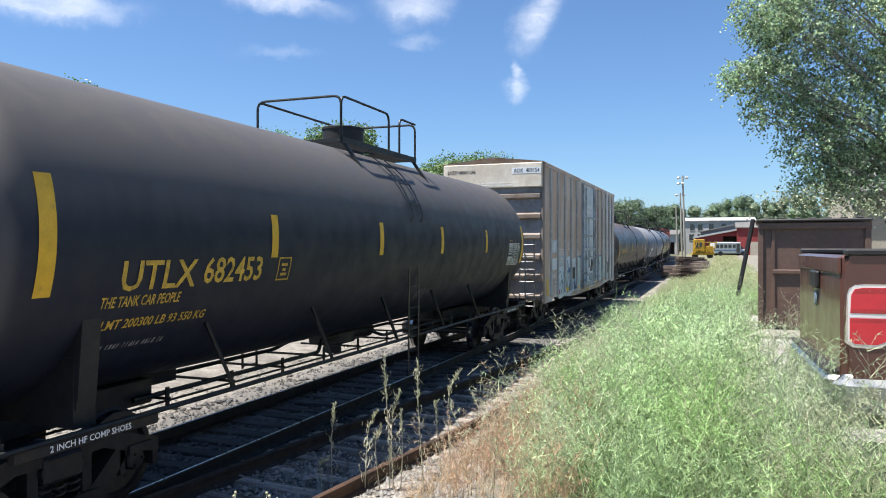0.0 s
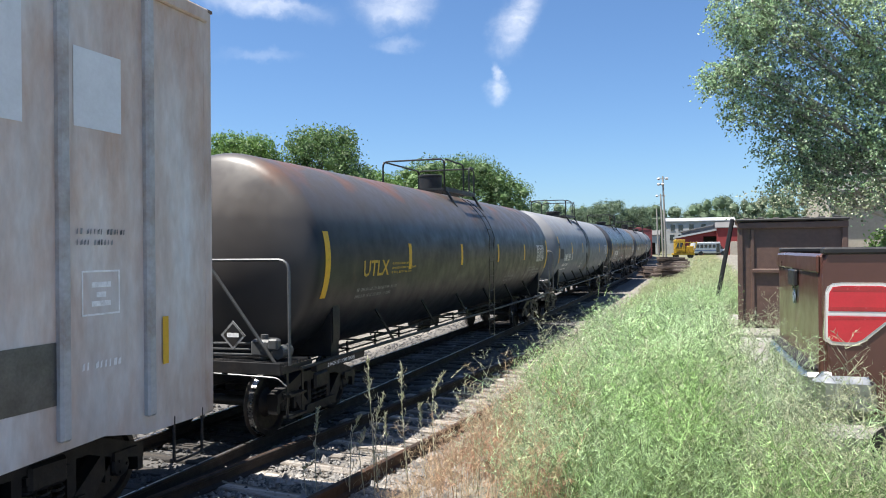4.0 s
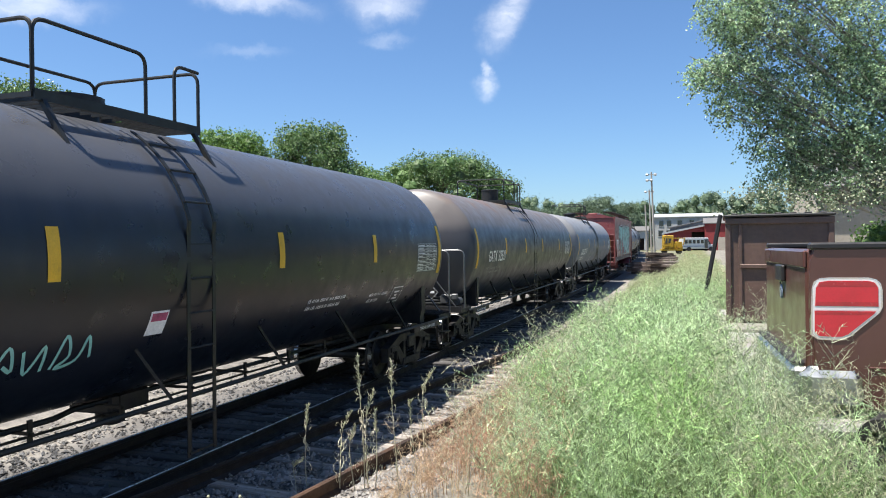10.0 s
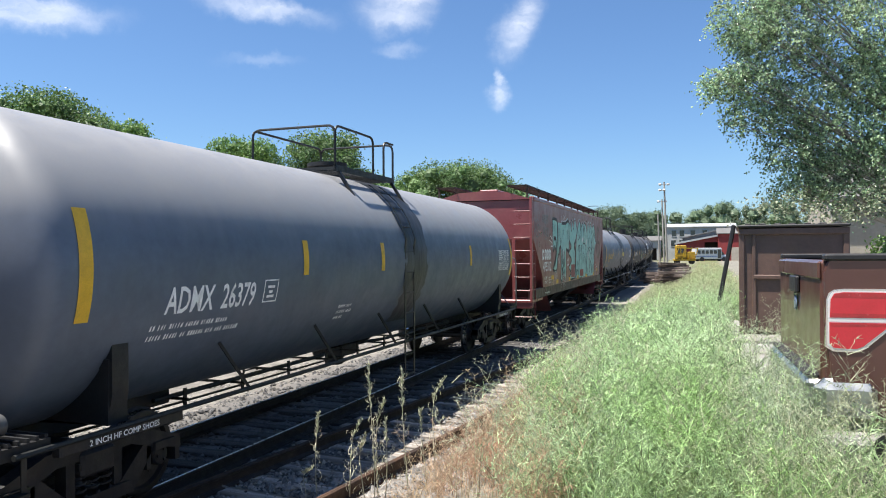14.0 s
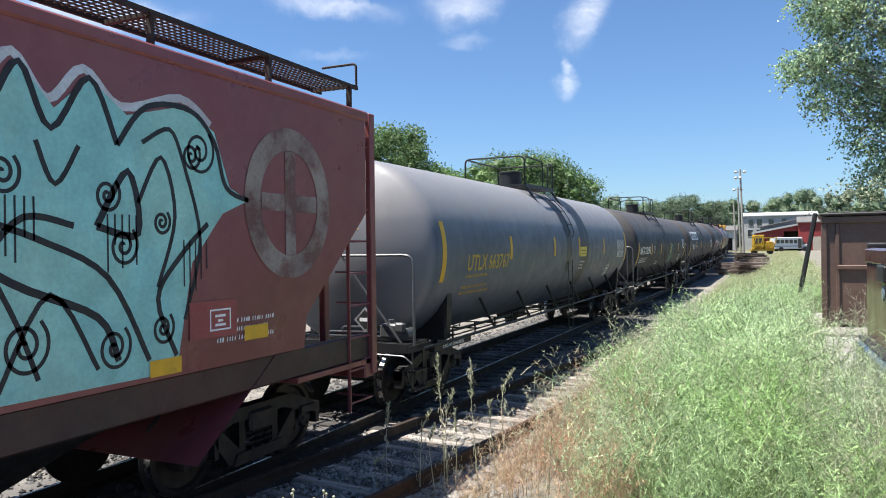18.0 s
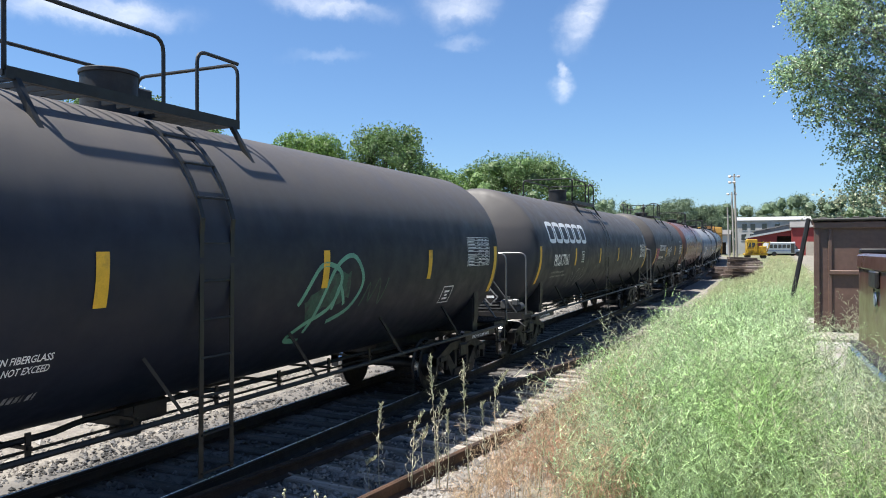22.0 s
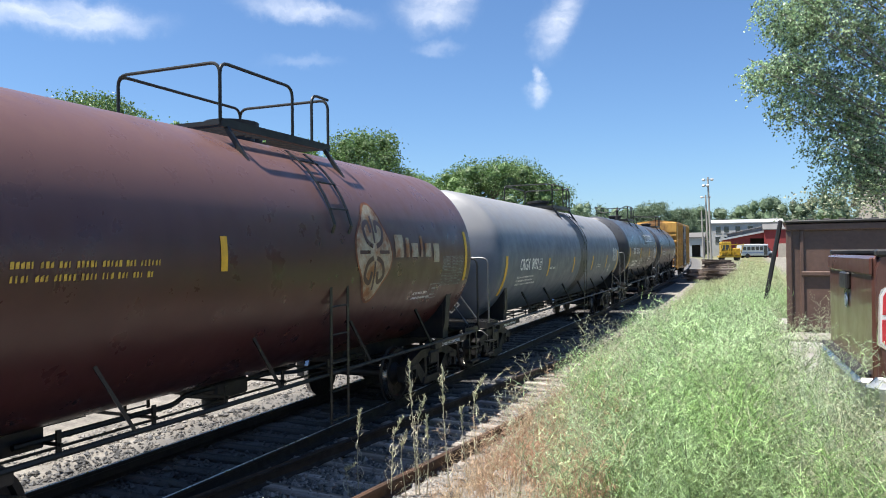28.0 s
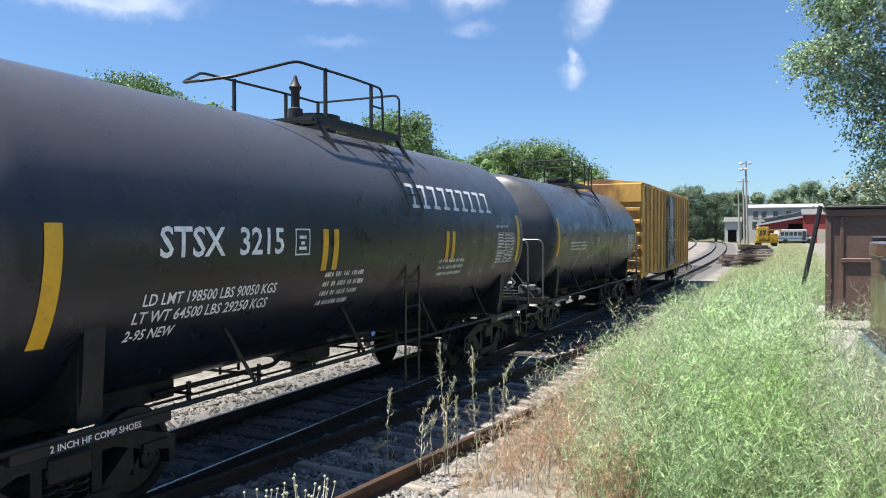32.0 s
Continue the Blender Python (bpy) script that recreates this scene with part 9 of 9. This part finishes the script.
def shed(name, label, x0, x1, y0, y1, z, eave, ridge, wall, roof, windows=(), openings=(), axis="x", cat="building"):
    """A gabled building with its roof, windows and doorways."""
    b = thing(name, label, cat, "buildings across the yard", m=pose((x0 + x1) / 2, (y0 + y1) / 2, z))
    hx, hy = (x1 - x0) / 2, (y1 - y0) / 2
    t = 0.2
    # front wall in pieces round the openings
    xs = sorted([(a, c, lo, hi) for a, c, lo, hi in openings])
    k = Kit()
    at = -hx
    for a, c, lo, hi in xs:
        k.box(at, a, -hy, -hy + t, 0, eave)
        if lo > 0:
            k.box(a, c, -hy, -hy + t, 0, lo)
        k.box(a, c, -hy, -hy + t, hi, eave)
        at = c
    k.box(at, hx, -hy, -hy + t, 0, eave)
    part("front_wall", k, wall, b, smooth=0)
    part("back_wall", Kit().box(-hx, hx, hy - t, hy, 0, eave), wall, b)
    for s in (-1, 1):
        if axis == "x":
            part("gable_wall", Kit().plate([(-hy + t, 0), (hy - t, 0), (hy - t, eave), (0, ridge - 0.1), (-hy + t, eave)], s * hx - t / 2, s * hx + t / 2), wall, b)
        else:
            part("side_wall", Kit().box(s * hx - t / 2, s * hx + t / 2, -hy + t, hy - t, 0, eave), wall, b)
    for s in (-1, 1):
        if axis == "x":
            part("roof", Kit().plate([(0, ridge), (s * (hy + 0.4), eave - 0.12), (s * (hy + 0.4), eave + 0.06), (0, ridge + 0.18)], -hx - 0.4, hx + 0.4), roof, b)
        else:
            v = [(0, ridge), (s * (hx + 0.4), eave - 0.12), (s * (hx + 0.4), eave + 0.06), (0, ridge + 0.18)]
            q = [(a, y, c) for y in (-hy - 0.4, hy + 0.4) for a, c in v]
            part("roof", Kit().add(q, [(0, 1, 2, 3), (7, 6, 5, 4)] + [(i, (i + 1) % 4, 4 + (i + 1) % 4, 4 + i) for i in range(4)]), roof, b)
            if s < 0:
                part("gable_wall", Kit().add([(-hx, -hy, eave), (hx, -hy, eave), (0, -hy, ridge), (-hx, -hy + t, eave), (hx, -hy + t, eave), (0, -hy + t, ridge)], [(0, 1, 2), (5, 4, 3), (0, 3, 4, 1), (1, 4, 5, 2), (2, 5, 3, 0)]), wall, b)
    for x, zc, w, h in windows:
        win = part("window", Kit().box(x - w / 2, x + w / 2, -hy - 0.03, -hy + 0.05, zc - h / 2, zc + h / 2), M_GLASS, b, "dark window")
        part("window_head", Kit().box(x - w / 2 - 0.08, x + w / 2 + 0.08, -hy - 0.07, -hy, zc + h / 2, zc + h / 2 + 0.1), M_WHITEROOF, win)
        part("window_sill", Kit().box(x - w / 2 - 0.08, x + w / 2 + 0.08, -hy - 0.1, -hy, zc - h / 2 - 0.1, zc - h / 2), M_WHITEROOF, win)
    for a, c, lo, hi in openings:
        # near-black sheet behind the opening, added as the shade indoors
        part("doorway_back", Kit().box(a - 0.3, c + 0.3, -hy + 1.5, -hy + 1.6, 0, hi), M_DARK, b, "dark sheet that stands for the shade inside the doorway")
    return b


shed("white_house", "long two-storey pale house with a white roof", -9, 9, 216, 226, 1.0, 9.2, 10.1, M_WHITEWALL, M_WHITEROOF, windows=[(u, 7.4, 1.2, 1.7) for u in (-7.0, -4.9, -2.0, 1.2, 4.4)] + [(-7.2, 4.6, 1.2, 1.7), (-5.0, 4.6, 1.2, 1.7)])
shed("grey_warehouse", "broad grey gabled warehouse behind the red sheds", -4.0, 22.0, 190, 206, 1.0, 5.6, 8.3, M_GREYWALL, M_GREYWALL, axis="y")


def lean_to():
    """Low shed under one pale roof that climbs towards the barn beside it."""
    b = thing("red_shed", "low red shed with a pale sloping roof and a dark doorway", "building", "buildings across the yard", m=pose(-5.2, 180, 1.0))
    z0, z1, w = 3.9, 5.6, 9.05
    at = lambda x: z0 + (z1 - z0) * x / w

    def wall(name, pts, y):
        n = len(pts)
        part(name, Kit().add([(x, q, z) for q in (y, y + 0.2) for x, z in pts], [tuple(range(n)), tuple(range(n, 2 * n))[::-1]] + [(i, (i + 1) % n, n + (i + 1) % n, n + i) for i in range(n)]), M_REDWALL, b, smooth=0)
    wall("front_wall", [(0, 0), (6.1, 0), (6.1, at(6.1)), (0, z0)], 0.0)
    wall("door_lintel", [(6.1, 4.3), (w, 4.3), (w, z1), (6.1, at(6.1))], 0.0)
    wall("back_wall", [(0, 0), (w, 0), (w, z1), (0, z0)], 7.6)
    part("side_wall", Kit().box(0, 0.2, 0.2, 7.6, 0, z0), M_REDWALL, b, smooth=0)
    # dark sheet set inside to paint the doorway's shade
    part("doorway_back", Kit().box(6.0, w, 2.5, 2.6, 0, 4.3), M_DARK, b, "dark sheet that stands for the shade inside the doorway")
    v = [(-0.5, z0 - 0.1), (w, z1), (w, z1 + 0.42), (-0.5, z0 + 0.32)]
    part("roof", Kit().add([(x, y, z) for y in (-0.5, 8.2) for x, z in v], [(0, 1, 2, 3), (7, 6, 5, 4)] + [(i, (i + 1) % 4, 4 + (i + 1) % 4, 4 + i) for i in range(4)]), M_WHITEROOF, b, "pale metal roof", smooth=0)


lean_to()
shed("red_barn", "taller red shed with a pale doorway", 3.9, 13.5, 178, 187, 1.0, 6.2, 7.4, M_REDWALL, M_GREYROOF, windows=[])
solid("shed_door", Kit().cbox(0, 1.9, -0.06, 0.0, 0, 3.0, 0.02), M_BEIGE, "pale sliding door of the red shed", "door", m=pose(6.6, 177.93, 1.0))
shed("small_shed", "small white shed with a shallow roof", -12.4, -9.2, 182, 187, 1.2, 4.6, 5.6, M_WHITEROOF, M_GREYROOF, openings=[(-1.0, 0.9, 0.0, 2.8)])
shed("beige_building", "beige stucco building behind the tall poplar", 5.6, 18.0, 36.0, 44.0, 1.0, 3.9, 6.0, M_BEIGE, M_GREYROOF, windows=[(-2.6, 2.0, 0.9, 1.1)])


def bus():
    b = thing("minibus", "white shuttle bus with a row of dark windows", "bus", m=pose(1.9, 166.0, 1.0, 0, 0, 24.9))
    part("body", Kit().cbox(-3.7, 2.1, -1.15, 1.15, 0.45, 2.85, 0.12), M_BUS, b)
    part("bonnet", Kit().cbox(2.0, 3.6, -0.95, 0.95, 0.45, 1.35, 0.12), M_BUS, b)
    part("windscreen", Kit().add([(2.11, -0.9, 1.4), (2.11, 0.9, 1.4), (2.95, 0.85, 1.36), (2.95, -0.85, 1.36), (2.12, -0.9, 2.3), (2.12, 0.9, 2.3)], [(2, 3, 4, 5), (3, 0, 4), (1, 2, 5)]), M_GLASS, b)
    for i in range(5):
        part("window", Kit().box(-3.3 + i * 0.9, -2.6 + i * 0.9, -1.17, -1.14, 1.6, 2.35), M_GLASS, b)
    part("door", Kit().box(1.15, 1.9, -1.17, -1.14, 0.6, 2.5), M_GLASS, b, "dark glazed door")
    part("stripe", Kit().box(-3.6, 1.1, -1.165, -1.145, 0.95, 1.15), M_BUSBLUE, b, "faint blue stripe")
    for x in (-2.3, 2.6):
        for y in (-1.0, 1.0):
            part("wheel", Kit().lathe([(-0.14, 0.2), (-0.14, 0.42), (0.14, 0.42), (0.14, 0.2)], "y", 20, (x, y, 0.42)), M_TYRE, b)
            part("mudguard", Kit().lathe([(-0.16 if y < 0 else 0.15, 0.5), (-0.15 if y < 0 else 0.16, 0.5)], "y", 20, (x, y, 0.42)), M_PLASTIC, b)


bus()


def machine():
    """A yellow track maintenance machine."""
    m = thing("track_machine", "yellow track maintenance machine parked in the yard", "machine", m=pose(-2.4, 120.3, 1.0, 0, 0, 10))
    part("frame", Kit().cbox(-1.6, 1.6, -1.0, 1.0, 0.5, 0.8, 0.05), M_MACHINE, m)
    part("cab", Kit().cbox(-1.3, 0.2, -0.9, 0.9, 0.8, 2.9, 0.08), M_MACHINE, m)
    for x in (-1.0, -0.35):
        part("cab_window", Kit().box(x - 0.25, x + 0.25, -0.93, -0.90, 1.7, 2.5), M_GLASS, m)
    part("engine_cover", Kit().cbox(0.25, 1.5, -0.8, 0.8, 0.8, 1.9, 0.08), M_MACHINE, m)
    for x in (-1.5, -0.5, 0.5, 1.4):
        part("boom", Kit().beam((x, -1.05, 0.7), (x + 0.5, -1.2, 2.6), 0.12, 0.12), M_MACHINE, m)
    part("cross_boom", Kit().beam((-1.6, -1.1, 1.3), (1.7, -1.15, 1.5), 0.14, 0.14).beam((-1.6, -1.15, 2.5), (1.8, -1.2, 2.4), 0.12, 0.12), M_MACHINE, m)
    part("exhaust", Kit().tube([(1.0, 0.3, 1.9), (1.0, 0.3, 2.8)], 0.07, 8), M_FRAME, m)
    for x in (-1.1, 1.1):
        for y in (-0.75, 0.75):
            part("wheel", Kit().lathe([(-0.07, 0.1), (-0.07, 0.35), (0.07, 0.35), (0.07, 0.1)], "y", 18, (x, y, 0.35)), M_WHEEL, m)


machine()


# ---------------------------------------------------------------- what moves
SPEED = 7.5


def car_pose(mid, t, half):
    s = mid - SPEED * t
    x0, y0, z0, h0 = main_line(s - half)
    x1, y1, z1, h1 = main_line(s + half)
    h = math.degrees(math.atan2(-(x1 - x0), y1 - y0))
    p = math.degrees(math.atan2(z1 - z0, math.hypot(x1 - x0, y1 - y0)))
    return pose((x0 + x1) / 2, (y0 + y1) / 2, (z0 + z1) / 2, p, 0, h)


def motions():
    for c in CARS:
        walk(c, [(t, car_pose(c["mid"], t, 5.5)) for t in range(33)])
    # wheels roll while their car is near enough for it to show
    for w, c, y in WHEELS:
        near, gone = (c["mid"] + y - 30) / SPEED, (c["mid"] + y + 4) / SPEED
        ts = [i / 15 for i in range(0, 481) if near <= i / 15 <= gone]
        if not ts:
            continue
        rows = [] if ts[0] == 0 else [(0.0, pose(0, y, 0.44))]
        rows += [(t, pose(0, y, 0.44, math.degrees(SPEED * (t - ts[0]) / 0.44), 0, 0)) for t in ts]
        if ts[-1] < 31.99:
            rows.append((32.0, rows[-1][1]))
        walk(w, rows)


motions()
